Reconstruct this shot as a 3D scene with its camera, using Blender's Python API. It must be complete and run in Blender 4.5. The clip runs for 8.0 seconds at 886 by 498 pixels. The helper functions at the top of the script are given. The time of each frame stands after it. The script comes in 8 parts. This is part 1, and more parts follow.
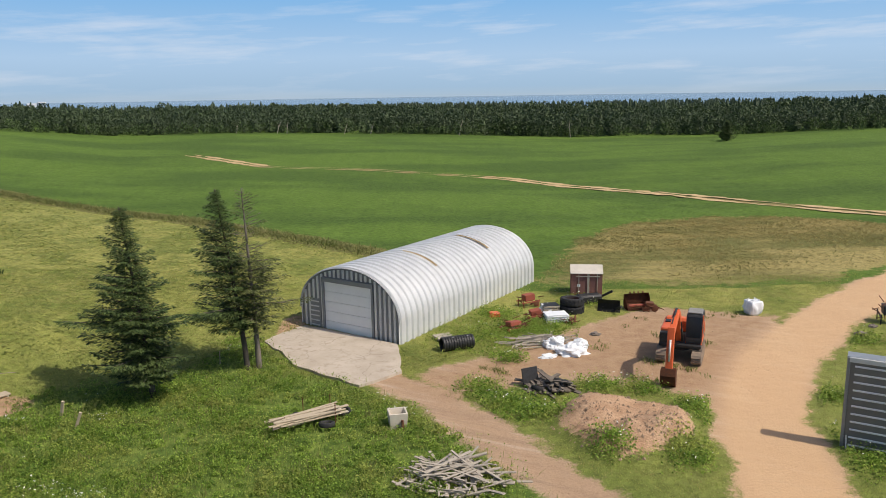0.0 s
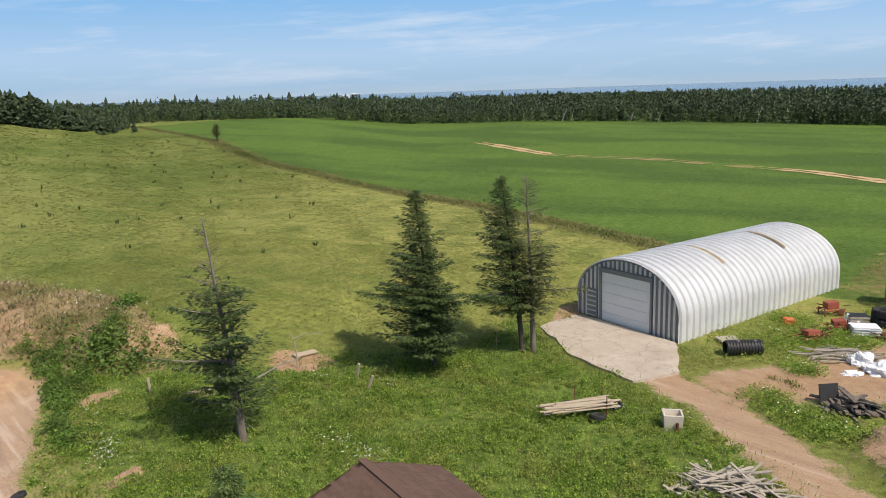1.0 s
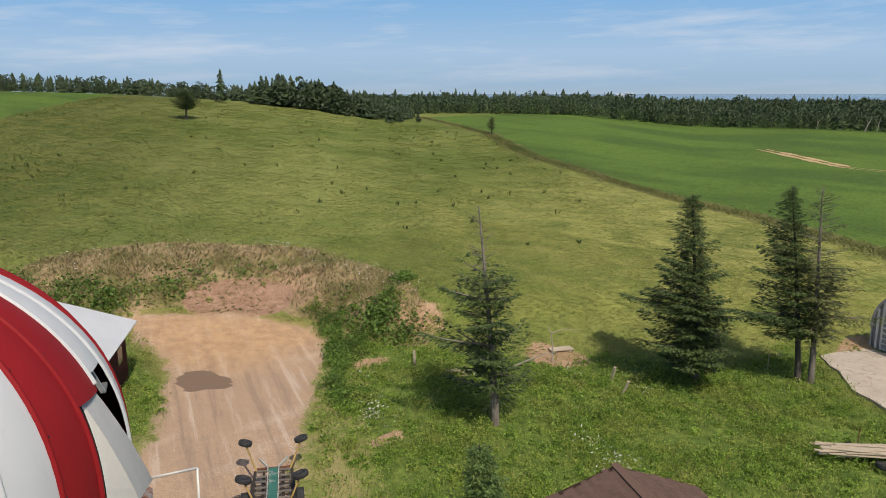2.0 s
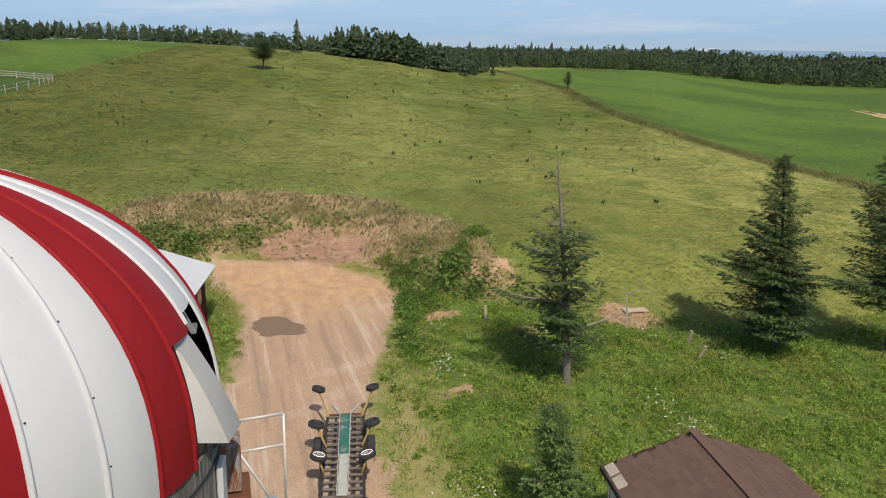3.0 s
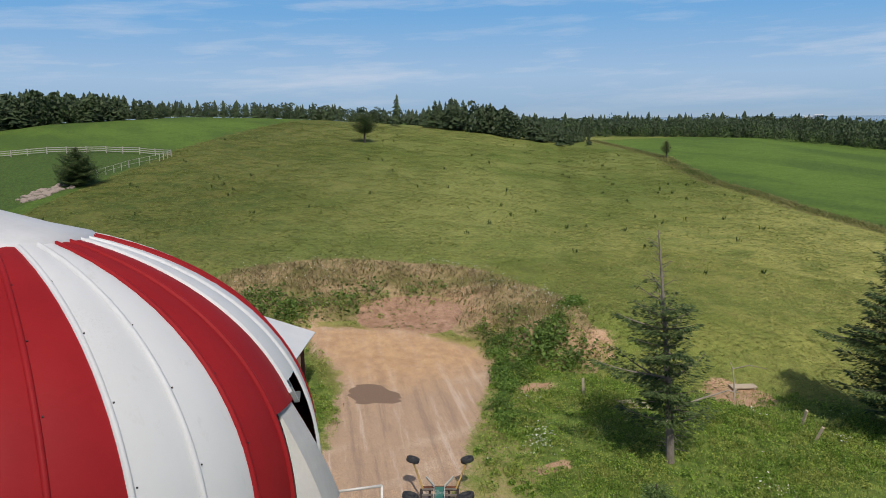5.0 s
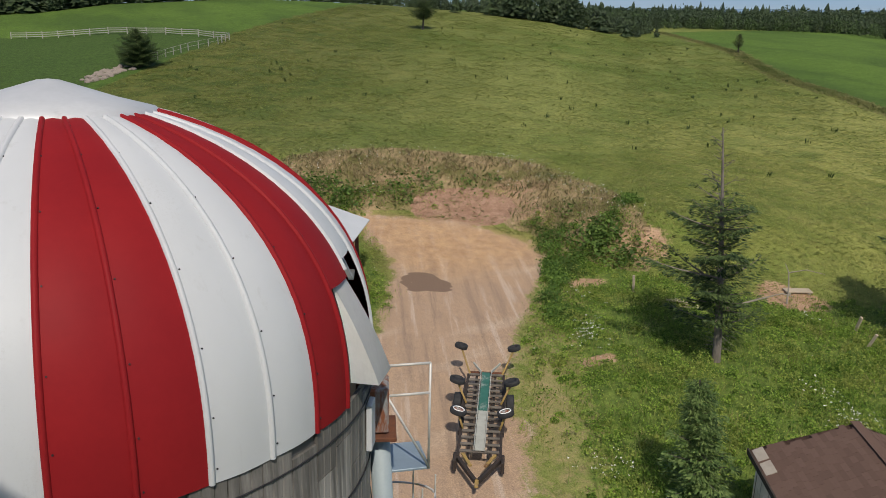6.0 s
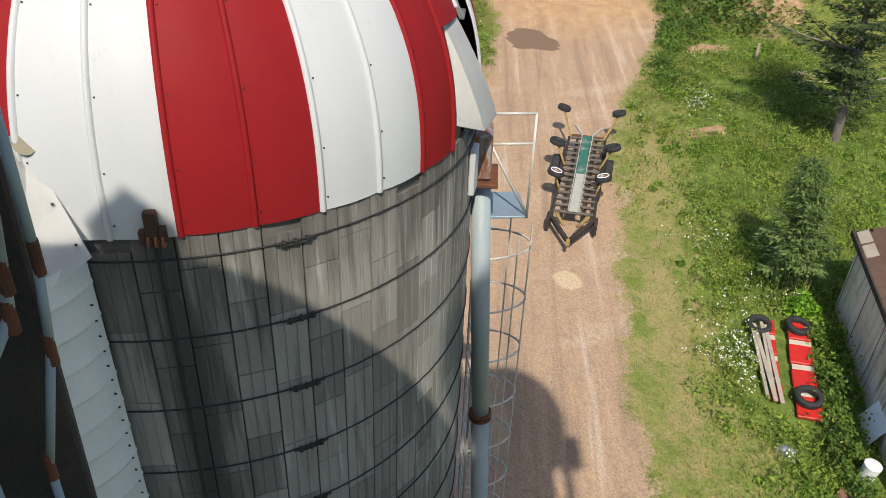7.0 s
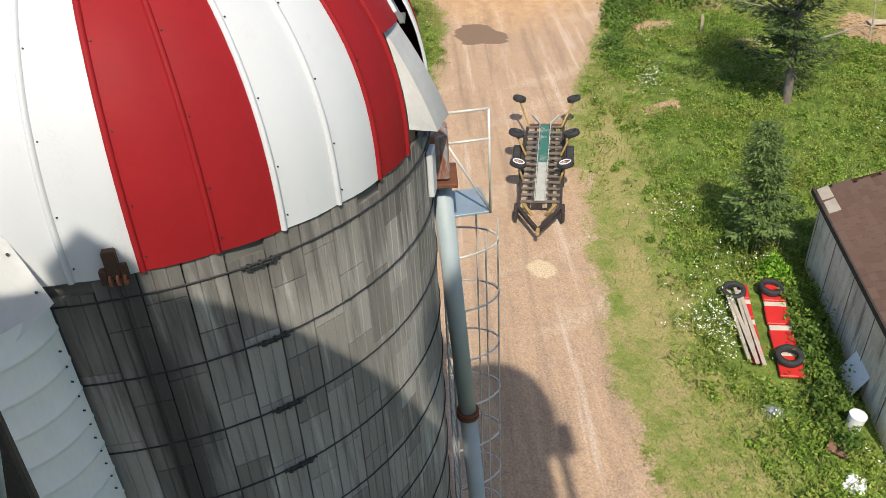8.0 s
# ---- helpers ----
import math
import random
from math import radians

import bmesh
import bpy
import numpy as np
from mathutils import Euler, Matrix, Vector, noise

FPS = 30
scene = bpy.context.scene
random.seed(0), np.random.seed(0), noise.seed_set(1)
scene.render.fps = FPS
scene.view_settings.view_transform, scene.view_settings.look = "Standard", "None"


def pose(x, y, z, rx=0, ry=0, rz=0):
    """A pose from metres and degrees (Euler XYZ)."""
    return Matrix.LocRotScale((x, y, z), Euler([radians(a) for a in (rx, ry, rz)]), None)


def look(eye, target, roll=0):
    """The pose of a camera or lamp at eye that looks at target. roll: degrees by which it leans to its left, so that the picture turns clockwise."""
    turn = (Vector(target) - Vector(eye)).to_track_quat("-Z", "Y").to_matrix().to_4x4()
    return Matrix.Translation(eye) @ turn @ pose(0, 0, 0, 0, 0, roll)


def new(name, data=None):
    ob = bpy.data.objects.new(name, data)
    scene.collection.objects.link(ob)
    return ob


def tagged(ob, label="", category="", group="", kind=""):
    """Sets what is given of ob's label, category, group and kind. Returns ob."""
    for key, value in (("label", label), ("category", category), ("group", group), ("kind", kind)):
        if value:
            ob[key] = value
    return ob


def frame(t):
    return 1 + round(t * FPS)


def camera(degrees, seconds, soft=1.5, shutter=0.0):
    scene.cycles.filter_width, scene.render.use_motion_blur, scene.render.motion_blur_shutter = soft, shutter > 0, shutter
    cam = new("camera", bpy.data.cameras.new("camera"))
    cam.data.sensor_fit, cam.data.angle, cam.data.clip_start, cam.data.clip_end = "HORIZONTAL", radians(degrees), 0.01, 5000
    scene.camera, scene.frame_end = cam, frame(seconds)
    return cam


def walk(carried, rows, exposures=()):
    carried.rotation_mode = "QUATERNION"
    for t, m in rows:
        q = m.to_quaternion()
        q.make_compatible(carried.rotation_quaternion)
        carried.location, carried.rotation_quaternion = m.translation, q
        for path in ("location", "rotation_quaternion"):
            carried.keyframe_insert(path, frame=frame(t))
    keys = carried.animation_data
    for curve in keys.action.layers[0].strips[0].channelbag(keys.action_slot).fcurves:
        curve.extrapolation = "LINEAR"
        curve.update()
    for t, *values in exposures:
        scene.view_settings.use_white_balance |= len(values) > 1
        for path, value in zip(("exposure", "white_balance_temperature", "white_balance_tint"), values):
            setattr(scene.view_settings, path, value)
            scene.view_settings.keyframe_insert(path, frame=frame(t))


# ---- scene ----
cam = camera(60.1, 8.0, soft=0.7)
PATH = [
    (0, (-0.11, -0.239, 14.582), (-0.115, 1.721, 14.185), -0.9),
    (0.5, (-0.108, -0.074, 14.544), (-0.474, 1.85, 14.137), -1.4),
    (1, (-0.282, -0.018, 14.557), (-0.987, 1.808, 14.148), -1.9),
    (1.5, (-0.441, -0.049, 14.553), (-1.47, 1.621, 14.163), -1.6),
    (2, (-0.727, -0.215, 14.486), (-2.001, 1.273, 14.083), -0.1),
    (2.2, (-0.834, -0.162, 14.418), (-2.168, 1.266, 13.994), 0.3),
    (3.3, (-1.295, -0.117, 14.315), (-2.687, 1.221, 13.793), 0.2),
    (3.5, (-1.316, -0.111, 14.313), (-2.717, 1.226, 13.814), -0.1),
    (4, (-1.29, -0.127, 14.332), (-2.739, 1.184, 13.909), -0.3),
    (4.2, (-1.288, -0.147, 14.344), (-2.769, 1.139, 13.954), -0.3),
    (5.3, (-1.3, -0.144, 14.329), (-2.888, 1.021, 13.981), -0.5),
    (5.5, (-1.3, -0.144, 14.328), (-2.888, 1.011, 13.95), -0.4),
    (6, (-1.238, -0.18, 14.264), (-2.838, 0.852, 13.653), 0.5),
    (6.1, (-1.223, -0.19, 14.238), (-2.819, 0.797, 13.55), 0.7),
    (6.5, (-1.274, -0.21, 14.125), (-2.801, 0.599, 13.118), 1.5),
    (7, (-1.289, -0.235, 14.089), (-2.765, 0.45, 12.926), 0.6),
    (7.5, (-1.296, -0.224, 14.09), (-2.777, 0.432, 12.917), -1.4),
    (8, (-1.257, -0.172, 14.1), (-2.704, 0.574, 12.938), -4.6),
]
EXPOSURES = [(0.0, -0.05, 6800, 12), (0.6, 0.0, 6800, 12), (1.2, 0.04, 6800, 12), (1.6, 0.0, 6800, 12), (2.0, -0.16, 6800, 12), (3.3, -0.04, 6800, 12), (3.6, -0.04, 6800, 12), (4.0, -0.14, 6750, 12), (4.2, -0.15, 6750, 12), (5.3, -0.28, 6500, 12), (5.6, -0.28, 6500, 12), (6.0, -0.37, 6600, 11), (6.5, -0.16, 6650, 10), (7.0, 0.17, 6750, 10), (8.0, 0.34, 6750, 10)]
walk(cam, [(t, look(eye, target, roll)) for t, eye, target, roll in PATH], EXPOSURES)

# ---- world and sun ----
SUN_TO = Vector((0.91, -0.42, 0.0)).normalized() * math.cos(radians(52)) + Vector((0, 0, math.sin(radians(52))))
world = bpy.data.worlds.new("world")
scene.world = world
world.use_nodes = True
wn = world.node_tree.nodes
sky = wn.new("ShaderNodeTexSky")
sky.sky_type = "NISHITA"
sky.sun_disc = False
sky.sun_elevation = radians(52)
sky.sun_rotation = math.atan2(SUN_TO.x, SUN_TO.y)
sky.air_density, sky.dust_density, sky.ozone_density = 1.0, 2.2, 1.0
wn["Background"].inputs["Strength"].default_value = 0.115
world.node_tree.links.new(sky.outputs[0], wn["Background"].inputs["Color"])
sun = new("sun", bpy.data.lights.new("sun", "SUN"))
sun.data.energy, sun.data.angle, sun.data.color = 3.9, radians(0.53), (1.0, 0.94, 0.84)
sun.matrix_world = look(SUN_TO * 60, (0, 0, 0))


# ---- materials ----
class Nodes:
    """A short way to write node trees."""

    def __init__(self, name, rough=0.8, metal=0.0, spec=0.4):
        self.m = bpy.data.materials.new(name)
        self.m.use_nodes = True
        self.t = self.m.node_tree
        self.b = self.t.nodes["Principled BSDF"]
        self.b.inputs["Roughness"].default_value = rough
        self.b.inputs["Metallic"].default_value = metal
        self.b.inputs["Specular IOR Level"].default_value = spec

    def add(self, kind, **sets):
        n = self.t.nodes.new(kind)
        for k, v in sets.items():
            setattr(n, k, v)
        return n

    def link(self, a, b):
        self.t.links.new(a, b)

    def coords(self, kind="Object", scale=(1, 1, 1)):
        c = self.add("ShaderNodeTexCoord")
        mp = self.add("ShaderNodeMapping")
        mp.inputs["Scale"].default_value = scale
        self.link(c.outputs[kind], mp.inputs["Vector"])
        return mp.outputs[0]

    def noise(self, scale, detail=4, rough=0.55, vec=None, stretch=None, kind="Object"):
        n = self.add("ShaderNodeTexNoise")
        n.inputs["Scale"].default_value = scale
        n.inputs["Detail"].default_value = detail
        n.inputs["Roughness"].default_value = rough
        self.link(vec or self.coords(kind, stretch or (1, 1, 1)), n.inputs["Vector"])
        return n.outputs["Fac"]

    def ramp(self, fac, *stops):
        r = self.add("ShaderNodeValToRGB")
        e = r.color_ramp.elements
        while len(e) < len(stops):
            e.new(0.5)
        for el, (p, c) in zip(e, stops):
            el.position = p
            el.color = (*c, 1) if isinstance(c, tuple) else (c, c, c, 1)
        self.link(fac, r.inputs[0])
        return r.outputs[0]

    def mix(self, fac, a, b, mode="MIX"):
        n = self.add("ShaderNodeMix", data_type="RGBA", blend_type=mode)
        for v, i in ((fac, 0), (a, 6), (b, 7)):
            if isinstance(v, (int, float)):
                n.inputs[i].default_value = v
            elif isinstance(v, tuple):
                n.inputs[i].default_value = (*v, 1)
            else:
                self.link(v, n.inputs[i])
        return n.outputs[2]

    def math(self, op, a, b=0.0):
        n = self.add("ShaderNodeMath", operation=op)
        for v, i in ((a, 0), (b, 1)):
            if isinstance(v, (int, float)):
                n.inputs[i].default_value = v
            else:
                self.link(v, n.inputs[i])
        return n.outputs[0]

    def attr(self, name):
        return self.add("ShaderNodeAttribute", attribute_name=name).outputs["Fac"]

    def color(self, c):
        if isinstance(c, tuple):
            self.b.inputs["Base Color"].default_value = (*c, 1)
        else:
            self.link(c, self.b.inputs["Base Color"])
        return self

    def bump(self, height, strength=0.4, distance=0.02):
        n = self.add("ShaderNodeBump")
        n.inputs["Strength"].default_value = strength
        n.inputs["Distance"].default_value = distance
        self.link(height, n.inputs["Height"])
        self.link(n.outputs[0], self.b.inputs["Normal"])
        return self

    def rough(self, fac):
        self.link(fac, self.b.inputs["Roughness"])
        return self


def worn(name, c1, c2, scale=3.0, rough=0.7, metal=0.0, stain=None, stain_at=0.62, bump=0.2, stretch=None, island=0.0, spec=0.4):
    """A surface of two near colours with fine grain, and stains of a third."""
    n = Nodes(name, rough, metal, spec)
    a = n.noise(scale, 5, 0.6, stretch=stretch)
    fine = n.noise(scale * 14, 3, 0.6, stretch=stretch)
    col = n.mix(n.ramp(a, (0.3, 0.0), (0.7, 1.0)), c1, c2)
    col = n.mix(n.math("MULTIPLY", fine, 0.25), col, tuple(v * 0.55 for v in c1))
    if stain:
        s = n.noise(scale * 0.6, 6, 0.7, stretch=stretch)
        col = n.mix(n.ramp(s, (stain_at, 0.0), (stain_at + 0.12, 1.0)), col, stain)
    if island:
        r = n.add("ShaderNodeNewGeometry").outputs["Random Per Island"]
        col = n.mix(1.0, col, n.ramp(r, (0.0, 1 - island), (1.0, 1.0)), "MULTIPLY")
    n.color(col)
    n.bump(fine, bump, 0.01)
    return n.m


def leafy(name, c1, c2, spread=0.5, soft=0.25, other=None, patch=0.4):
    """Leaves or needles: each a little different, and some light goes through."""
    n = Nodes(name, 0.6, 0.0, 0.25)
    r = n.add("ShaderNodeNewGeometry").outputs["Random Per Island"]
    big = n.noise(0.7, 6, 0.65)
    f = n.math("ADD", n.math("MULTIPLY", r, spread), n.math("MULTIPLY", big, 1 - spread))
    col = n.mix(n.ramp(f, (0.25, 0.0), (0.75, 1.0)), c1, c2)
    if other:
        where = n.math("ADD", n.noise(patch, 5, 0.65), n.math("MULTIPLY", n.math("SUBTRACT", r, 0.5), 0.12))
        col = n.mix(n.ramp(where, (0.50, 0.0), (0.60, 0.85)), col, n.mix(r, tuple(0.55 * v for v in other), other))
    n.color(col)
    tr = n.add("ShaderNodeBsdfTranslucent")
    n.link(col, tr.inputs["Color"])
    mx = n.add("ShaderNodeMixShader")
    mx.inputs[0].default_value = soft
    n.link(n.b.outputs[0], mx.inputs[1])
    n.link(tr.outputs[0], mx.inputs[2])
    n.link(mx.outputs[0], n.t.nodes["Material Output"].inputs["Surface"])
    return n.m


def grimy_white():
    """White baked paint with faint clouding and patches of grey lichen specks."""
    n = Nodes("white_paint", 0.5, 0.0, 0.3)
    big = n.noise(0.9, 5, 0.6, stretch=(1, 1, 0.5))
    col = n.mix(n.ramp(big, (0.3, 0.0), (0.7, 1.0)), (0.565, 0.58, 0.592), (0.515, 0.53, 0.542))
    patch = n.ramp(n.noise(0.7, 3, 0.5, stretch=(1.3, 1.3, 0.5)), (0.60, 0.0), (0.72, 0.5))
    specks = n.ramp(n.noise(48, 5, 0.8), (0.52, 0.0), (0.64, 0.8))
    col = n.mix(n.math("MULTIPLY", patch, specks), col, (0.36, 0.355, 0.34))
    smear = n.ramp(n.noise(2.2, 6, 0.7, stretch=(2.5, 2.5, 0.35)), (0.60, 0.0), (0.74, 0.5))
    col = n.mix(smear, col, (0.42, 0.42, 0.41))
    n.color(col)
    n.bump(n.noise(14, 3), 0.05, 0.01)
    return n.m


def stained_wall():
    """Limewashed concrete with dark runs from the eave and bare grey patches."""
    n = Nodes("stained_concrete_wall", 0.95, 0.0, 0.2)
    col = n.mix(n.ramp(n.noise(0.9, 6, 0.65), (0.38, 0.0), (0.62, 1.0)), (0.78, 0.71, 0.61), (0.58, 0.51, 0.42))
    run = n.noise(1.0, 6, 0.7, stretch=(5, 5, 0.45))
    col = n.mix(n.ramp(run, (0.52, 0.0), (0.66, 0.85)), col, (0.20, 0.165, 0.13))
    col = n.mix(n.ramp(run, (0.32, 0.8), (0.42, 0.0)), col, (0.86, 0.83, 0.77))
    grit = n.noise(30, 4, 0.7)
    col = n.mix(n.ramp(grit, (0.55, 0.0), (0.70, 0.5)), col, (0.34, 0.29, 0.24))
    n.color(col)
    n.bump(grit, 0.4, 0.01)
    return n.m


def cracked_slab():
    """Old poured concrete: stains, grit and wandering cracks."""
    n = Nodes("concrete_slab", 0.9, 0.0, 0.3)
    a, fine = n.noise(0.6, 6, 0.65), n.noise(14, 4, 0.65)
    col = n.mix(n.ramp(a, (0.34, 0.0), (0.66, 1.0)), (0.56, 0.485, 0.40), (0.44, 0.37, 0.295))
    col = n.mix(n.ramp(n.noise(1.7, 6, 0.7), (0.54, 0.0), (0.68, 0.7)), col, (0.33, 0.26, 0.19))
    col = n.mix(n.math("MULTIPLY", fine, 0.35), col, (0.30, 0.26, 0.21))
    v = n.add("ShaderNodeTexVoronoi", feature="DISTANCE_TO_EDGE")
    v.inputs["Scale"].default_value = 0.42
    bend = n.add("ShaderNodeVectorMath", operation="ADD")
    n.link(n.coords(), bend.inputs[0])
    wander = n.add("ShaderNodeTexNoise")
    wander.inputs["Scale"].default_value = 0.9
    n.link(n.coords(), wander.inputs["Vector"])
    n.link(wander.outputs["Color"], bend.inputs[1])
    n.link(bend.outputs[0], v.inputs["Vector"])
    crack = n.ramp(v.outputs["Distance"], (0.006, 1.0), (0.015, 0.0))
    col = n.mix(n.math("MULTIPLY", crack, n.ramp(n.noise(0.8, 3), (0.42, 0.0), (0.58, 0.5))), col, (0.22, 0.18, 0.13))
    n.color(col)
    n.bump(fine, 0.3, 0.01)
    return n.m


M_RED = worn("red_paint", (0.285, 0.016, 0.019), (0.240, 0.013, 0.017), 1.2, 0.55, bump=0.05, spec=0.09)
M_WHITE = grimy_white()
M_CAPSTEEL = worn("dull_cap_steel", (0.66, 0.67, 0.68), (0.52, 0.53, 0.54), 1.2, 0.5, 0.15, stain=(0.34, 0.34, 0.33), stain_at=0.58, bump=0.05)
M_GALV = worn("galvanised_steel", (0.55, 0.57, 0.58), (0.44, 0.46, 0.47), 2.0, 0.42, 0.7, stain=(0.28, 0.28, 0.28), stain_at=0.66, bump=0.05)
M_SHELL = worn("corrugated_steel", (0.70, 0.71, 0.72), (0.60, 0.61, 0.62), 1.2, 0.45, 0.2, stain=(0.58, 0.58, 0.57), bump=0.05)
M_GREY = worn("grey_ribbed_steel", (0.27, 0.28, 0.30), (0.22, 0.23, 0.245), 1.5, 0.5, 0.2, bump=0.05)
M_DOORP = worn("pale_door_paint", (0.88, 0.90, 0.92), (0.82, 0.84, 0.86), 0.8, 0.45, stain=(0.50, 0.52, 0.55), bump=0.03)
M_CONC = worn("grey_concrete", (0.46, 0.445, 0.415), (0.34, 0.33, 0.31), 2.2, 0.9, stain=(0.12, 0.115, 0.11), stain_at=0.6, bump=0.4)
M_GRIME = worn("grimy_concrete", (0.15, 0.142, 0.128), (0.10, 0.094, 0.086), 3.0, 0.95, bump=0.4)
M_PAD = cracked_slab()
M_RUST = worn("rust", (0.20, 0.075, 0.035), (0.10, 0.045, 0.03), 6, 0.85, 0.1, bump=0.5)
M_IRON = worn("dark_iron", (0.05, 0.05, 0.055), (0.03, 0.03, 0.03), 6, 0.6, 0.4, stain=(0.14, 0.06, 0.03))
M_RUBBER = worn("black_rubber", (0.022, 0.022, 0.023), (0.04, 0.04, 0.042), 6, 0.8)
M_BLACK = worn("black_plastic", (0.018, 0.018, 0.02), (0.03, 0.03, 0.03), 3, 0.5)
M_ORANGE = worn("orange_paint", (0.74, 0.145, 0.045), (0.60, 0.105, 0.035), 2, 0.45, stain=(0.30, 0.12, 0.06), stain_at=0.68)
M_GLASS = worn("dark_cab_glass", (0.02, 0.03, 0.04), (0.03, 0.04, 0.05), 2, 0.08, spec=0.8, bump=0.0)
M_OLDWOOD = worn("weathered_wood", (0.60, 0.53, 0.44), (0.44, 0.385, 0.32), 3, 0.9, stain=(0.14, 0.12, 0.10), bump=0.5, island=0.5)
M_SCRAPWOOD = worn("dark_scrap_timber", (0.30, 0.25, 0.20), (0.17, 0.14, 0.115), 3, 0.9, stain=(0.06, 0.05, 0.045), stain_at=0.52, bump=0.5, island=0.6)
M_PALEWOOD = worn("pale_plank", (0.60, 0.50, 0.37), (0.50, 0.41, 0.30), 3, 0.85, bump=0.3, island=0.35)
M_DARKWOOD = worn("dark_wood", (0.07, 0.055, 0.045), (0.035, 0.03, 0.027), 5, 0.9, bump=0.6)
M_BARK = worn("bark", (0.11, 0.09, 0.075), (0.06, 0.05, 0.042), 6, 0.95, bump=0.8, stretch=(1, 1, 0.3))
M_TARP = worn("white_plastic", (0.82, 0.84, 0.86), (0.72, 0.74, 0.78), 1.5, 0.5, bump=0.2)
M_YELLOW = worn("worn_yellow_paint", (0.42, 0.28, 0.08), (0.30, 0.20, 0.08), 3, 0.6, stain=(0.15, 0.07, 0.04), stain_at=0.55)
M_GREENP = worn("green_paint", (0.03, 0.13, 0.10), (0.05, 0.18, 0.14), 3, 0.6, stain=(0.35, 0.36, 0.33), stain_at=0.52)
M_PIPE = worn("blue_grey_paint", (0.36, 0.42, 0.44), (0.30, 0.36, 0.38), 2, 0.5, stain=(0.22, 0.16, 0.11), stain_at=0.72)
M_STONE = worn("field_stone", (0.36, 0.30, 0.25), (0.24, 0.20, 0.17), 1.5, 0.9, bump=0.6, island=0.4)
M_SHINGLE = worn("brown_shingle", (0.155, 0.085, 0.062), (0.115, 0.066, 0.05), 3, 0.95, bump=0.4, island=0.35)
M_DKROOF = worn("dark_ribbed_steel", (0.20, 0.20, 0.20), (0.16, 0.16, 0.162), 1.5, 0.5, 0.2, bump=0.05)
M_BARNRED = worn("barn_red_board", (0.17, 0.045, 0.035), (0.12, 0.035, 0.03), 3, 0.85, stain=(0.22, 0.16, 0.13), stain_at=0.62, bump=0.4)
M_BRIGHTRED = worn("bright_red_plastic", (0.64, 0.030, 0.024), (0.52, 0.026, 0.022), 2, 0.5, stain=(0.34, 0.12, 0.09), stain_at=0.60)
M_TAN = worn("tan_rust_strip", (0.60, 0.46, 0.26), (0.45, 0.34, 0.20), 2, 0.7)
M_NEEDLE = leafy("spruce_needles", (0.034, 0.060, 0.022), (0.130, 0.180, 0.058), 0.6, 0.26)
M_NEEDLE2 = leafy("pale_spruce_needles", (0.055, 0.072, 0.027), (0.175, 0.190, 0.070), 0.6, 0.28)
M_NEEDLE3 = leafy("young_spruce_needles", (0.058, 0.110, 0.030), (0.21, 0.29, 0.09), 0.6, 0.25)
M_LEAF = leafy("weed_leaves", (0.060, 0.140, 0.017), (0.40, 0.55, 0.095), 0.40, 0.45, (0.42, 0.46, 0.11), 0.5)
M_WOODS = leafy("forest_leaves", (0.036, 0.058, 0.032), (0.080, 0.112, 0.050), 0.4, 0.2, (0.085, 0.125, 0.05), 0.06)
M_STRAW = leafy("dry_grass", (0.24, 0.21, 0.08), (0.44, 0.36, 0.155), 0.6, 0.45, (0.17, 0.19, 0.06), 0.12)
M_DRYTUFT = leafy("dry_pasture_grass", (0.20, 0.255, 0.06), (0.39, 0.40, 0.12), 0.6, 0.5)
M_TUFT = leafy("pasture_grass", (0.14, 0.185, 0.042), (0.25, 0.27, 0.078), 0.6, 0.5)
M_DARKTUFT = leafy("dark_weeds", (0.035, 0.06, 0.015), (0.07, 0.10, 0.03), 0.6, 0.2)
M_FLOWER = leafy("white_flowers", (0.80, 0.80, 0.72), (0.88, 0.88, 0.82), 0.5, 0.2)


# ---- mesh helpers ----
def link_bm(name, bm, mat, parent=None, label="", smooth=False):
    me = bpy.data.meshes.new(name)
    bm.normal_update()
    bm.to_mesh(me)
    bm.free()
    if smooth:
        me.polygons.foreach_set("use_smooth", [True] * len(me.polygons))
    me.materials.append(mat)
    ob = new(name, me)
    if parent is not None:
        ob.parent = parent
    if label:
        ob["label"] = label
    return ob


def part(name, bm, material, parent, label="", smooth=False):
    return link_bm(name, bm, material, parent, label, smooth)


def thing(name, m, label, category, group="", kind=""):
    ob = new(name)
    ob.empty_display_size = 0.2
    ob.matrix_basis = m
    return tagged(ob, label, category, group, kind)


def box(bm, size, m=Matrix.Identity(4), bevel=0.0):
    r = bmesh.ops.create_cube(bm, size=1, matrix=m @ Matrix.Diagonal((*size, 1)))
    if bevel:
        es = list({e for v in r["verts"] for e in v.link_edges})
        bmesh.ops.bevel(bm, geom=es, offset=bevel, segments=1, affect="EDGES")
    return bm


def at(x, y, z, rx=0, ry=0, rz=0):
    return pose(x, y, z, rx, ry, rz)


def tube(bm, a, b, r0, r1=None, sides=8, caps=True):
    """A tapered rod from a to b."""
    a, b = Vector(a), Vector(b)
    r1 = r0 if r1 is None else r1
    d = b - a
    m = Matrix.Translation((a + b) / 2) @ d.to_track_quat("Z", "Y").to_matrix().to_4x4()
    bmesh.ops.create_cone(bm, cap_ends=caps, segments=sides, radius1=r0, radius2=max(r1, 1e-4), depth=d.length, matrix=m)
    return bm


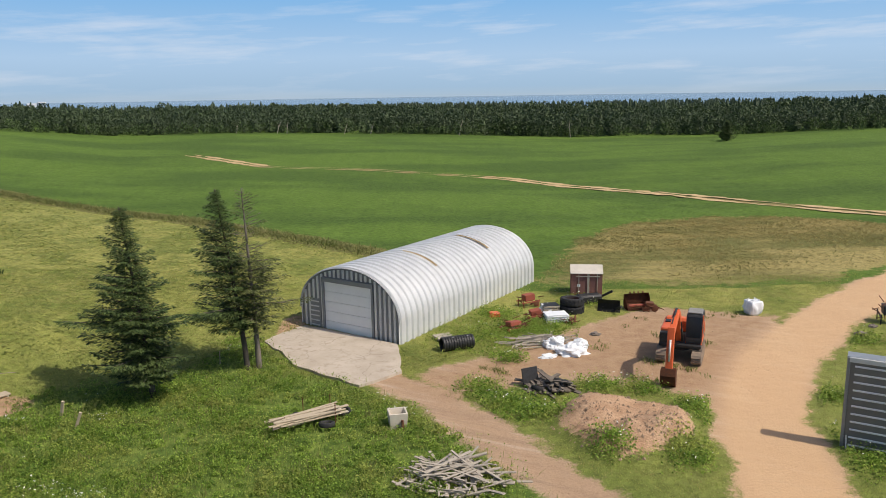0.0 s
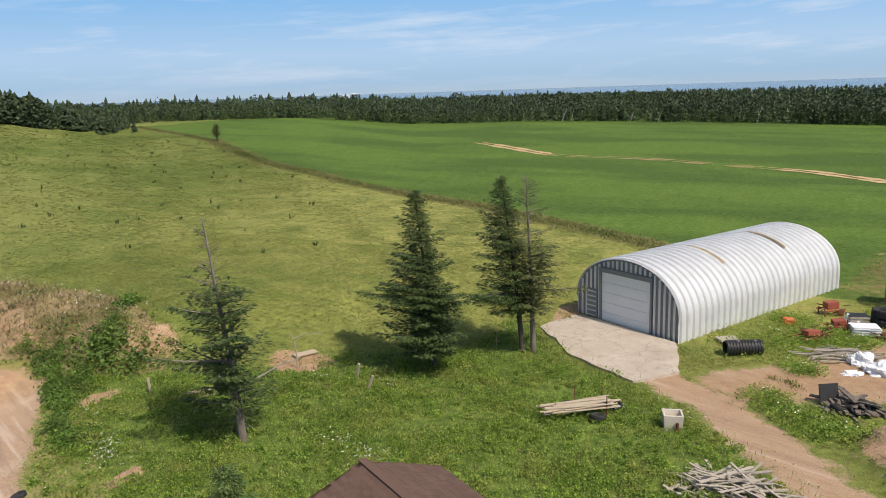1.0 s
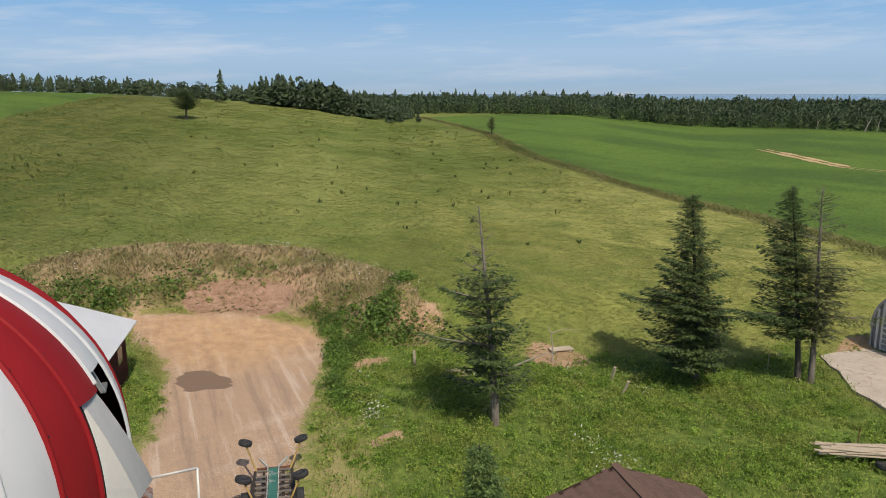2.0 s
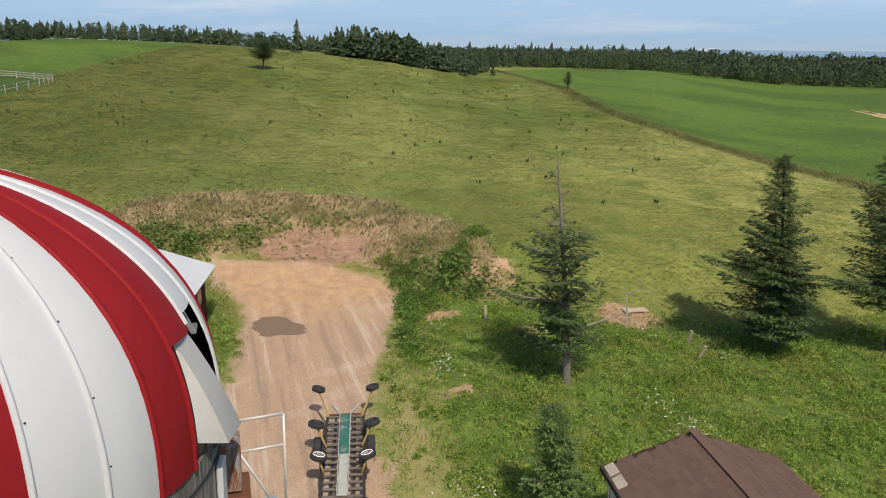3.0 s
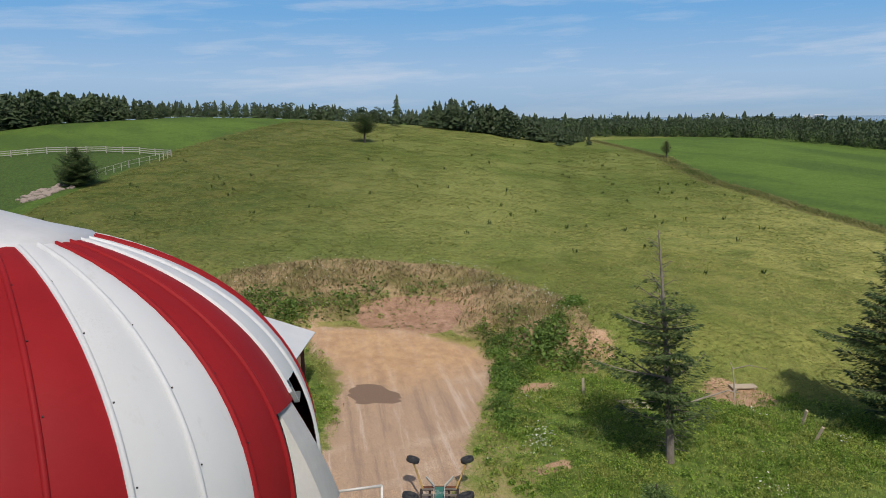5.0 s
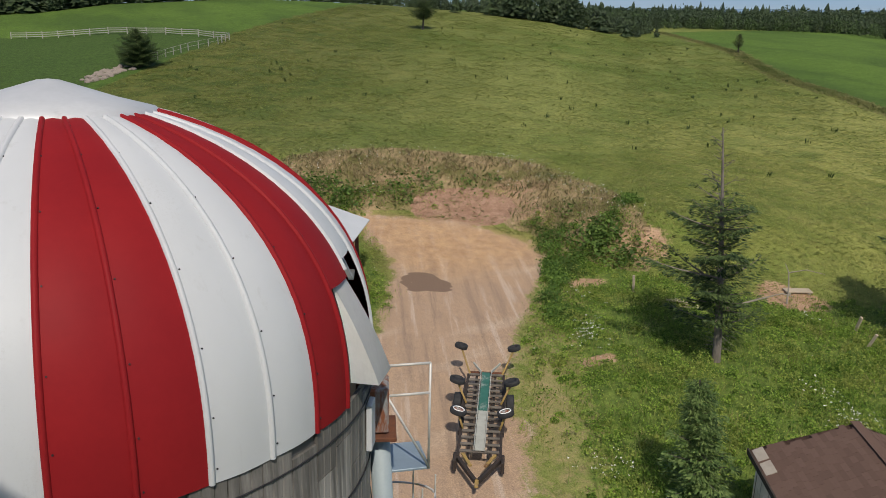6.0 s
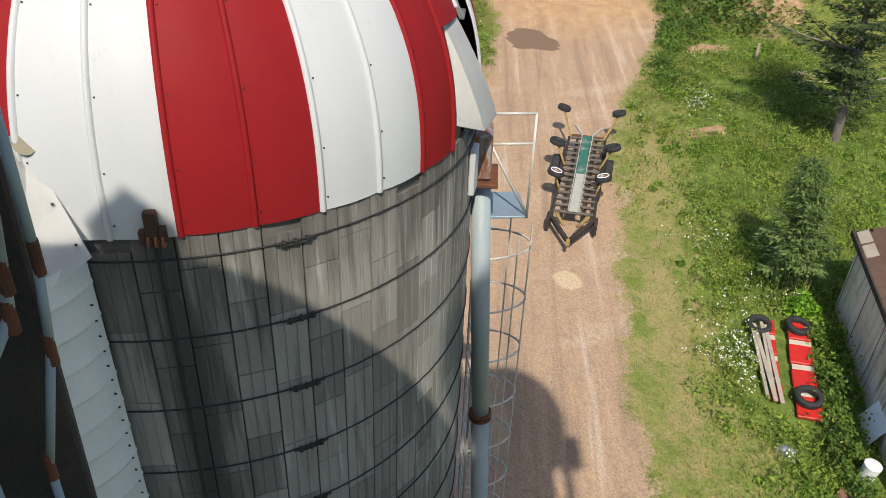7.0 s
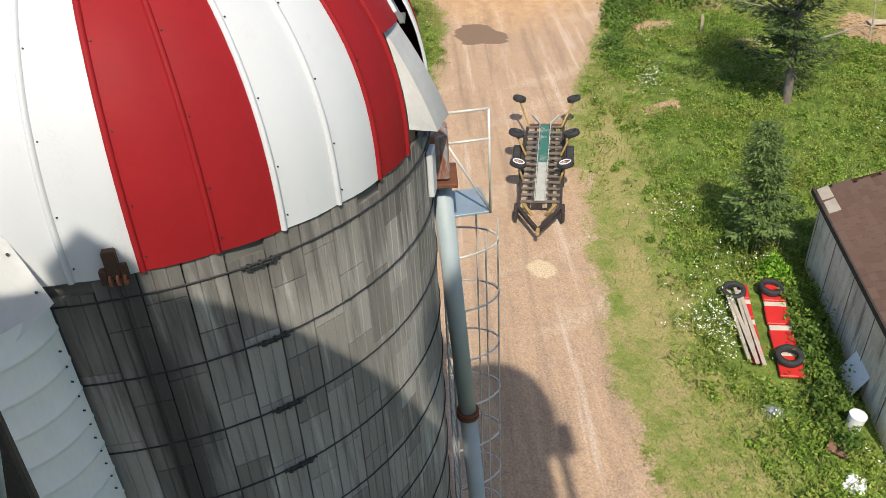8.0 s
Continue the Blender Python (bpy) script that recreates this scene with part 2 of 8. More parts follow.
def bar(bm, a, b, w, h, up=(0, 0, 1)):
    """A square bar from a to b."""
    a, b = Vector(a), Vector(b)
    d = b - a
    m = Matrix.Translation((a + b) / 2) @ d.to_track_quat("X", "Z").to_matrix().to_4x4()
    return box(bm, (d.length, w, h), m)


def ring(bm, r, thick, m, sides=48, cross=6, start=0.0, end=360.0):
    """A round bar bent into a ring, or a part of one."""
    n = max(3, round(sides * (end - start) / 360))
    full = end - start >= 359.9
    loops = []
    for i in range(n if full else n + 1):
        a = radians(start + (end - start) * i / n)
        c, u = Vector((math.cos(a) * r, math.sin(a) * r, 0)), Vector((math.cos(a), math.sin(a), 0))
        loops.append([bm.verts.new(m @ (c + u * (thick * math.cos(k * math.tau / cross)) + Vector((0, 0, thick * math.sin(k * math.tau / cross))))) for k in range(cross)])
    for i in range(n):
        p, q = loops[i], loops[(i + 1) % len(loops)]
        for k in range(cross):
            bm.faces.new((p[k], q[k], q[(k + 1) % cross], p[(k + 1) % cross]))
    return bm


def lathe(bm, profile, m=Matrix.Identity(4), sides=24):
    """Turns (radius, height) pairs about z."""
    rows = [[bm.verts.new(m @ Vector((r * math.cos(k * math.tau / sides), r * math.sin(k * math.tau / sides), z))) for k in range(sides)] for r, z in profile]
    for p, q in zip(rows, rows[1:]):
        for k in range(sides):
            bm.faces.new((p[k], p[(k + 1) % sides], q[(k + 1) % sides], q[k]))
    return bm


def quads(name, verts, mat, parent=None, per=4, label=""):
    """Many loose faces in one mesh, from an (n, per, 3) array."""
    n = len(verts)
    me = bpy.data.meshes.new(name)
    me.vertices.add(n * per)
    me.vertices.foreach_set("co", np.asarray(verts, dtype=np.float32).ravel())
    me.loops.add(n * per)
    me.loops.foreach_set("vertex_index", np.arange(n * per, dtype=np.int32))
    me.polygons.add(n)
    me.polygons.foreach_set("loop_start", np.arange(0, n * per, per, dtype=np.int32))
    me.materials.append(mat)
    me.update(calc_edges=True)
    me.validate()
    ob = new(name, me)
    if parent is not None:
        ob.parent = parent
    if label:
        ob["label"] = label
    return ob



# ---- the lie of the land ----
AZ = [-180, -120, -60, -30, -20.6, -9, 0, 15.7, 23, 31, 40.6, 45, 54, 63, 71.5, 80, 84, 100, 140, 180]
EL = [-3.2, -3.2, -2.6, -2.53, -3.03, -3.24, -2.93, -2.5, -2.45, -1.7, -1.6, -1.6, -0.72, -0.2, 0.12, -0.24, -0.8, -2, -3, -3.2]


def smooth01(k):
    k = np.clip(k, 0, 1)
    return k * k * (3 - 2 * k)


def waves(x, y, f, seed=0):
    """Soft uneven height between about -1 and 1."""
    s = seed * 1.7
    return (np.sin(x * f + 1.3 * np.sin(y * f * 0.7 + s) + s) + np.sin(y * f * 1.13 + 1.1 * np.sin(x * f * 0.8 + 2 + s) + 2 * s) + np.sin((x + y) * f * 0.63 + s * 3)) / 3


def wood_edge(a):
    return np.interp(a, [38, 50], [225, 185])


def base_height(x, y):
    r = np.hypot(x, y)
    a = np.degrees(np.arctan2(-x, y))
    d = wood_edge(a)
    top = 14.4 + d * np.tan(np.radians(np.interp(a, AZ, EL)))
    k = np.clip((r - 42) / (d - 42), 0, 1)
    far = smooth01((r - d - 20) / 900)
    return top * (0.35 * k * k * (3 - 2 * k) + 0.65 * k) - (top + 18) * far


def bank_part(x, y):
    """How far up the cut bank behind the yard a place lies, 0 to 1."""
    dx, dy = x + 40, y - 22
    d = np.hypot(dx, dy) + 0.7 * waves(x, y, 0.6, 3)
    a = np.degrees(np.arctan2(dy, dx)) % 360
    side = smooth01((a - 35) / 25) * smooth01((205 - a) / 20)
    toe = np.interp(a, [40, 65, 80, 180, 205], [8.5, 8.0, 6.2, 5.6, 6.0])
    return smooth01(np.clip((d - toe) / (14.5 - toe), 0, 1) ** 0.75) * side, d


def mound_part(x, y):
    q = np.hypot((x - 7.7) / 3.4, (y - 31.4) / 3.5) + 0.12 * waves(x, y, 1.4, 5)
    return smooth01((1.05 - q) / 0.45)


def height(x, y):
    x, y = np.asarray(x, float), np.asarray(y, float)
    z = base_height(x, y)
    b, d = bank_part(x, y)
    z = z + 2.2 * b * np.exp(-np.clip(d - 15, 0, None) / 30)
    z = z + 0.12 * b * (1 - b) * 4 * waves(x, y, 1.9, 1)
    m = mound_part(x, y)
    z = z + m * (0.62 + 0.30 * waves(x, y, 1.7, 2) + 0.16 * waves(x, y, 4.2, 4) + 0.08 * waves(x, y, 8.5, 7))
    r = np.hypot(x, y)
    z = z + 0.35 * smooth01((r - 75) / 60) * waves(x, y, 0.07, 6) * smooth01((240 - r) / 30)
    return z


def ground_z(x, y):
    return float(height(x, y))


def seg_dist(x, y, pts):
    """Distance to a line of points."""
    best = np.full(np.shape(x), 1e9)
    for (x0, y0), (x1, y1) in zip(pts, pts[1:]):
        dx, dy = x1 - x0, y1 - y0
        t = np.clip(((x - x0) * dx + (y - y0) * dy) / (dx * dx + dy * dy), 0, 1)
        best = np.minimum(best, np.hypot(x - x0 - t * dx, y - y0 - t * dy))
    return best


def area_dist(x, y, pts):
    """Signed distance to a closed outline, positive inside."""
    d = seg_dist(x, y, pts + pts[:1])
    inside = np.zeros(np.shape(x), bool)
    for (x0, y0), (x1, y1) in zip(pts, pts[1:] + pts[:1]):
        if y0 != y1:
            inside ^= ((y0 > y) != (y1 > y)) & (x < (x1 - x0) * (y - y0) / (y1 - y0) + x0)
    return np.where(inside, d, -d)


FARM_ROAD = [(11.2, 10), (12.2, 24), (13.6, 30), (15.3, 35), (18.2, 40), (22.2, 44.6), (28, 50.4), (36, 57), (60, 72)]
BARN_TRACK = [(6.5, 20), (5.2, 25.4), (3.2, 28.4), (1.2, 32), (-0.8, 35.2), (-3.2, 37.8)]
YARD = [(-2.6, 38.2), (2.5, 41.2), (6.5, 44.5), (10.5, 48.2), (15, 50), (21.5, 47.5), (20, 43), (15, 34), (12.4, 31), (11.6, 34.5), (9, 36.5), (5.5, 37.5), (2.2, 36), (0.5, 35.5)]
LOWER_YARD = [(-2, 3), (-8.6, 8.6), (-11.6, 9.7), (-15.6, 11.8), (-18, 14), (-20.5, 15.4), (-23, 17.2), (-25.6, 19.6), (-29.6, 23.6), (-32.7, 27.3), (-34.8, 28.4), (-37.2, 28.7), (-39.6, 28.0), (-41.8, 27.0), (-43.9, 24.9), (-45.9, 22.8), (-46, 21.5), (-42, 20.6), (-39.2, 20.0), (-36, 19.0), (-33.2, 17.3), (-30.5, 15.1), (-28, 12.7), (-24, 4), (-12, -6)]
PASTURE_EDGE = [(-4, 64.4), (-14, 71.9), (-28, 82.2), (-50, 92.3), (-71, 105.8), (-100, 130.4), (-134, 146.7)]
FIELD_LEFT = [(-84, -10), (-92, 13), (-120, 36.7), (-137, 52.7), (-165, 83)]
FIELD_TRACK = [(-52, 155.6), (-30.6, 135.4), (-14.5, 134.4), (10.4, 124.5), (31.4, 102.4), (47.3, 81.1), (75, 60)]
ROUGH = [(7.4, 57.5), (13.4, 73.9), (21, 82), (29.2, 84.6), (37.7, 82.3), (46, 74), (40, 62), (27.5, 55.8), (17.7, 56.4)]
SILO_GRASS = [(-47, 21.5), (-42, 20.0), (-39.2, 19.5), (-36, 18.5), (-33.2, 16.8), (-30.5, 14.6), (-28, 12.2), (-24, 4), (-40, 8), (-50, 15)]
PADDOCK = [(-150, 0), (-139.3, 16.2), (-133.7, 23.3), (-129, 30.5), (-118, 36.7), (-109.9, 27.6), (-103.9, 22.6), (-98.5, 16.6), (-90, 6), (-95, -14), (-140, -20)]
WORN_PATH = [(-22.6, 18.6), (-20.4, 17.0), (-18.4, 15.6), (-15.3, 13.4), (-12.4, 11.7), (-9.9, 10.4), (-7, 9.0)]
LUSH = [(-4.6, 36), (-9, 40), (-12, 44), (-15, 38), (-20, 36.5), (-24, 33), (-28, 31), (-33, 33), (-34, 29.4), (-30, 25), (-24.5, 20), (-19, 16), (-13, 13), (-9, 11.5), (-2, 8), (3, 18), (4.2, 24), (2, 28), (-0.9, 32)]
PAD = [(-11.0, 44.0), (-8.1, 39.3), (-4.6, 36.5), (-2.6, 38.4), (-2.95, 43.05), (-9.45, 47.4)]


def near_lines():
    """Grid lines, close together about the farm and wide apart far off."""
    mid = list(np.arange(-56, 30, 0.36))
    out = [mid[-1]]
    step = 0.4
    while out[-1] < 4800:
        step *= 1.035
        out.append(out[-1] + step)
    left = [mid[0]]
    step = 0.4
    while left[-1] > -4800:
        step *= 1.035
        left.append(left[-1] - step)
    xs = left[:0:-1] + mid + out[1:]
    mid = list(np.arange(2, 62, 0.36))
    up, step = [mid[-1]], 0.4
    while up[-1] < 4800:
        step *= 1.035
        up.append(up[-1] + step)
    dn, step = [mid[0]], 0.4
    while dn[-1] > -4800:
        step *= 1.16
        dn.append(dn[-1] - step)
    return np.array(xs), np.array(dn[:0:-1] + mid + up[1:])


def masks(x, y):
    """What grows or lies at a place: each from 0 to 1, a half at the edge."""
    wob = 0.45 * waves(x, y, 0.9, 8) + 0.2 * waves(x, y, 2.6, 9)
    half = lambda d, soft: np.clip(0.5 + d / (2 * soft), 0, 1)
    road = 2.1 - seg_dist(x, y, FARM_ROAD)
    track = 1.25 - seg_dist(x, y, BARN_TRACK)
    dirt = np.maximum.reduce([road, track, area_dist(x, y, YARD), area_dist(x, y, LOWER_YARD)])
    lush = np.maximum(area_dist(x, y, LUSH), area_dist(x, y, SILO_GRASS))
    # one side of the pasture's edge is the sown field
    past = PASTURE_EDGE
    xe = np.interp(y, [p[1] for p in past], [p[0] for p in past])
    in_field = np.where(y < 64.4, np.where(x > 3, 1.0, -1.0) * 3, (x - xe) * 0.6)
    in_field = np.where((y < 64.4), np.minimum(y - 55, x - 2), in_field)
    xl = np.interp(y, [p[1] for p in FIELD_LEFT], [p[0] for p in FIELD_LEFT])
    field = np.maximum(in_field, (xl - x) * 0.7)
    edge = 1.7 - seg_dist(x, y, past)
    rough = area_dist(x, y, ROUGH)
    ftrack = 0.75 - np.abs(seg_dist(x, y, FIELD_TRACK) - 0.0)
    b, d = bank_part(x, y)
    a = np.degrees(np.arctan2(y - 22, x + 40)) % 360
    cut = np.clip(4 * b * (1 - b), 0, 1)
    upper = smooth01((b - 0.38) / 0.2) * smooth01((0.97 - b) / 0.12) * smooth01((a - 42) / 15) * smooth01((200 - a) / 15) * smooth01((17.5 - d) / 2)
    soil = np.maximum.reduce([upper * (0.26 + 0.42 * waves(x, y, 0.9, 15)), cut * (0.34 + 0.10 * smooth01((100 - a) / 30) + 0.42 * waves(x, y, 0.6, 11)) * smooth01((165 - a) / 20) * smooth01((17 - d) / 2), mound_part(x, y)])
    rx, ry = x + 43.0, y - 28.3
    red = smooth01((1.2 - np.hypot((rx * 0.69 + ry * 0.72) / 3.2, (ry * 0.69 - rx * 0.72) / 2.4) + 0.12 * waves(x, y, 1.3, 13)) / 0.3)
    soil = np.maximum(soil, red)
    small = np.maximum.reduce([1.5 - np.hypot((x + 22.4) / 1.3, y - 34.6), 0.55 - np.hypot((x + 22.3) / 0.7, (y - 21.3) / 1.6), 0.7 - np.hypot(x + 29.6, (y - 27.2) / 1.6), 0.9 - np.hypot(x + 9.9, (y - 46.4) / 2.5)])
    return {
        "dirt": half(dirt + wob, 1.1), "lush": half(np.minimum(lush, -0.9 - area_dist(x, y, PAD)) + wob, 1.2), "field": half(field + wob, 0.8), "verge": half(edge + wob, 0.9),
        "rough": half(rough + 2 * wob, 3.0), "wheel": half(ftrack + 0.5 * wob, 0.6), "soil": np.clip(soil, 0, 1), "clay": np.clip(half(area_dist(x, y, YARD), 1.5) + half(1.3 - seg_dist(x, y, BARN_TRACK), 1.0) * 0.45, 0, 1), "road": half(2.3 - seg_dist(x, y, FARM_ROAD), 0.8), "bare": half(small + 0.5 * wob, 0.5),
        "orange": smooth01((8.6 - np.hypot((x + 41) / 1.25, y - 25.6) + 1.2 * waves(x, y, 0.7, 16) + 0.5 * waves(x, y, 2.1, 17)) / 5) * half(area_dist(x, y, LOWER_YARD), 1.0),
        "dry": smooth01((x + 86) / 66) * smooth01((y - 22) / 40),
        # shade over the western hill, held as a mask for darker grass
        "west_shade": smooth01((-0.64 * x - 0.77 * y + 6 * waves(x, y, 0.06, 18)) / 42),
        "redsoil": red,
        "scrub": np.clip(smooth01(b / 0.12) * smooth01((14.9 - d) / 1.2), 0, 1),
        "trodden": half(1.55 - np.abs(-area_dist(x, y, LOWER_YARD) - 1.2) + 1.2 * wob, 0.9) * smooth01((x + 33) / 4),
        "sand": half(0.42 - np.hypot((x + 16.2) / 1.25, y - 10.75) + 0.3 * wob, 0.25),
        "path": half(0.22 - seg_dist(x, y, WORN_PATH) + 0.9 * wob, 0.6),
        "paddock": half(area_dist(x, y, PADDOCK) + 0.5 * wob, 0.8),
        "puddle": half(1.15 - np.hypot((x + 34.2) / 1.5, (y - 20.0) / 1.0) + 0.5 * wob + 0.2 * waves(x, y, 3.5, 14), 0.12) * half(dirt, 0.5),
    }


def ground_material():
    n = Nodes("ground", 0.95, 0.0, 0.15)
    fine = n.noise(9, 6, 0.7)
    mid = n.noise(1.3, 5, 0.65)
    big = n.noise(0.12, 4, 0.6)
    huge = n.noise(0.03, 3, 0.5)
    streak = n.noise(0.5, 4, 0.6, stretch=(1, 0.25, 1))
    turned = n.add("ShaderNodeMapping")
    turned.inputs["Rotation"].default_value = (0, 0, radians(-152))
    n.link(n.add("ShaderNodeTexCoord").outputs["Object"], turned.inputs["Vector"])
    drawn = n.add("ShaderNodeMapping")
    drawn.inputs["Scale"].default_value = (0.09, 1.7, 1)
    n.link(turned.outputs[0], drawn.inputs["Vector"])
    rut = n.noise(1.0, 5, 0.62, vec=drawn.outputs[0])

    def edge(name, amount=0.7):
        v = n.math("ADD", n.attr(name), n.math("MULTIPLY", n.math("SUBTRACT", mid, 0.5), amount))
        v = n.math("ADD", v, n.math("MULTIPLY", n.math("SUBTRACT", fine, 0.5), amount * 0.7))
        return n.ramp(v, (0.42, 0.0), (0.58, 1.0))

    pasture = n.mix(n.ramp(big, (0.35, 0.0), (0.65, 1.0)), (0.112, 0.168, 0.030), (0.178, 0.205, 0.046))
    pasture = n.mix(n.ramp(mid, (0.46, 0.0), (0.62, 1.0)), pasture, (0.118, 0.150, 0.034))
    patch = n.noise(0.32, 5, 0.7)
    pasture = n.mix(n.ramp(patch, (0.50, 0.0), (0.64, 0.75)), pasture, (0.108, 0.150, 0.030))
    pasture = n.mix(n.ramp(huge, (0.45, 0.0), (0.6, 0.6)), pasture, (0.26, 0.275, 0.082))
    pasture = n.mix(n.math("MULTIPLY", n.attr("dry"), n.ramp(patch, (0.40, 0.80), (0.62, 0.15))), pasture, (0.37, 0.35, 0.105))
    # the western hill's shade is mixed into the pasture colour
    pasture = n.mix(n.math("MULTIPLY", n.attr("west_shade"), 0.7), pasture, n.mix(n.ramp(patch, (0.42, 0.0), (0.60, 1.0)), (0.135, 0.132, 0.036), (0.060, 0.085, 0.020)))
    field = n.mix(n.ramp(streak, (0.3, 0.0), (0.7, 1.0)), (0.094, 0.162, 0.026), (0.120, 0.194, 0.035))
    field = n.mix(n.ramp(n.noise(0.035, 4, 0.6, stretch=(0.6, 1.6, 1)), (0.44, 0.0), (0.58, 0.9)), field, (0.070, 0.122, 0.024))
    lush = n.mix(n.ramp(mid, (0.35, 0.0), (0.65, 1.0)), (0.075, 0.13, 0.025), (0.20, 0.26, 0.055))
    straw = n.mix(n.ramp(n.noise(0.09, 4, 0.6, stretch=(0.5, 1.4, 1)), (0.42, 0.0), (0.56, 1.0)), (0.36, 0.295, 0.12), (0.165, 0.16, 0.055))
    verge = n.mix(mid, (0.145, 0.16, 0.05), (0.21, 0.185, 0.075))
    dirt = n.mix(n.ramp(big, (0.35, 0.0), (0.65, 1.0)), (0.44, 0.305, 0.205), (0.48, 0.335, 0.22))
    dirt = n.mix(n.ramp(mid, (0.5, 0.0), (0.75, 0.7)), dirt, (0.34, 0.245, 0.185))
    dirt = n.mix(n.ramp(streak, (0.55, 0.0), (0.72, 0.5)), dirt, (0.58, 0.46, 0.345))
    dirt = n.mix(n.ramp(n.noise(5, 6, 0.75), (0.48, 0.0), (0.66, 0.6)), dirt, (0.30, 0.215, 0.16))
    dirt = n.mix(n.ramp(rut, (0.53, 0.0), (0.63, 0.6)), dirt, (0.29, 0.21, 0.155))
    dirt = n.mix(n.ramp(rut, (0.37, 0.65), (0.45, 0.0)), dirt, (0.56, 0.45, 0.36))
    dirt = n.mix(n.math("MULTIPLY", n.attr("road"), 0.8), dirt, n.mix(streak, (0.58, 0.37, 0.205), (0.64, 0.43, 0.25)))
    dirt = n.mix(n.math("MULTIPLY", n.math("MULTIPLY", n.attr("clay"), n.math("SUBTRACT", 1.0, n.attr("road"))), 0.85), dirt, n.mix(n.ramp(mid, (0.35, 0.0), (0.65, 1.0)), (0.31, 0.19, 0.112), (0.42, 0.28, 0.165)))
    grit = n.noise(60, 3, 0.7)
    dirt = n.mix(n.ramp(grit, (0.60, 0.0), (0.70, 0.35)), dirt, (0.22, 0.17, 0.13))
    orange = n.mix(n.ramp(mid, (0.38, 0.0), (0.62, 1.0)), (0.56, 0.36, 0.19), (0.43, 0.26, 0.14))
    soil = n.mix(n.ramp(mid, (0.35, 0.0), (0.65, 1.0)), (0.38, 0.235, 0.145), (0.50, 0.335, 0.215))
    soil = n.mix(n.ramp(fine, (0.55, 0.0), (0.75, 0.7)), soil, (0.17, 0.12, 0.07))
    col = n.mix(edge("field", 0.3), pasture, field)
    col = n.mix(n.math("MULTIPLY", edge("rough", 1.0), 0.95), col, straw)
    col = n.mix(n.math("MULTIPLY", edge("paddock", 0.5), 0.9), col, n.mix(big, (0.045, 0.085, 0.020), (0.075, 0.12, 0.028)))
    col = n.mix(edge("verge"), col, verge)
    col = n.mix(n.math("MULTIPLY", edge("wheel", 0.8), 0.7), col, (0.34, 0.25, 0.12))
    col = n.mix(edge("lush"), col, lush)
    clump = n.noise(2.2, 5, 0.7)
    col = n.mix(1.0, col, n.ramp(clump, (0.34, 0.66), (0.60, 1.10)), "MULTIPLY")
    bankside = n.mix(n.ramp(patch, (0.42, 0.0), (0.58, 1.0)), (0.37, 0.265, 0.155), (0.16, 0.140, 0.055))
    col = n.mix(n.math("MULTIPLY", edge("scrub", 0.5), 0.9), col, bankside)
    worn_turf = n.mix(n.ramp(n.noise(0.9, 6, 0.7), (0.40, 0.0), (0.60, 1.0)), (0.175, 0.225, 0.050), (0.33, 0.30, 0.115))
    worn_turf = n.mix(n.ramp(n.noise(1.6, 6, 0.75), (0.50, 0.0), (0.62, 0.75)), worn_turf, (0.40, 0.295, 0.165))
    worn_turf = n.mix(n.ramp(n.noise(3.4, 5, 0.75), (0.50, 0.0), (0.66, 0.7)), worn_turf, (0.105, 0.165, 0.035))
    col = n.mix(n.math("MULTIPLY", edge("trodden", 1.0), 0.85), col, worn_turf)
    col = n.mix(edge("soil", 0.9), col, soil)
    redearth = n.mix(n.ramp(n.noise(1.8, 6, 0.7), (0.36, 0.0), (0.64, 1.0)), (0.265, 0.155, 0.100), (0.40, 0.255, 0.175))
    col = n.mix(edge("redsoil", 0.6), col, redearth)
    col = n.mix(edge("bare"), col, soil)
    col = n.mix(n.math("MULTIPLY", edge("path", 1.3), 0.35), col, n.mix(mid, (0.46, 0.36, 0.17), (0.42, 0.29, 0.18)))
    col = n.mix(edge("dirt", 0.8), col, dirt)
    col = n.mix(n.math("MULTIPLY", n.attr("orange"), n.ramp(n.noise(2.4, 6, 0.7), (0.30, 1.0), (0.68, 0.5))), col, orange)
    col = n.mix(n.math("MULTIPLY", edge("sand", 0.4), 0.8), col, (0.62, 0.49, 0.33))
    speck = n.noise(17, 5, 0.8)
    col = n.mix(1.0, col, n.ramp(speck, (0.36, 0.68), (0.64, 1.24)), "MULTIPLY")
    wet = edge("puddle", 0.35)
    col = n.mix(wet, col, (0.21, 0.142, 0.10))
    n.color(col)
    h = n.math("ADD", n.math("MULTIPLY", mid, 1.0), n.math("MULTIPLY", fine, 0.35))
    n.bump(h, 0.75, 0.12)
    n.rough(n.ramp(wet, (0.0, 0.95), (1.0, 0.75)))
    return n.m


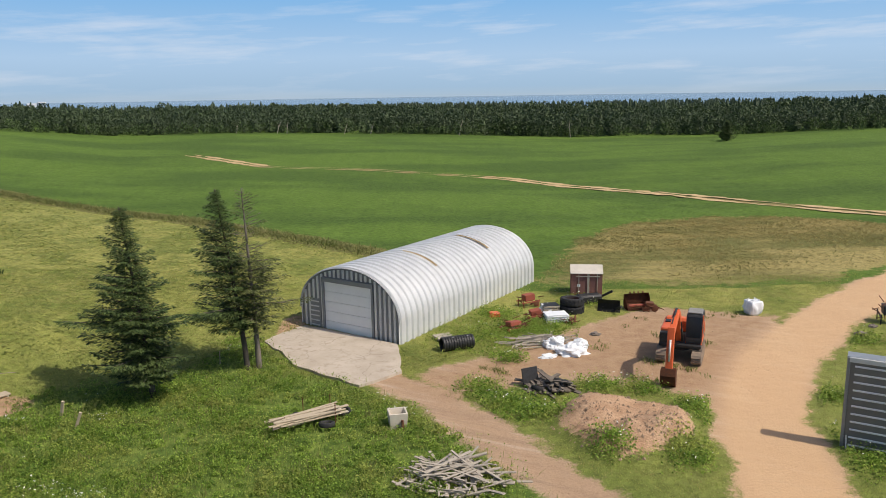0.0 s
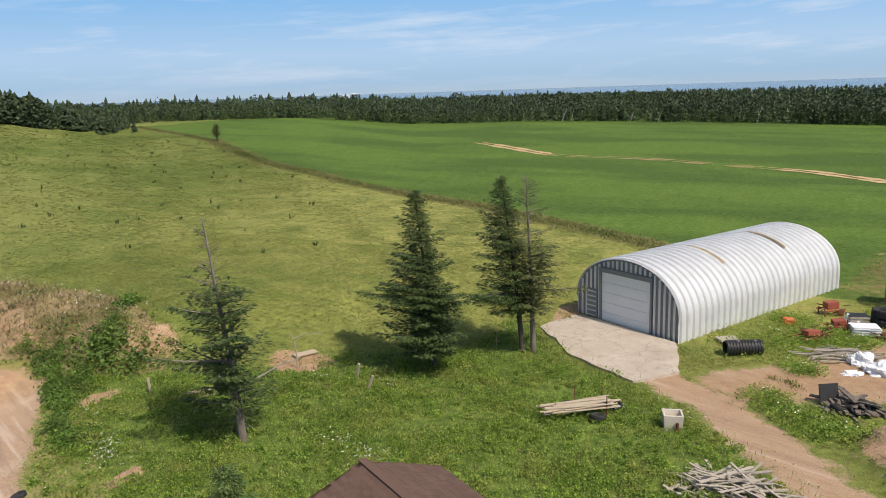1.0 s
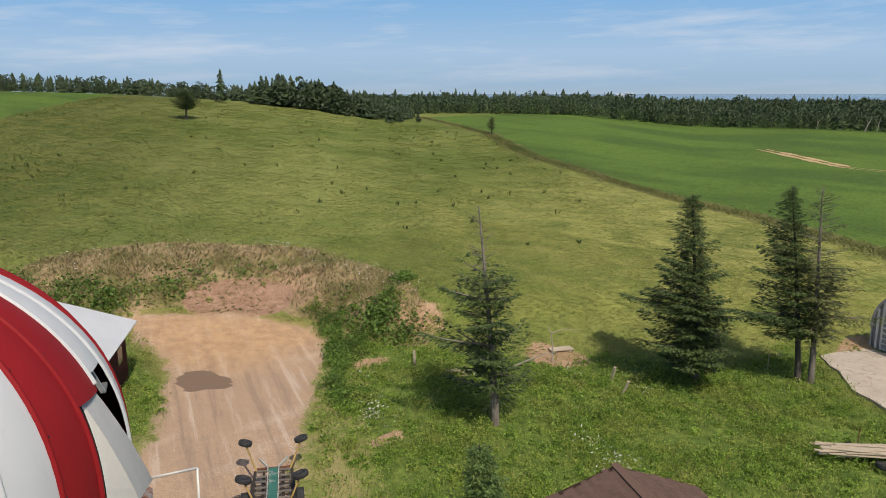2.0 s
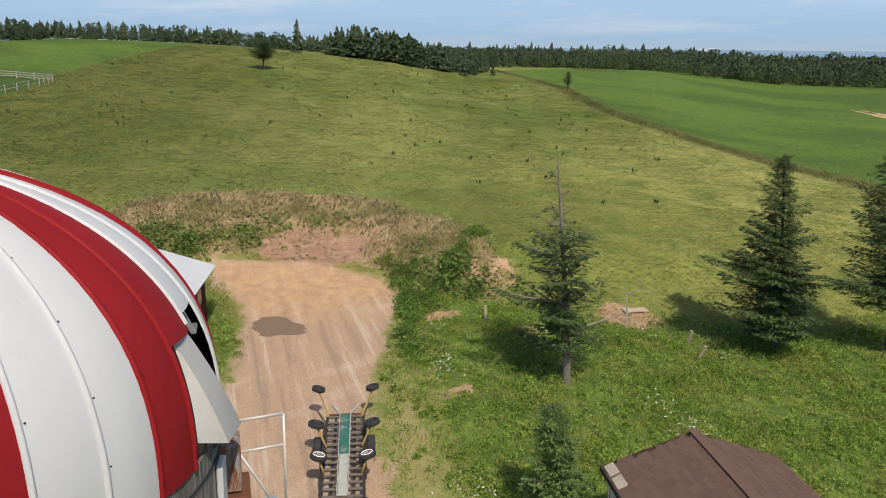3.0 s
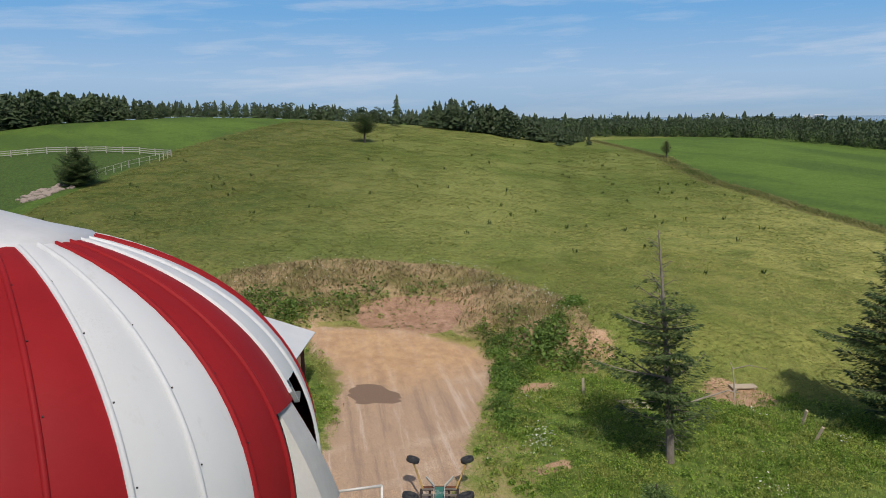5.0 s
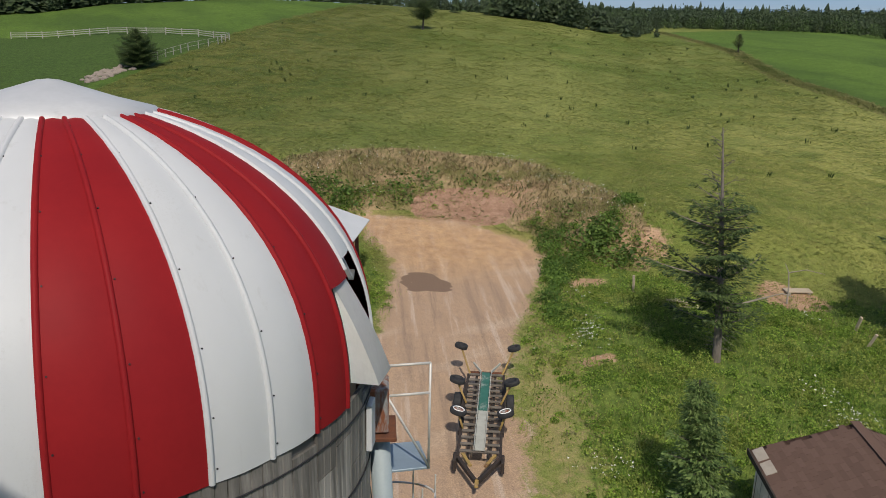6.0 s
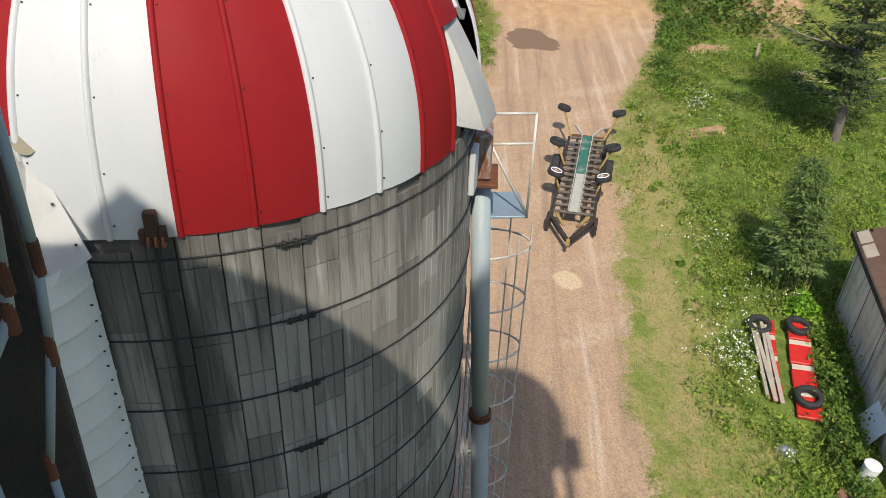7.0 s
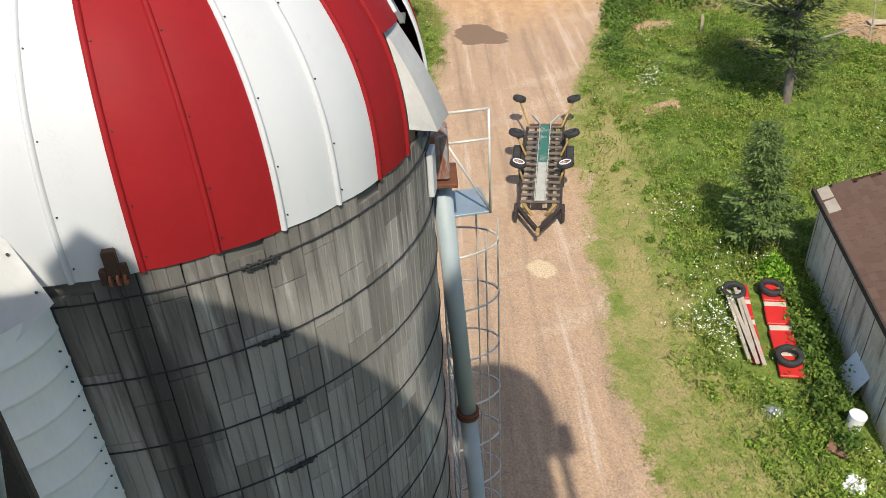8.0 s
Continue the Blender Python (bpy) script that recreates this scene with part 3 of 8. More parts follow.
def build_ground():
    xs, ys = near_lines()
    X, Y = np.meshgrid(xs, ys)
    Z = height(X, Y)
    r = np.hypot(X, Y)
    Z = np.where(r > 1300, np.minimum(Z, -18), Z)
    nx, ny = len(xs), len(ys)
    me = bpy.data.meshes.new("ground")
    me.vertices.add(nx * ny)
    me.vertices.foreach_set("co", np.stack([X, Y, Z], -1).astype(np.float32).ravel())
    i = (np.arange(ny - 1)[:, None] * nx + np.arange(nx - 1)).ravel()
    f = np.stack([i, i + 1, i + nx + 1, i + nx], -1).astype(np.int32)
    me.loops.add(f.size)
    me.loops.foreach_set("vertex_index", f.ravel())
    me.polygons.add(len(f))
    me.polygons.foreach_set("loop_start", np.arange(0, f.size, 4, dtype=np.int32))
    me.polygons.foreach_set("use_smooth", np.ones(len(f), bool))
    for name, v in masks(X, Y).items():
        me.attributes.new(name, "FLOAT", "POINT").data.foreach_set("value", v.astype(np.float32).ravel())
    me.update(calc_edges=True)
    me.materials.append(ground_material())
    return tagged(new("ground", me), "rolling farm ground of pasture, green field and dirt yards", "ground", kind="structure")


build_ground()


def build_sea():
    bm = bmesh.new()
    bmesh.ops.create_circle(bm, cap_ends=True, segments=96, radius=4900, matrix=at(0, 0, -2))
    n = Nodes("sea", 0.25)
    n.color(n.mix(n.noise(0.01, 4), (0.10, 0.16, 0.22), (0.16, 0.22, 0.28)))
    ob = link_bm("water", bm, n.m)
    tagged(ob, "pale blue sea on the horizon", "sea", kind="structure")


# ---- silos ----
SILO_C, SILO_R, SILO_AXIS = Vector((-9.438, 0.535, 10.681)), 3.0815, Vector((-0.0438, 0.0501, 1.0)).normalized()
GORES = 36
GORE0 = -19.8
# the fittings hang on axes of their own, close to the wall
RIG_R = 2.817


def silo_frame():
    """Axes of the leaning silo: local x at angle 0, local z up its axis, origin at the rim's centre."""
    u = Vector((0, 1, 0)).cross(SILO_AXIS).normalized()
    w = SILO_AXIS.cross(u)
    return Matrix.Translation(SILO_C) @ Matrix((u, w, SILO_AXIS)).transposed().to_4x4()


def rig_frame():
    """Axes of the silo's pipes, ladder, chute and hatch."""
    axis = Vector((-0.038, 0.042, 1.0)).normalized()
    u = Vector((0, 1, 0)).cross(axis).normalized()
    w = axis.cross(u)
    return Matrix.Translation((-9.368, 0.637, 10.645)) @ Matrix((u, w, axis)).transposed().to_4x4() @ Matrix.Scale(1.042, 4)


def dome_point(a, e, r=SILO_R, lift=0.0):
    """A place on the dome: a degrees round, e degrees up; the shoulder is steeper than a ball's."""
    e = max(0.0, e)
    c = (r + lift) * math.cos(radians(e)) ** 1.125 + 0.015
    return Vector((c * math.cos(radians(a)), c * math.sin(radians(a)), (r * 0.8873 + lift) * math.sin(radians(e)) ** 0.781 - 0.03))


def rig_point(a, e, lift=0.0):
    """A place on the hatch's own round, a degrees round and e degrees up."""
    c = (RIG_R + lift + 0.03) * math.cos(radians(e))
    return Vector((c * math.cos(radians(a)), c * math.sin(radians(a)), (RIG_R * 0.98 + lift) * math.sin(radians(e)) - 0.04))


def seam_angle(g):
    """The seams stand ten degrees apart, a few of them a little askew."""
    return GORE0 + g * 360 / GORES + {1: -0.7, 2: -0.5, 3: -0.3}.get(g % GORES, 0.0)


def gore_mesh(bm, a0, a1, e0, e1, lift=0.0, steps=20, across=4, crown=0.015):
    rows = []
    for i in range(steps + 1):
        e = e0 + (e1 - e0) * (i / steps) ** 1.6
        rows.append([bm.verts.new(dome_point(a0 + (a1 - a0) * k / across, e, lift=lift + crown * math.sin(math.pi * k / across))) for k in range(across + 1)])
    for p, q in zip(rows, rows[1:]):
        for k in range(across):
            bm.faces.new((p[k], p[k + 1], q[k + 1], q[k]))
    return bm


def rib_mesh(bm, a, e0, e1, w=0.026, h=0.030, steps=24):
    rows = []
    for i in range(steps + 1):
        e = e0 + (e1 - e0) * (i / steps) ** 1.6
        p = dome_point(a, e)
        out = Vector((math.cos(radians(e)) * math.cos(radians(a)), math.cos(radians(e)) * math.sin(radians(a)), math.sin(radians(e))))
        side = Vector((-math.sin(radians(a)), math.cos(radians(a)), 0))
        rows.append([bm.verts.new(p + side * s * w + out * o * h) for s, o in ((-1, 0), (-0.7, 0.8), (0, 1.0), (0.7, 0.8), (1, 0))])
    for p, q in zip(rows, rows[1:]):
        for k in range(4):
            bm.faces.new((p[k], p[k + 1], q[k + 1], q[k]))
    return bm


def build_silo():
    M = silo_frame()
    silo = thing("silo", M, "grey concrete stave silo with red and white striped metal dome", "silo")
    base = -(SILO_C.z / SILO_AXIS.z) - 0.4
    R = SILO_R
    bm = bmesh.new()
    lathe(bm, [(R - 0.03, base), (R - 0.03, -0.02)], sides=110)
    part("backing_wall", bm, M_GRIME, silo, "dark grimy concrete", smooth=True)
    top_e = 71.5
    for g in range(GORES):
        a0, a1 = seam_angle(g), seam_angle(g + 1)
        white = ((g - 3) // 2) % 2 == 0
        mat = M_WHITE if white else M_RED
        bm = bmesh.new()
        gore_mesh(bm, a0, a1, {6: 18.5, 7: 22}.get(g, 0), top_e)
        gp = part("dome_panel", bm, mat, silo, ("white" if white else "red") + " painted curved dome panel", smooth=True)
        bm = bmesh.new()
        rib_mesh(bm, a0, 20 if g == 7 else 0, top_e)
        part("seam_rib", bm, M_WHITE if white else M_RED, gp, smooth=True)
        bm = bmesh.new()
        for e in (30, 43, 56, 66) if g == 7 else (1.0, 7, 17, 30, 43, 56, 66):
            for s in (0.9,):
                p = dome_point(a0 + s, e)
                n = p.normalized()
                tube(bm, p - n * 0.01, p + n * 0.012, 0.009, 0.007, 6)
        part("bolts", bm, M_IRON, gp)["kind"] = "stuff"
    bm = bmesh.new()
    z0 = dome_point(0, top_e).z
    r0 = dome_point(0, top_e).x
    lathe(bm, [(r0 + 0.12, z0 - 0.03), (r0 + 0.10, z0 + 0.02), (r0 * 0.7, z0 + 0.11), (0.10, z0 + 0.27), (0.001, z0 + 0.28)], sides=32)
    part("dome_cap", bm, M_CAPSTEEL, silo, "galvanised steel cap", smooth=True)
    # hoops with their lugs
    k = 0
    while -0.234 - 0.766 * k > base + 0.3:
        z = -0.234 - 0.766 * k
        bm = bmesh.new()
        ring(bm, R + 0.016, 0.0085, at(0, 0, z), 72, 5)
        hp = part("hoop", bm, M_IRON, silo, smooth=True)
        bm = bmesh.new()
        p = Vector((R + 0.045, 0, 0))
        rot = Matrix.Rotation(radians(5.2), 4, "Z")
        tube(bm, rot @ Vector((R + 0.036, -0.17, z + 0.012)), rot @ Vector((R + 0.036, 0.17, z + 0.012)), 0.010, sides=6)
        tube(bm, rot @ Vector((R + 0.036, -0.13, z - 0.016)), rot @ Vector((R + 0.036, 0.13, z - 0.016)), 0.010, sides=6)
        for y in (-0.10, 0.0, 0.10):
            box(bm, (0.045, 0.028, 0.052), rot @ at(R + 0.034, y, z), 0.006)
        part("lug", bm, M_IRON, hp)
        k += 1
    return silo, M, base


build_sea()
SILO, SILO_M, SILO_BASE = build_silo()
RIG_M, RIG_BASE = rig_frame(), -10.62


# ---- arched garage ----
def build_garage():
    fl, fr, br = Vector((-9.42, 47.45, 0)), Vector((-2.9, 43.15, 0)), Vector((7.0, 57.7, 0))
    across = (fr - fl)
    W = across.length
    ux = across.normalized()
    uy = (br - fr).normalized()
    L = (br - fr).length
    uy = Vector((-ux.y, ux.x, 0))
    m = Matrix((ux, uy, Vector((0, 0, 1)))).transposed().to_4x4()
    g = thing("garage", Matrix.Translation((fl + fr) / 2) @ m, "arched corrugated steel garage with a pale roll-up door", "garage")
    H, side = 4.2, 1.25

    def arch(s):
        """s from 0 to 1 over the arch, from one eave to the other."""
        a = math.pi * s
        return Vector((-W / 2 * math.cos(a), 0, side + (H - side) * math.sin(a) ** 0.9))

    ribs = 30
    pitch = L / ribs
    prof = [(0.0, 0.0), (0.18, 0.0), (0.32, 0.10), (0.68, 0.10), (0.82, 0.0), (1.0, 0.0)]
    steps = 28
    bm = bmesh.new()
    ys = [(i + u) * pitch for i in range(ribs) for u, h in prof]
    hs = [h for i in range(ribs) for u, h in prof]
    rows = []
    for y, h in zip(ys, hs):
        row = []
        for s in range(steps + 1):
            p = arch(s / steps)
            q = arch(min(1, s / steps + 0.01)) - arch(max(0, s / steps - 0.01))
            nrm = Vector((-q.z, 0, q.x)).normalized()
            row.append(bm.verts.new(Vector((p.x, y, p.z)) + nrm * h))
        rows.append(row)
    for p, q in zip(rows, rows[1:]):
        for k in range(steps):
            bm.faces.new((p[k], q[k], q[k + 1], p[k + 1]))
    part("arched_roof", bm, M_SHELL, g, "ribbed silver steel arch")
    for sx in (-1, 1):
        bm = bmesh.new()
        pr = []
        for y, h in zip(ys, hs):
            x = sx * (W / 2 - 0.004 + h)
            pr.append((bm.verts.new((x, y, -0.3)), bm.verts.new((x, y, side + 0.02))))
        for (a, b), (c, d) in zip(pr, pr[1:]):
            bm.faces.new((a, c, d, b))
        part("side_wall", bm, M_SHELL, g)
    # end walls
    dx0, dx1, dh = -W / 2 + 1.95, -W / 2 + 5.75, 3.2
    for y, door in ((0.12, True), (L - 0.12, False)):
        bm = bmesh.new()
        N = 60
        for i in range(N):
            xa, xb = -W / 2 + W * i / N, -W / 2 + W * (i + 1) / N
            xm = (xa + xb) / 2

            def top(x):
                c = max(-1, min(1, -x / (W / 2)))
                return side + (H - side) * math.sin(math.acos(c)) ** 0.9 - 0.02
            lo = dh if door and dx0 < xm < dx1 else -0.2
            vs = [bm.verts.new((xa, y, lo)), bm.verts.new((xb, y, lo)), bm.verts.new((xb, y, max(lo + 0.01, top(xb)))), bm.verts.new((xa, y, max(lo + 0.01, top(xa))))]
            bm.faces.new(vs)
        bmesh.ops.remove_doubles(bm, verts=bm.verts[:], dist=0.002)
        bmesh.ops.solidify(bm, geom=bm.faces[:], thickness=0.03)
        part("end_wall", bm, M_GREY, g, "dark grey steel end wall with pale ribs")
    for i in range(21):
        x = -W / 2 + 0.35 + i * (W - 0.7) / 20
        c = max(-1, min(1, -x / (W / 2)))
        t = side + (H - side) * math.sin(math.acos(c)) ** 0.9 - 0.12
        lo = dh + 0.32 if dx0 - 0.1 < x < dx1 + 0.1 else -0.05
        if -W / 2 + 0.75 < x < -W / 2 + 1.55:
            lo = 2.0
        if t - lo < 0.12:
            continue
        bm = bmesh.new()
        box(bm, (0.15, 0.09, t - lo), at(x, 0.085, (t + lo) / 2), 0.02)
        part("wall_rib", bm, M_SHELL, g)
    bm = bmesh.new()
    box(bm, (0.95, 0.06, 2.0), at(-W / 2 + 1.15, 0.08, 0.95), 0.01)
    lv = part("louvre_door", bm, M_GREY, g, "grey service door with pale slats")
    for i in range(6):
        bm = bmesh.new()
        box(bm, (0.72, 0.05, 0.09), at(-W / 2 + 1.15, 0.035, 0.25 + i * 0.31, 25), 0.01)
        part("slat", bm, M_SHELL, lv)
    bm = bmesh.new()
    for x in (dx0 - 0.07, dx1 + 0.07):
        box(bm, (0.14, 0.14, dh + 0.2), at(x, 0.07, dh / 2), 0.01)
    box(bm, (dx1 - dx0 + 0.3, 0.16, 0.28), at((dx0 + dx1) / 2, 0.06, dh + 0.13), 0.01)
    part("door_frame", bm, M_GREY, g)
    for i in range(5):
        bm = bmesh.new()
        box(bm, (dx1 - dx0, 0.05, dh / 5 - 0.012), at((dx0 + dx1) / 2, 0.14, (i + 0.5) * dh / 5), 0.012)
        part("door_panel", bm, M_DOORP, g, "pale blue-white roll-up door panel")
    # flashing and two strips where roof lights were
    bm = bmesh.new()
    prev = None
    for s in range(41):
        p = arch(s / 40)
        row = [bm.verts.new((p.x * 1.012, y, p.z + 0.03)) for y in (-0.04, 0.10)]
        if prev:
            bm.faces.new((prev[0], row[0], row[1], prev[1]))
        prev = row
    bmesh.ops.solidify(bm, geom=bm.faces[:], thickness=0.05)
    part("edge_trim", bm, M_SHELL, g)
    for y in (L * 0.33, L * 0.71):
        bm = bmesh.new()
        prev = None
        for s in range(17):
            p = arch(0.5 + 0.24 * s / 16)
            row = [bm.verts.new((p.x * 1.03, yy, p.z + 0.11)) for yy in (y - 0.12, y + 0.12)]
            if prev:
                bm.faces.new((prev[0], row[0], row[1], prev[1]))
            prev = row
        bmesh.ops.solidify(bm, geom=bm.faces[:], thickness=0.02)
        part("roof_strip", bm, M_TAN, g, "weathered tan strip")
    return g


build_garage()


def fill_prism(bm, pts, z0, z1):
    lo = [bm.verts.new((x, y, z0)) for x, y in pts]
    hi = [bm.verts.new((x, y, z1)) for x, y in pts]
    bm.faces.new(hi)
    for i in range(len(pts)):
        j = (i + 1) % len(pts)
        bm.faces.new((lo[i], lo[j], hi[j], hi[i]))


def build_pad():
    random.seed(4)
    pts = []
    for (x0, y0), (x1, y1) in zip(PAD, PAD[1:] + PAD[:1]):
        n = max(2, int(math.hypot(x1 - x0, y1 - y0) / 0.7))
        for i in range(n):
            k = i / n
            pts.append((x0 + (x1 - x0) * k + random.uniform(-0.12, 0.12), y0 + (y1 - y0) * k + random.uniform(-0.12, 0.12)))
    bm = bmesh.new()
    fill_prism(bm, pts, -0.3, 0.14)
    bmesh.ops.recalc_face_normals(bm, faces=bm.faces[:])
    tagged(link_bm("concrete_apron", bm, M_PAD), "cracked pale concrete apron before the garage door", "slab", kind="structure")


build_pad()


# ---- trees ----
def limb(bm, pts, r0, r1, sides=5):
    rows = []
    for i, p in enumerate(pts):
        d = (pts[min(i + 1, len(pts) - 1)] - pts[max(i - 1, 0)]).normalized()
        u = d.orthogonal().normalized()
        w = d.cross(u)
        r = r0 + (r1 - r0) * i / (len(pts) - 1)
        rows.append([bm.verts.new(p + (u * math.cos(k * math.tau / sides) + w * math.sin(k * math.tau / sides)) * r) for k in range(sides)])
    for p, q in zip(rows, rows[1:]):
        for k in range(sides):
            bm.faces.new((p[k], p[(k + 1) % sides], q[(k + 1) % sides], q[k]))


def spruce(x, y, h, spread, label, seed, clear=0.12, dead_top=0.0, dense=1.0, lean=(0, 0), bias=0.0, bias_to=0.0, mat=None, trunk_r=0.17, gaps=0.15, stubs=14, droop=0.35, dead_len=1.0, bark=None, thick=1.0, needle=1.0, dead_leaf=0.06, flat=0.85, whorl=8):
    """A spruce: trunk, whorls of drooping boughs, and needle sprays on each bough."""
    rs = np.random.default_rng(seed)
    z = ground_z(x, y)
    tree = thing("spruce_tree", at(x, y, z), label, "tree")
    bm = bmesh.new()
    axis = [Vector((lean[0] * t ** 1.3, lean[1] * t ** 1.3, h * t - 0.2 * (1 - t))) for t in np.linspace(0, 1, 9)]
    limb(bm, axis, trunk_r, 0.02, 8)
    part("trunk", bm, bark or M_BARK, tree, "grey-brown bark", smooth=True)
    boughs = bmesh.new()
    cards = []
    step = 0.40 if h > 6 else 0.22
    size = (1.0 if h > 6 else 0.7) * needle
    ang = rs.uniform(0, 6.28)
    ph = rs.uniform(0, 6.28, 3)
    count = int(h * (1 - clear) / step * whorl)
    for b in range(count):
        t = clear + (0.985 - clear) * ((b + rs.random()) / count) ** 0.92
        zz = t * h
        c = Vector((lean[0] * t ** 1.3, lean[1] * t ** 1.3, zz))
        prof = (1 - t) ** flat * (0.6 + 0.4 * min(1, (t - clear) / 0.12)) + 0.03
        ang += 2.4 + rs.uniform(-0.5, 0.5)
        wind = 1 + bias * math.cos(ang - bias_to)
        lump = 0.84 + 0.30 * math.sin(2 * ang + 13 * t + ph[0]) * math.sin(ang - 21 * t + ph[1]) + 0.16 * math.sin(3 * ang + 34 * t + ph[2])
        ln = spread * prof * wind * lump * rs.uniform(0.62, 1.1) + 0.12
        if rs.random() < gaps:
            ln *= rs.uniform(0.25, 0.6)
        bare = t > 1 - dead_top
        if bare:
            if rs.random() < 0.3:
                continue
            ln = ln * dead_len + 0.1
        d = Vector((math.cos(ang), math.sin(ang), 0))
        n = max(3, int(ln / 0.26))
        pts = []
        up0 = 0.10 + 0.35 * t
        for i in range(n + 1):
            k = i / n
            pts.append(c + d * ln * k + Vector((0, 0, ln * (up0 * k - droop * k * k * (1 - t * 0.6) + 0.16 * k ** 3))))
        limb(boughs, pts, (0.010 + 0.010 * ln) * thick, 0.005 * thick, 3)
        if bare:
            for q in range(4):
                o = pts[rs.integers(1, n + 1)]
                limb(boughs, [o, o + (d * rs.uniform(0.2, 0.6) + Vector((rs.normal(0, 0.4), rs.normal(0, 0.4), rs.uniform(-0.05, 0.35)))) * 0.55 * ln], 0.008 * thick, 0.004, 3)
        side = Vector((-d.y, d.x, 0))
        for i in range(1, n + 1):
            if bare and rs.random() > dead_leaf:
                continue
            k = i / n
            p = pts[i]
            w = (0.27 * ln * math.sin(math.pi * min(1, 0.22 + 0.74 * k)) + 0.10) * dense ** 0.3
            for q in range(max(6, int((15 + 12 * w / 0.3) * dense))):
                sd = rs.uniform(-1, 1)
                o = p + side * sd * w + d * rs.uniform(-0.14, 0.14) + Vector((0, 0, rs.uniform(-0.10, 0.03) - abs(sd) * w * 0.22))
                dr = (d * rs.uniform(0.4, 1) + side * sd * 0.9 + Vector((0, 0, rs.uniform(-0.45, 0.15)))).normalized()
                fine = size * (0.55 + 0.45 * min(1.0, ln / 1.3))
                cards.append((o, dr, fine * rs.uniform(0.14, 0.29), fine * rs.uniform(0.026, 0.054)))
    for i in range(stubs):
        zz = rs.uniform(0.05, clear + 0.05) * h
        a = rs.uniform(0, 6.28)
        c = Vector((0, 0, zz))
        limb(boughs, [c, c + Vector((math.cos(a), math.sin(a), rs.uniform(-0.3, 0.1))) * rs.uniform(0.3, 0.9)], 0.014, 0.004, 3)
    part("branchwork", boughs, bark or M_BARK, tree, "thin bare grey boughs")["kind"] = "stuff"
    V = np.empty((len(cards), 4, 3), np.float32)
    for i, (o, dr, ln, w) in enumerate(cards):
        up = Vector((rs.normal(0, 0.3), rs.normal(0, 0.3), 1)).normalized()
        sd = dr.cross(up).normalized()
        V[i] = [o - sd * w * 0.5, o + dr * ln * 0.45 - sd * w, o + dr * ln, o + dr * ln * 0.45 + sd * w]
    quads("crown", V, mat or M_NEEDLE, tree, label="dark green needle sprays")["kind"] = "stuff"
    return tree


M_DEADBARK = worn("pale_bark", (0.26, 0.225, 0.19), (0.12, 0.10, 0.085), 6, 0.95, bump=0.8, stretch=(1, 1, 0.3))
spruce(-14.7, 35.6, 9.6, 3.9, "full dark green spruce with boughs nearly to the grass", 11, 0.10, dense=1.15, lean=(-0.9, 0.2), bias=0.28, bias_to=3.5, gaps=0.18, droop=0.24, flat=1.1)
spruce(-10.95, 39.4, 9.9, 3.8, "windswept spruce with bare lower trunk, one of a pair", 12, 0.24, dense=1.05, lean=(-1.2, 0.3), bias=0.6, bias_to=3.0, gaps=0.32, droop=0.3, flat=1.1)
spruce(-10.4, 39.7, 9.9, 2.6, "half dead spruce with thin grey boughs, one of a pair", 13, 0.22, dead_top=0.36, dense=0.62, lean=(-0.4, 0.2), bias=0.25, bias_to=0.2, mat=M_NEEDLE2, gaps=0.2, bark=M_DEADBARK, thick=1.2, dead_len=0.95, dead_leaf=0.34)
spruce(-19.6, 25.4, 9.7, 4.1, "thinning spruce with a dead bare top and broken limbs", 14, 0.15, dead_top=0.32, dense=1.15, lean=(-1.05, 0.0), mat=M_NEEDLE, bias=0.3, bias_to=3.7, gaps=0.40, dead_len=0.50, trunk_r=0.19, thick=1.5, bark=M_DEADBARK, stubs=40, dead_leaf=0.07, flat=0.8, droop=0.14, whorl=4.2)
spruce(-13.35, 16.75, 3.95, 1.45, "young bushy green spruce beside the shed", 15, 0.14, dense=1.2, lean=(-0.6, 0.15), mat=M_NEEDLE3, trunk_r=0.06, gaps=0.38, droop=0.05, needle=1.15, flat=0.9)


# ---- the silo's fittings ----
def silo_xyz(r, a, z):
    return Vector((r * math.cos(radians(a)), r * math.sin(radians(a)), z))


def spin(r, a, z):
    """A pose on the silo: x out, y round, z up."""
    return Matrix.Rotation(radians(a), 4, "Z") @ at(r, 0, z)


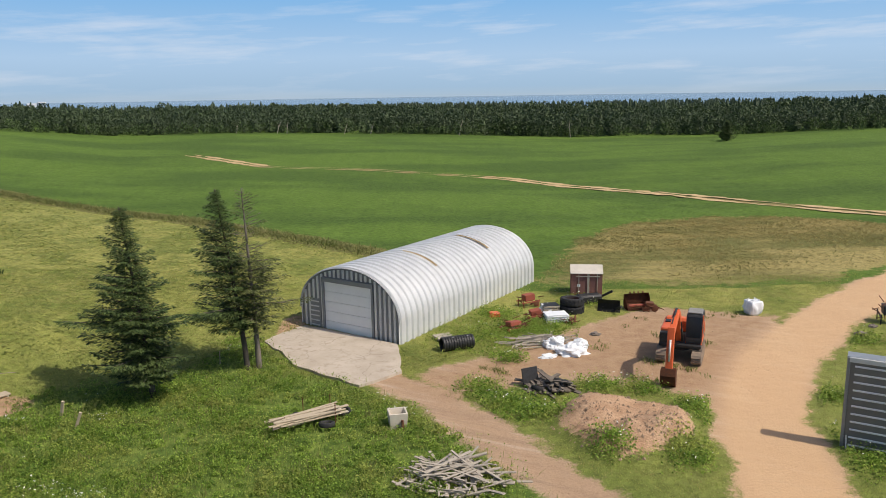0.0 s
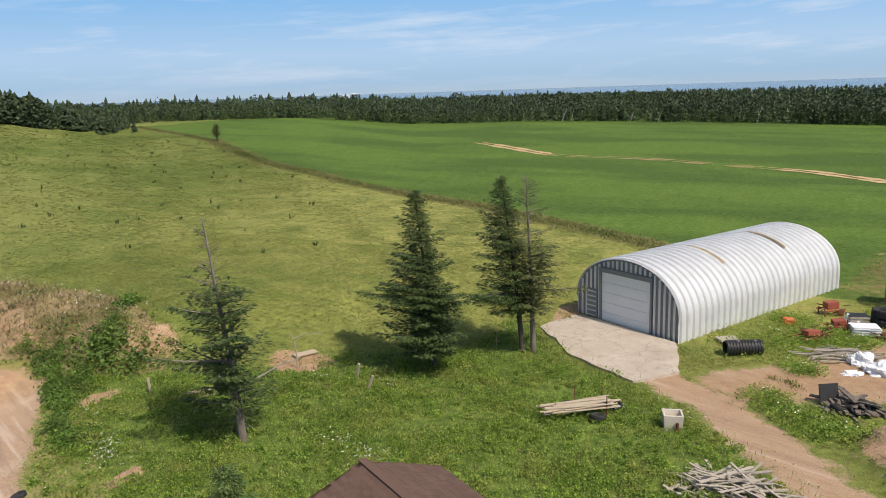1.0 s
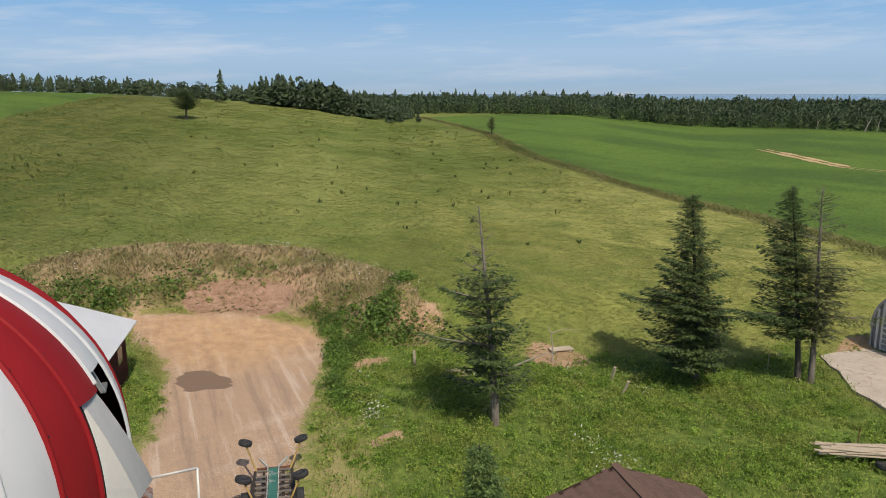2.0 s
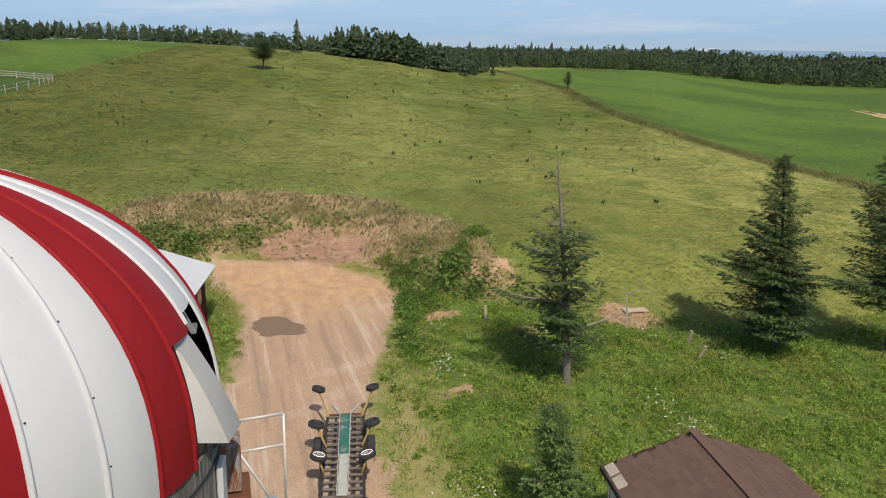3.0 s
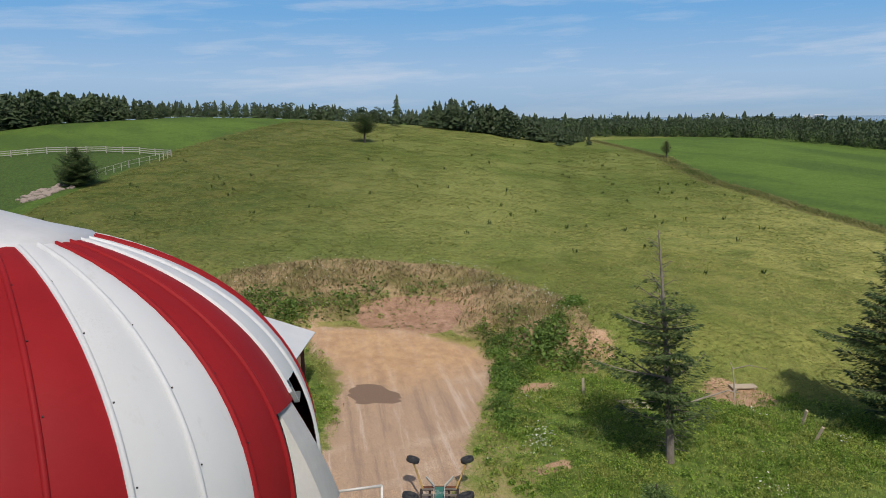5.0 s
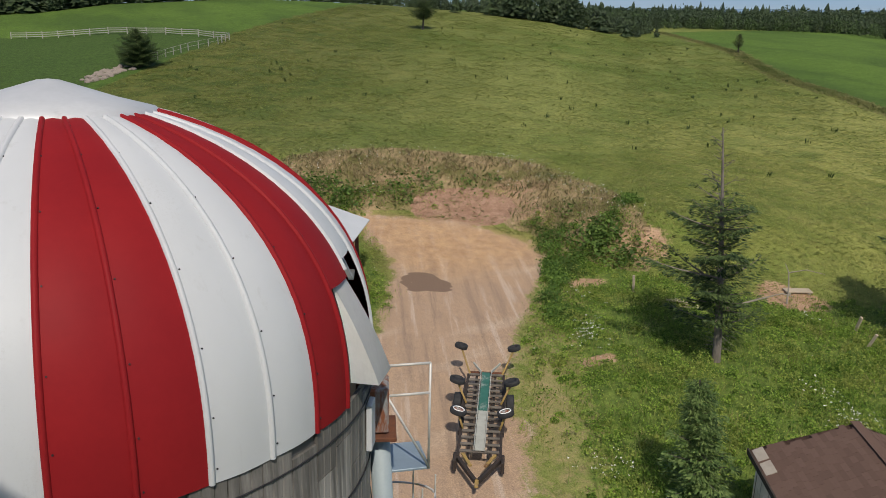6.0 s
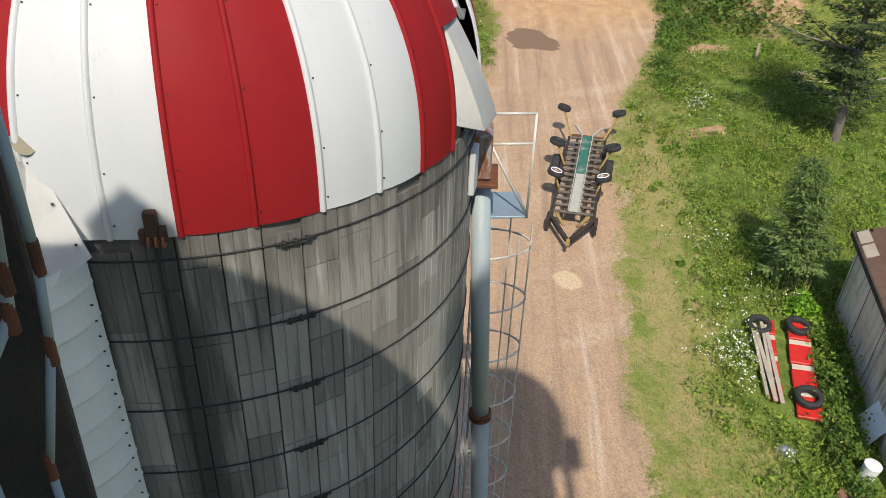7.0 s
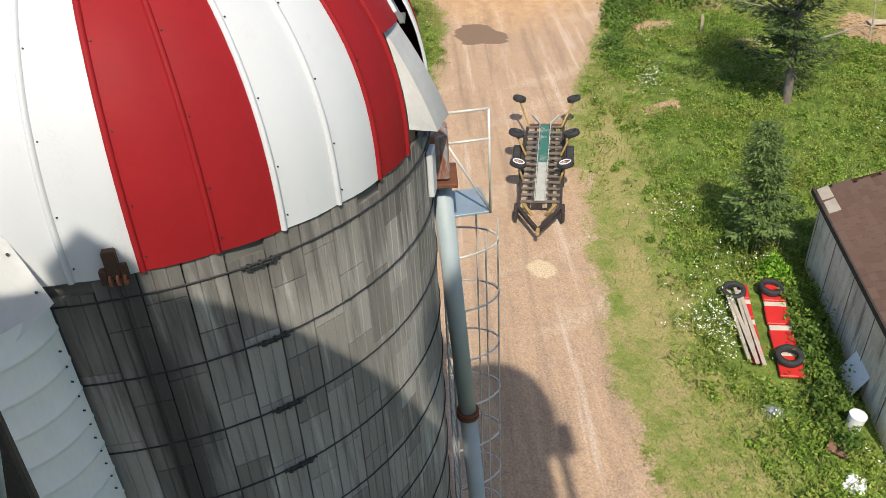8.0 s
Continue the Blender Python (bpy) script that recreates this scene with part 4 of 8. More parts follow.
def build_chute():
    R = RIG_R
    c = spin(R + 0.23, -36.9, 0)
    ch = thing("silo_chute", RIG_M @ c, "white ribbed steel chute with a faceted hood on the silo wall", "chute")
    r = 0.60
    bm = bmesh.new()
    rows = []
    z = -0.04
    zs = []
    while z > RIG_BASE + 0.4:
        for dz, dr in ((0, 0), (-0.02, 0), (-0.225, 0.0), (-0.242, 0.008), (-0.262, 0.008), (-0.279, 0.0)):
            zs.append((z + dz, dr))
        z -= 0.29
    for z, dr in zs:
        rows.append([bm.verts.new(((r + dr) * math.cos(radians(t)), (r + dr) * math.sin(radians(t)), z)) for t in range(-100, 101, 10)])
    for p, q in zip(rows, rows[1:]):
        for k in range(len(p) - 1):
            bm.faces.new((p[k], q[k], q[k + 1], p[k + 1]))
    bmesh.ops.remove_doubles(bm, verts=bm.verts[:], dist=0.0005)
    bmesh.ops.recalc_face_normals(bm, faces=bm.faces[:])
    part("ribbed_tube", bm, M_CHUTE, ch, smooth=True)
    bm = bmesh.new()
    z = -0.45
    while z > -5.5:
        tube(bm, (-0.02, r + 0.0, z), (-0.02, r + 0.018, z), 0.008, sides=5)
        z -= 0.145
    part("rivet_row", bm, M_IRON, ch)["kind"] = "stuff"
    lo = [(0.0, -0.73, 0.0), (0.36, -0.46, -0.22), (0.62, -0.17, -0.36), (0.62, 0.17, -0.36), (0.36, 0.46, -0.22), (0.0, 0.73, 0.0)]
    up = [(-0.22, -0.25, 0.72), (-0.12, -0.20, 0.80), (-0.07, -0.07, 0.86), (-0.07, 0.07, 0.86), (-0.12, 0.20, 0.80), (-0.22, 0.25, 0.72)]
    for i in range(5):
        bm = bmesh.new()
        q = [Vector(lo[i]), Vector(lo[i + 1]), Vector(up[i + 1]), Vector(up[i])]
        vs = [bm.verts.new(p) for p in q]
        bm.faces.new(vs)
        bmesh.ops.solidify(bm, geom=bm.faces[:], thickness=0.012)
        hp = part("hood_panel", bm, M_CHUTE, ch, "white sheet steel hood panel")
        bm = bmesh.new()
        n = (q[1] - q[0]).cross(q[3] - q[0]).normalized()
        for k in (0.15, 0.5, 0.85):
            p = q[1].lerp(q[2], k) + (q[0] - q[1]).normalized() * 0.05
            tube(bm, p - n * 0.02, p + n * 0.025, 0.011, sides=6)
        part("bolts", bm, M_IRON, hp)["kind"] = "stuff"
    bm = bmesh.new()
    tube(bm, (-0.24, 0.27, 0.68), (-0.16, 0.31, 0.74), 0.085, sides=20)
    part("vent_cap", bm, M_CAP, ch, "round tan vent cap")


def build_fill_pipe():
    top, joint, foot = silo_xyz(2.93, 62, -0.86), silo_xyz(3.12, 62, -4.33), silo_xyz(3.42, 62, RIG_BASE + 0.3)
    fp = thing("fill_pipe", RIG_M, "blue-grey steel fill pipe with a rusty flanged head", "pipe")
    bm = bmesh.new()
    tube(bm, top, joint, 0.112, sides=24)
    part("upper_pipe", bm, M_PIPE, fp, smooth=True)
    bm = bmesh.new()
    tube(bm, joint, foot, 0.118, sides=24)
    part("lower_pipe", bm, M_PIPE, fp, smooth=True)
    bm = bmesh.new()
    d = (joint - top).normalized()
    for k in (-0.05, 0.02):
        tube(bm, joint + d * (k - 0.02), joint + d * (k + 0.02), 0.15, sides=24)
    part("flange", bm, M_RUST, fp, "rusty pipe flange")
    bm = bmesh.new()
    m = spin(2.86, 62, -0.55)
    box(bm, (0.34, 0.40, 0.50), m @ at(0, 0, 0.05), 0.02)
    part("head_box", bm, M_RUSTPAINT, fp, "rust-streaked steel head")
    bm = bmesh.new()
    box(bm, (0.50, 0.52, 0.05), m @ at(0.0, 0, -0.24), 0.008)
    part("head_flange", bm, M_RUST, fp)
    bm = bmesh.new()
    box(bm, (0.05, 0.07, 0.66), spin(2.74, 55.5, -1.0), 0.006)
    part("bracket", bm, M_PALEWOOD, fp, "pale bracket strip")
    bm = bmesh.new()
    box(bm, (0.06, 0.22, 0.50), spin(2.88, 53.0, -0.50), 0.01)
    part("back_plate", bm, M_WHITE, fp)


def build_hatch_flap():
    """The dome's door: a lower panel hung at its top and pushed out at the foot, with a side flange."""
    fl = thing("dome_hatch_flap", RIG_M, "open white hatch panel swung out from the dome foot", "hatch")
    es = np.linspace(0, 1, 9)

    def strip(lo, hi, across):
        bm = bmesh.new()
        rows = []
        for k in es:
            p, q = lo(k), hi(k)
            rows.append([bm.verts.new(p.lerp(q, j / across)) for j in range(across + 1)])
        for p, q in zip(rows, rows[1:]):
            for j in range(across):
                bm.faces.new((p[j], q[j], q[j + 1], p[j + 1]))
        bmesh.ops.solidify(bm, geom=bm.faces[:], thickness=0.012)
        return bm

    hinge = lambda k: rig_point(43.7 - 2.4 * k, 23.4 - 18.4 * k, lift=0.02)
    fold = lambda k: rig_point(43.9 - 2.2 * k + 3.4 * k * k, 23.6 - 20.6 * k, lift=0.025 + 0.19 * k)
    outer = lambda k: rig_point(49.6 - 1.6 * k + 4.8 * k * k, 24.2 - 21.2 * k, lift=0.05 + 0.185 * k)
    part("side_flange", strip(hinge, fold, 2), M_FLAPWHITE, fl, "white side flange with grey scuffs", smooth=False)
    part("flap_panel", strip(fold, outer, 3), M_FLAPGREY, fl, "grey weathered outer face")
    bm = bmesh.new()
    bar(bm, rig_point(53.9, 27.5), rig_point(64.8, 27.5), 0.05, 0.05)
    bar(bm, rig_point(57.5, 27.5), rig_point(57.5, 21), 0.05, 0.04)
    bar(bm, rig_point(57.5, 21), rig_point(62.5, 21), 0.05, 0.04)
    part("hatch_frame", bm, M_GALV, fl, "grey steel hatch frame")
    # dark sheet behind the opening, in place of the dome's shaded inside
    bm = bmesh.new()
    gore_mesh(bm, 38.5, 60.5, 0, 24, lift=-0.30)
    part("dark_liner", bm, M_IRON, SILO, "dark sheet that stands for the shade inside the open hatch")


M_FLAPWHITE = worn("scuffed_white_paint", (0.92, 0.91, 0.88), (0.86, 0.85, 0.82), 2.5, 0.5, stain=(0.30, 0.29, 0.27), stain_at=0.62, bump=0.05, stretch=(1, 1, 0.3))
M_FLAPGREY = worn("weathered_grey_white_paint", (0.82, 0.82, 0.81), (0.64, 0.645, 0.645), 2.2, 0.5, bump=0.05, stretch=(1, 1, 0.25))


def build_cage():
    lad = thing("caged_ladder", RIG_M, "galvanised caged ladder with a small platform on the silo", "ladder")
    R = RIG_R
    A = 71
    z0 = RIG_BASE + 1.2

    def loc(out, side, z):
        return Matrix.Rotation(radians(A), 4, "Z") @ Vector((R + out, side, z))
    for s in (-0.22, 0.22):
        bm = bmesh.new()
        tube(bm, loc(0.16, s, z0 - 1.0), loc(0.16, s, -0.2), 0.02, sides=6)
        part("stile", bm, M_STEEL, lad)
    z = z0
    while z < -0.3:
        bm = bmesh.new()
        tube(bm, loc(0.16, -0.22, z), loc(0.16, 0.22, z), 0.012, sides=5)
        part("rung", bm, M_STEEL, lad)
        z += 0.305
    z = -1.95
    while z > z0 + 1.2:
        bm = bmesh.new()
        pts = [loc(0.16, 0.36 * math.cos(t), z) + (loc(0.0, 0, 0) - loc(-0.66, 0, 0)) * math.sin(t) for t in np.linspace(math.pi, 0, 15)]
        limb(bm, pts, 0.014, 0.014, 6)
        part("cage_hoop", bm, M_STEEL, lad, smooth=True)
        z -= 0.80
    for t in (0.75, 1.57, 2.4):
        bm = bmesh.new()
        o = 0.16 + 0.66 * math.sin(t)
        tube(bm, loc(o, 0.36 * math.cos(t), -1.7), loc(o, 0.36 * math.cos(t), z0 + 1.0), 0.011, sides=5)
        part("cage_bar", bm, M_STEEL, lad)
    bm = bmesh.new()
    box(bm, (0.52, 0.60, 0.03), spin(R + 0.42, A, -1.42), 0.005)
    part("platform", bm, M_PLATE, lad, "blue-grey dimpled steel plate")
    bm = bmesh.new()
    for side in (-0.30,):
        a, b, c, d = loc(0.20, side, -0.15), loc(0.66, side, -0.15), loc(0.66, side, -1.42), loc(0.20, side, -0.50)
        for p, q in ((a, b), (b, c), (d, loc(0.66, side, -0.50))):
            tube(bm, p, q, 0.016, sides=6)
        tube(bm, loc(0.16, side, -0.45), loc(0.66, side, -1.40), 0.014, sides=6)
    part("guard_rail", bm, M_STEEL, lad, smooth=True)


def build_rust_vent():
    v = thing("rusty_hoist", RIG_M @ spin(RIG_R + 0.15, -16.0, 0.04), "rusty cable hoist with rope on the dome edge", "hoist")
    bm = bmesh.new()
    box(bm, (0.07, 0.09, 0.22), at(0.03, 0.0, 0.13), 0.008)
    part("hoist_box", bm, M_RUSTDARK, v)
    bm = bmesh.new()
    box(bm, (0.06, 0.05, 0.12), at(0.04, -0.07, 0.04), 0.008)
    part("side_plate", bm, M_RUSTDARK, v)
    bm = bmesh.new()
    box(bm, (0.06, 0.05, 0.12), at(0.04, 0.07, 0.06), 0.008)
    part("side_plate", bm, M_RUSTDARK, v)
    for y in (-0.03, 0.02, 0.07):
        bm = bmesh.new()
        ring(bm, 0.035, 0.011, at(0.06, y, 0.01, 90, 0, 0), 16, 6)
        part("rope_coil", bm, M_ROPE, v, "rust-orange rope coil", smooth=True)
    bm = bmesh.new()
    tube(bm, (0.04, 0.0, 0.0), (0.05, -0.02, -9.0), 0.014, sides=6)
    part("hanging_cable", bm, M_IRON, v, "black stained hanging cable")


M_CAP = worn("tan_cap_rubber", (0.30, 0.27, 0.19), (0.24, 0.21, 0.15), 4, 0.8)
M_CHUTE = worn("chute_white", (0.88, 0.88, 0.86), (0.80, 0.80, 0.77), 1.5, 0.45, stain=(0.50, 0.42, 0.30), stain_at=0.64, bump=0.05, stretch=(1.6, 1.6, 0.4))
M_RUSTPAINT = worn("rust_streaked_paint", (0.33, 0.34, 0.34), (0.24, 0.25, 0.25), 3, 0.7, stain=(0.21, 0.075, 0.035), stain_at=0.42, stretch=(3, 3, 0.8))
M_STEEL = worn("galvanised_tube", (0.72, 0.71, 0.68), (0.58, 0.56, 0.52), 3, 0.5, 0.3, stain=(0.22, 0.15, 0.10), stain_at=0.62)
M_PLATE = worn("dimpled_plate", (0.32, 0.40, 0.47), (0.26, 0.33, 0.39), 4, 0.5, 0.3)
M_RUSTDARK = worn("dark_rust", (0.09, 0.045, 0.025), (0.05, 0.03, 0.02), 8, 0.9, bump=0.6)
M_ROPE = worn("rust_rope", (0.35, 0.13, 0.06), (0.22, 0.08, 0.04), 8, 0.9)
build_chute()
build_fill_pipe()
build_hatch_flap()
build_cage()
build_rust_vent()


# ---- neighbouring silos behind the viewpoint, known by their shadows ----
def plain_silo(x, y, r, rim, label, cupola=False, wall=None, spout=False):
    s = thing("silo", at(x, y, 0), label, "silo")
    bm = bmesh.new()
    wall = wall or r
    lathe(bm, [(wall, -0.3), (wall, rim), (r, rim)], sides=64)
    part("stave_wall", bm, M_CONC, s, smooth=True)
    if spout:
        # a filling head past the dome's rim, with its pipe down the wall
        side = Vector((0.423, 0.906, 0))
        bm = bmesh.new()
        box(bm, (0.7, 0.5, 0.75), Matrix.Translation(side * 1.42 + Vector((0, 0, rim - 1.15))) @ Matrix.Rotation(radians(65), 4, "Z"), 0.05)
        part("filling_head", bm, M_GALV, s)
        bm = bmesh.new()
        tube(bm, side * 1.36 + Vector((0, 0, rim - 1.4)), side * 1.36, 0.09, sides=12)
        part("filling_pipe", bm, M_GALV, s)
    bm = bmesh.new()
    lathe(bm, [(r * math.cos(radians(e)) + 0.001, rim + r * math.sin(radians(e))) for e in range(0, 91, 6)], sides=64)
    part("dome", bm, M_WHITE, s, smooth=True)
    for k in range(int(rim / 0.76)):
        bm = bmesh.new()
        ring(bm, wall + 0.02, 0.012, at(0, 0, 0.5 + 0.76 * k), 48, 4)
        part("hoop", bm, M_IRON, s)
    if cupola:
        # a small gabled filler house on the dome's slope
        bm = bmesh.new()
        h = Matrix.Translation((-1.83, 0.81, 0)) @ Matrix.Rotation(radians(-24.8), 4, "Z")
        w = 0.31
        low, eave, ridge = rim + 2.0, rim + 2.74, rim + 3.06
        rows = [[bm.verts.new(h @ Vector((d, y, z))) for y, z in ((-w, low), (-w, eave), (0, ridge), (w, eave), (w, low))] for d in (-0.25, 0.25)]
        for k in range(4):
            bm.faces.new((rows[0][k], rows[1][k], rows[1][k + 1], rows[0][k + 1]))
        bm.faces.new(rows[0])
        bm.faces.new(rows[1][::-1])
        part("filler_house", bm, M_GALV, s)


plain_silo(1.035, -3.78, 3.3, 15.92, "concrete silo with pale metal dome and small filler house", True)
plain_silo(4.67, -1.33, 1.5, 23.6, "tall narrow concrete silo with an overhanging pale metal dome", wall=1.06, spout=True)


def build_near_board():
    b = thing("timber_chute", at(-2.42, -1.35, 0, -4), "dark weathered timber chute wall with pipes beside it", "chute")
    for i in range(6):
        bm = bmesh.new()
        box(bm, (0.05, 0.18, 13.55), at(0.0, -0.09 - 0.19 * i, 6.85), 0.006)
        part("board", bm, M_DARKWOOD, b)
    for pts, r in ((((0.085, 0.016, 13.75), (0.085, 0.018, 13.47), (0.085, 0.004, 13.30), (0.085, -0.045, 13.05), (0.085, -0.05, 10.0)), 0.0075), (((0.09, 0.0, 13.75), (0.09, -0.028, 13.45), (0.09, -0.035, 13.38), (0.09, -0.13, 13.2), (0.09, -0.15, 9.0)), 0.009)):
        bm = bmesh.new()
        for p, q in zip(pts, pts[1:]):
            tube(bm, p, q, r, sides=10)
        cd = part("conduit", bm, M_PIPE, b, "blue-grey steel conduit", smooth=True)
        for p in pts[1:4]:
            bm = bmesh.new()
            tube(bm, Vector(p) + Vector((0, 0, 0.03)), Vector(p) - Vector((0, 0, 0.03)), r * 1.18, sides=10)
            part("coupling", bm, M_RUST, cd, "rusty pipe coupling")
    bm = bmesh.new()
    box(bm, (0.10, 0.16, 0.14), at(0.05, -0.10, 13.55), 0.015)
    part("bracket", bm, M_RUSTPAINT, b, "rusty grey bracket")


build_near_board()


# ---- brown-roofed shed ----
def build_brown_shed():
    lf, rf = Vector((-12.2, 17.1, 2.5)), Vector((-8.75, 21.0, 2.5))
    run = Vector((-7.3, 13.45, 2.5)) - lf
    run.z = 0
    u = run.normalized()
    n = Vector((-u.y, u.x, 0))
    if (rf - lf).dot(n) < 0:
        n = -n
    W = 5.4
    m = Matrix((u, n, Vector((0, 0, 1)))).transposed().to_4x4()
    L = 7.4
    sh = thing("shed", Matrix.Translation((lf.x, lf.y, 0)) @ m, "low grey concrete shed under a brown shingled gable roof", "shed")
    z0, z1 = 2.45, 3.42
    prof = [(0, z0), (W / 2, z1), (W, z0)]
    bm = bmesh.new()
    for (ya, za), (yb, zb) in zip(prof, prof[1:]):
        vs = [bm.verts.new(p) for p in ((-0.1, ya, za), (L, ya, za), (L, yb, zb), (-0.1, yb, zb))]
        bm.faces.new(vs)
    bmesh.ops.solidify(bm, geom=bm.faces[:], thickness=0.08)
    roof = part("roof", bm, M_SHINGLE, sh, "brown asphalt shingle roof")
    # walls with a board course above blocks
    bm = bmesh.new()
    box(bm, (L - 0.3, 0.20, 2.75), at(L / 2, 0.28, 1.05))
    part("wall", bm, M_STAINWALL, sh, "stained grey concrete wall")
    bm = bmesh.new()
    box(bm, (L - 0.3, 0.20, 2.75), at(L / 2, W - 0.28, 1.05))
    part("wall", bm, M_STAINWALL, sh)
    for x in (0.25, L - 0.2):
        bm = bmesh.new()
        a = [(x - 0.1, 0.30, -0.3), (x - 0.1, W - 0.30, -0.3), (x - 0.1, W - 0.3, z0 - 0.05), (x - 0.1, W / 2, z1 - 0.12), (x - 0.1, 0.3, z0 - 0.05)]
        bm.faces.new([bm.verts.new(p) for p in a])
        bmesh.ops.solidify(bm, geom=bm.faces[:], thickness=0.15)
        part("gable_wall", bm, M_STAINWALL, sh)
    bm = bmesh.new()
    bar(bm, (-0.1, -0.02, z0 - 0.02), (L, -0.02, z0 - 0.02), 0.05, 0.16)
    part("fascia", bm, M_DARKWOOD, sh, "dark weathered fascia board")
    for x, w in ((0.35, 0.5), (1.0, 0.5)):
        bm = bmesh.new()
        box(bm, (w, 0.30, 0.03), at(x, 0.16, z0 + 0.16, 28, 4, 3), 0.004)
        part("loose_board", bm, M_OLDWOOD, sh, "loose grey board on the eave")
    for i in range(5):
        bm = bmesh.new()
        bar(bm, (0.3 + i * 1.5, 0.172, 0.1), (0.3 + i * 1.5, 0.172, 2.35), 0.010, 0.02)
        part("batten", bm, M_SCRAPWOOD, sh)
    bm = bmesh.new()
    bar(bm, (-0.1, W / 2, z1 + 0.075), (L, W / 2, z1 + 0.075), 0.26, 0.02)
    part("ridge_cap", bm, M_SHINGLE2, sh)
    # shingle courses
    random.seed(9)
    slope = math.hypot(W / 2, z1 - z0)
    ang = math.degrees(math.atan2(z1 - z0, W / 2))
    shared = []
    for w in (0.30, 0.36, 0.42):
        b2 = bmesh.new()
        box(b2, (w - 0.012, 0.17, 0.012), Matrix.Identity(4))
        me = bpy.data.meshes.new("shingle")
        b2.to_mesh(me)
        b2.free()
        me.materials.append(M_SHINGLE2)
        shared.append((w, me))
    rows = int(slope / 0.15)
    vs = []
    for sidei in (0, 1):
        for r in range(rows):
            x = -0.1 + random.uniform(0, 0.3)
            d = 0.08 + r * 0.15
            y, z = d * math.cos(radians(ang)), z0 + d * math.sin(radians(ang)) + 0.068
            while x < L - 0.2:
                w, me = random.choice(shared)
                tilt = random.uniform(-1, 1)
                if sidei == 0:
                    mm = at(x + w / 2, y, z, ang + 1.5 + tilt)
                else:
                    mm = at(x + w / 2, W - y, z, -(ang + 1.5) + tilt)
                if x < 3.6 and r > 2 or (sidei == 0 and x < 2.2):
                    SHINGLES.append((me, mm, roof))
                else:
                    b3 = [mm @ Vector((sx * (w - 0.012) / 2, sy * 0.085, 0.006)) for sx, sy in ((-1, -1), (1, -1), (1, 1), (-1, 1))]
                    vs.append([list(p) for p in b3])
                x += w
    quads("shingle_field", np.array(vs), M_SHINGLE2, roof)["kind"] = "stuff"
    return sh


SHINGLES = []
M_STAINWALL = stained_wall()
n_ = Nodes("brown_shingle_piece", 0.95, 0, 0.2)
r_ = n_.add("ShaderNodeObjectInfo").outputs["Random"]
i_ = n_.add("ShaderNodeNewGeometry").outputs["Random Per Island"]
k_ = n_.math("FRACT", n_.math("ADD", r_, i_))
c_ = n_.ramp(k_, (0.0, (0.128, 0.080, 0.062)), (0.5, (0.150, 0.094, 0.072)), (1.0, (0.170, 0.108, 0.084)))
n_.color(n_.mix(n_.math("MULTIPLY", n_.noise(40, 3), 0.5), c_, (0.08, 0.05, 0.04)))
M_SHINGLE2 = n_.m
build_brown_shed()


# ---- red shed with a pale roof beyond the silo ----
def build_red_shed():
    c = Vector((-37.25, 18.27, 0))
    u = Vector((0.777, -0.629, 0))
    n = Vector((-0.629, -0.777, 0))
    m = Matrix((u, n, Vector((0, 0, 1)))).transposed().to_4x4()
    sh = thing("shed", Matrix.Translation(c) @ m, "small dark red shed with a sloping white metal roof", "shed")
    W, L, H, rise = 4.2, 6.5, 2.92, math.tan(radians(18))
    bm = bmesh.new()
    box(bm, (L, W / math.cos(radians(18)), 0.07), at(0, 0, H + 0.04, 18) @ at(L / 2, W / 2 / math.cos(radians(18)), 0), 0.015)
    part("roof", bm, M_WHITE, sh, "white metal roof sheet")
    x0, x1, y0, y1 = 0.12, L - 0.4, 0.62, W - 0.3
    for a, b in (((x0, y0), (x1, y0)), ((x0, y1), (x0, y0)), ((x1, y1), (x0, y1)), ((x1, y0), (x1, y1))):
        bm = bmesh.new()
        bm.faces.new([bm.verts.new((px, py, pz)) for (px, py), pz in ((a, -0.3), (b, -0.3), (b, H + b[1] * rise - 0.02), (a, H + a[1] * rise - 0.02))])
        bmesh.ops.solidify(bm, geom=bm.faces[:], thickness=-0.1)
        part("wall", bm, M_BARNRED, sh, "dark red board wall")
    bm = bmesh.new()
    box(bm, (0.9, 0.04, 0.8), at(1.6, y0 - 0.01, 1.7))
    part("window", bm, M_GLASS, sh)
    bm = bmesh.new()
    box(bm, (0.04, 0.9, 0.9), at(x0 - 0.01, 1.6, 1.8))
    part("window", bm, M_GLASS, sh)


# its long side runs along the lane, so only one corner shows past the dome
build_red_shed()


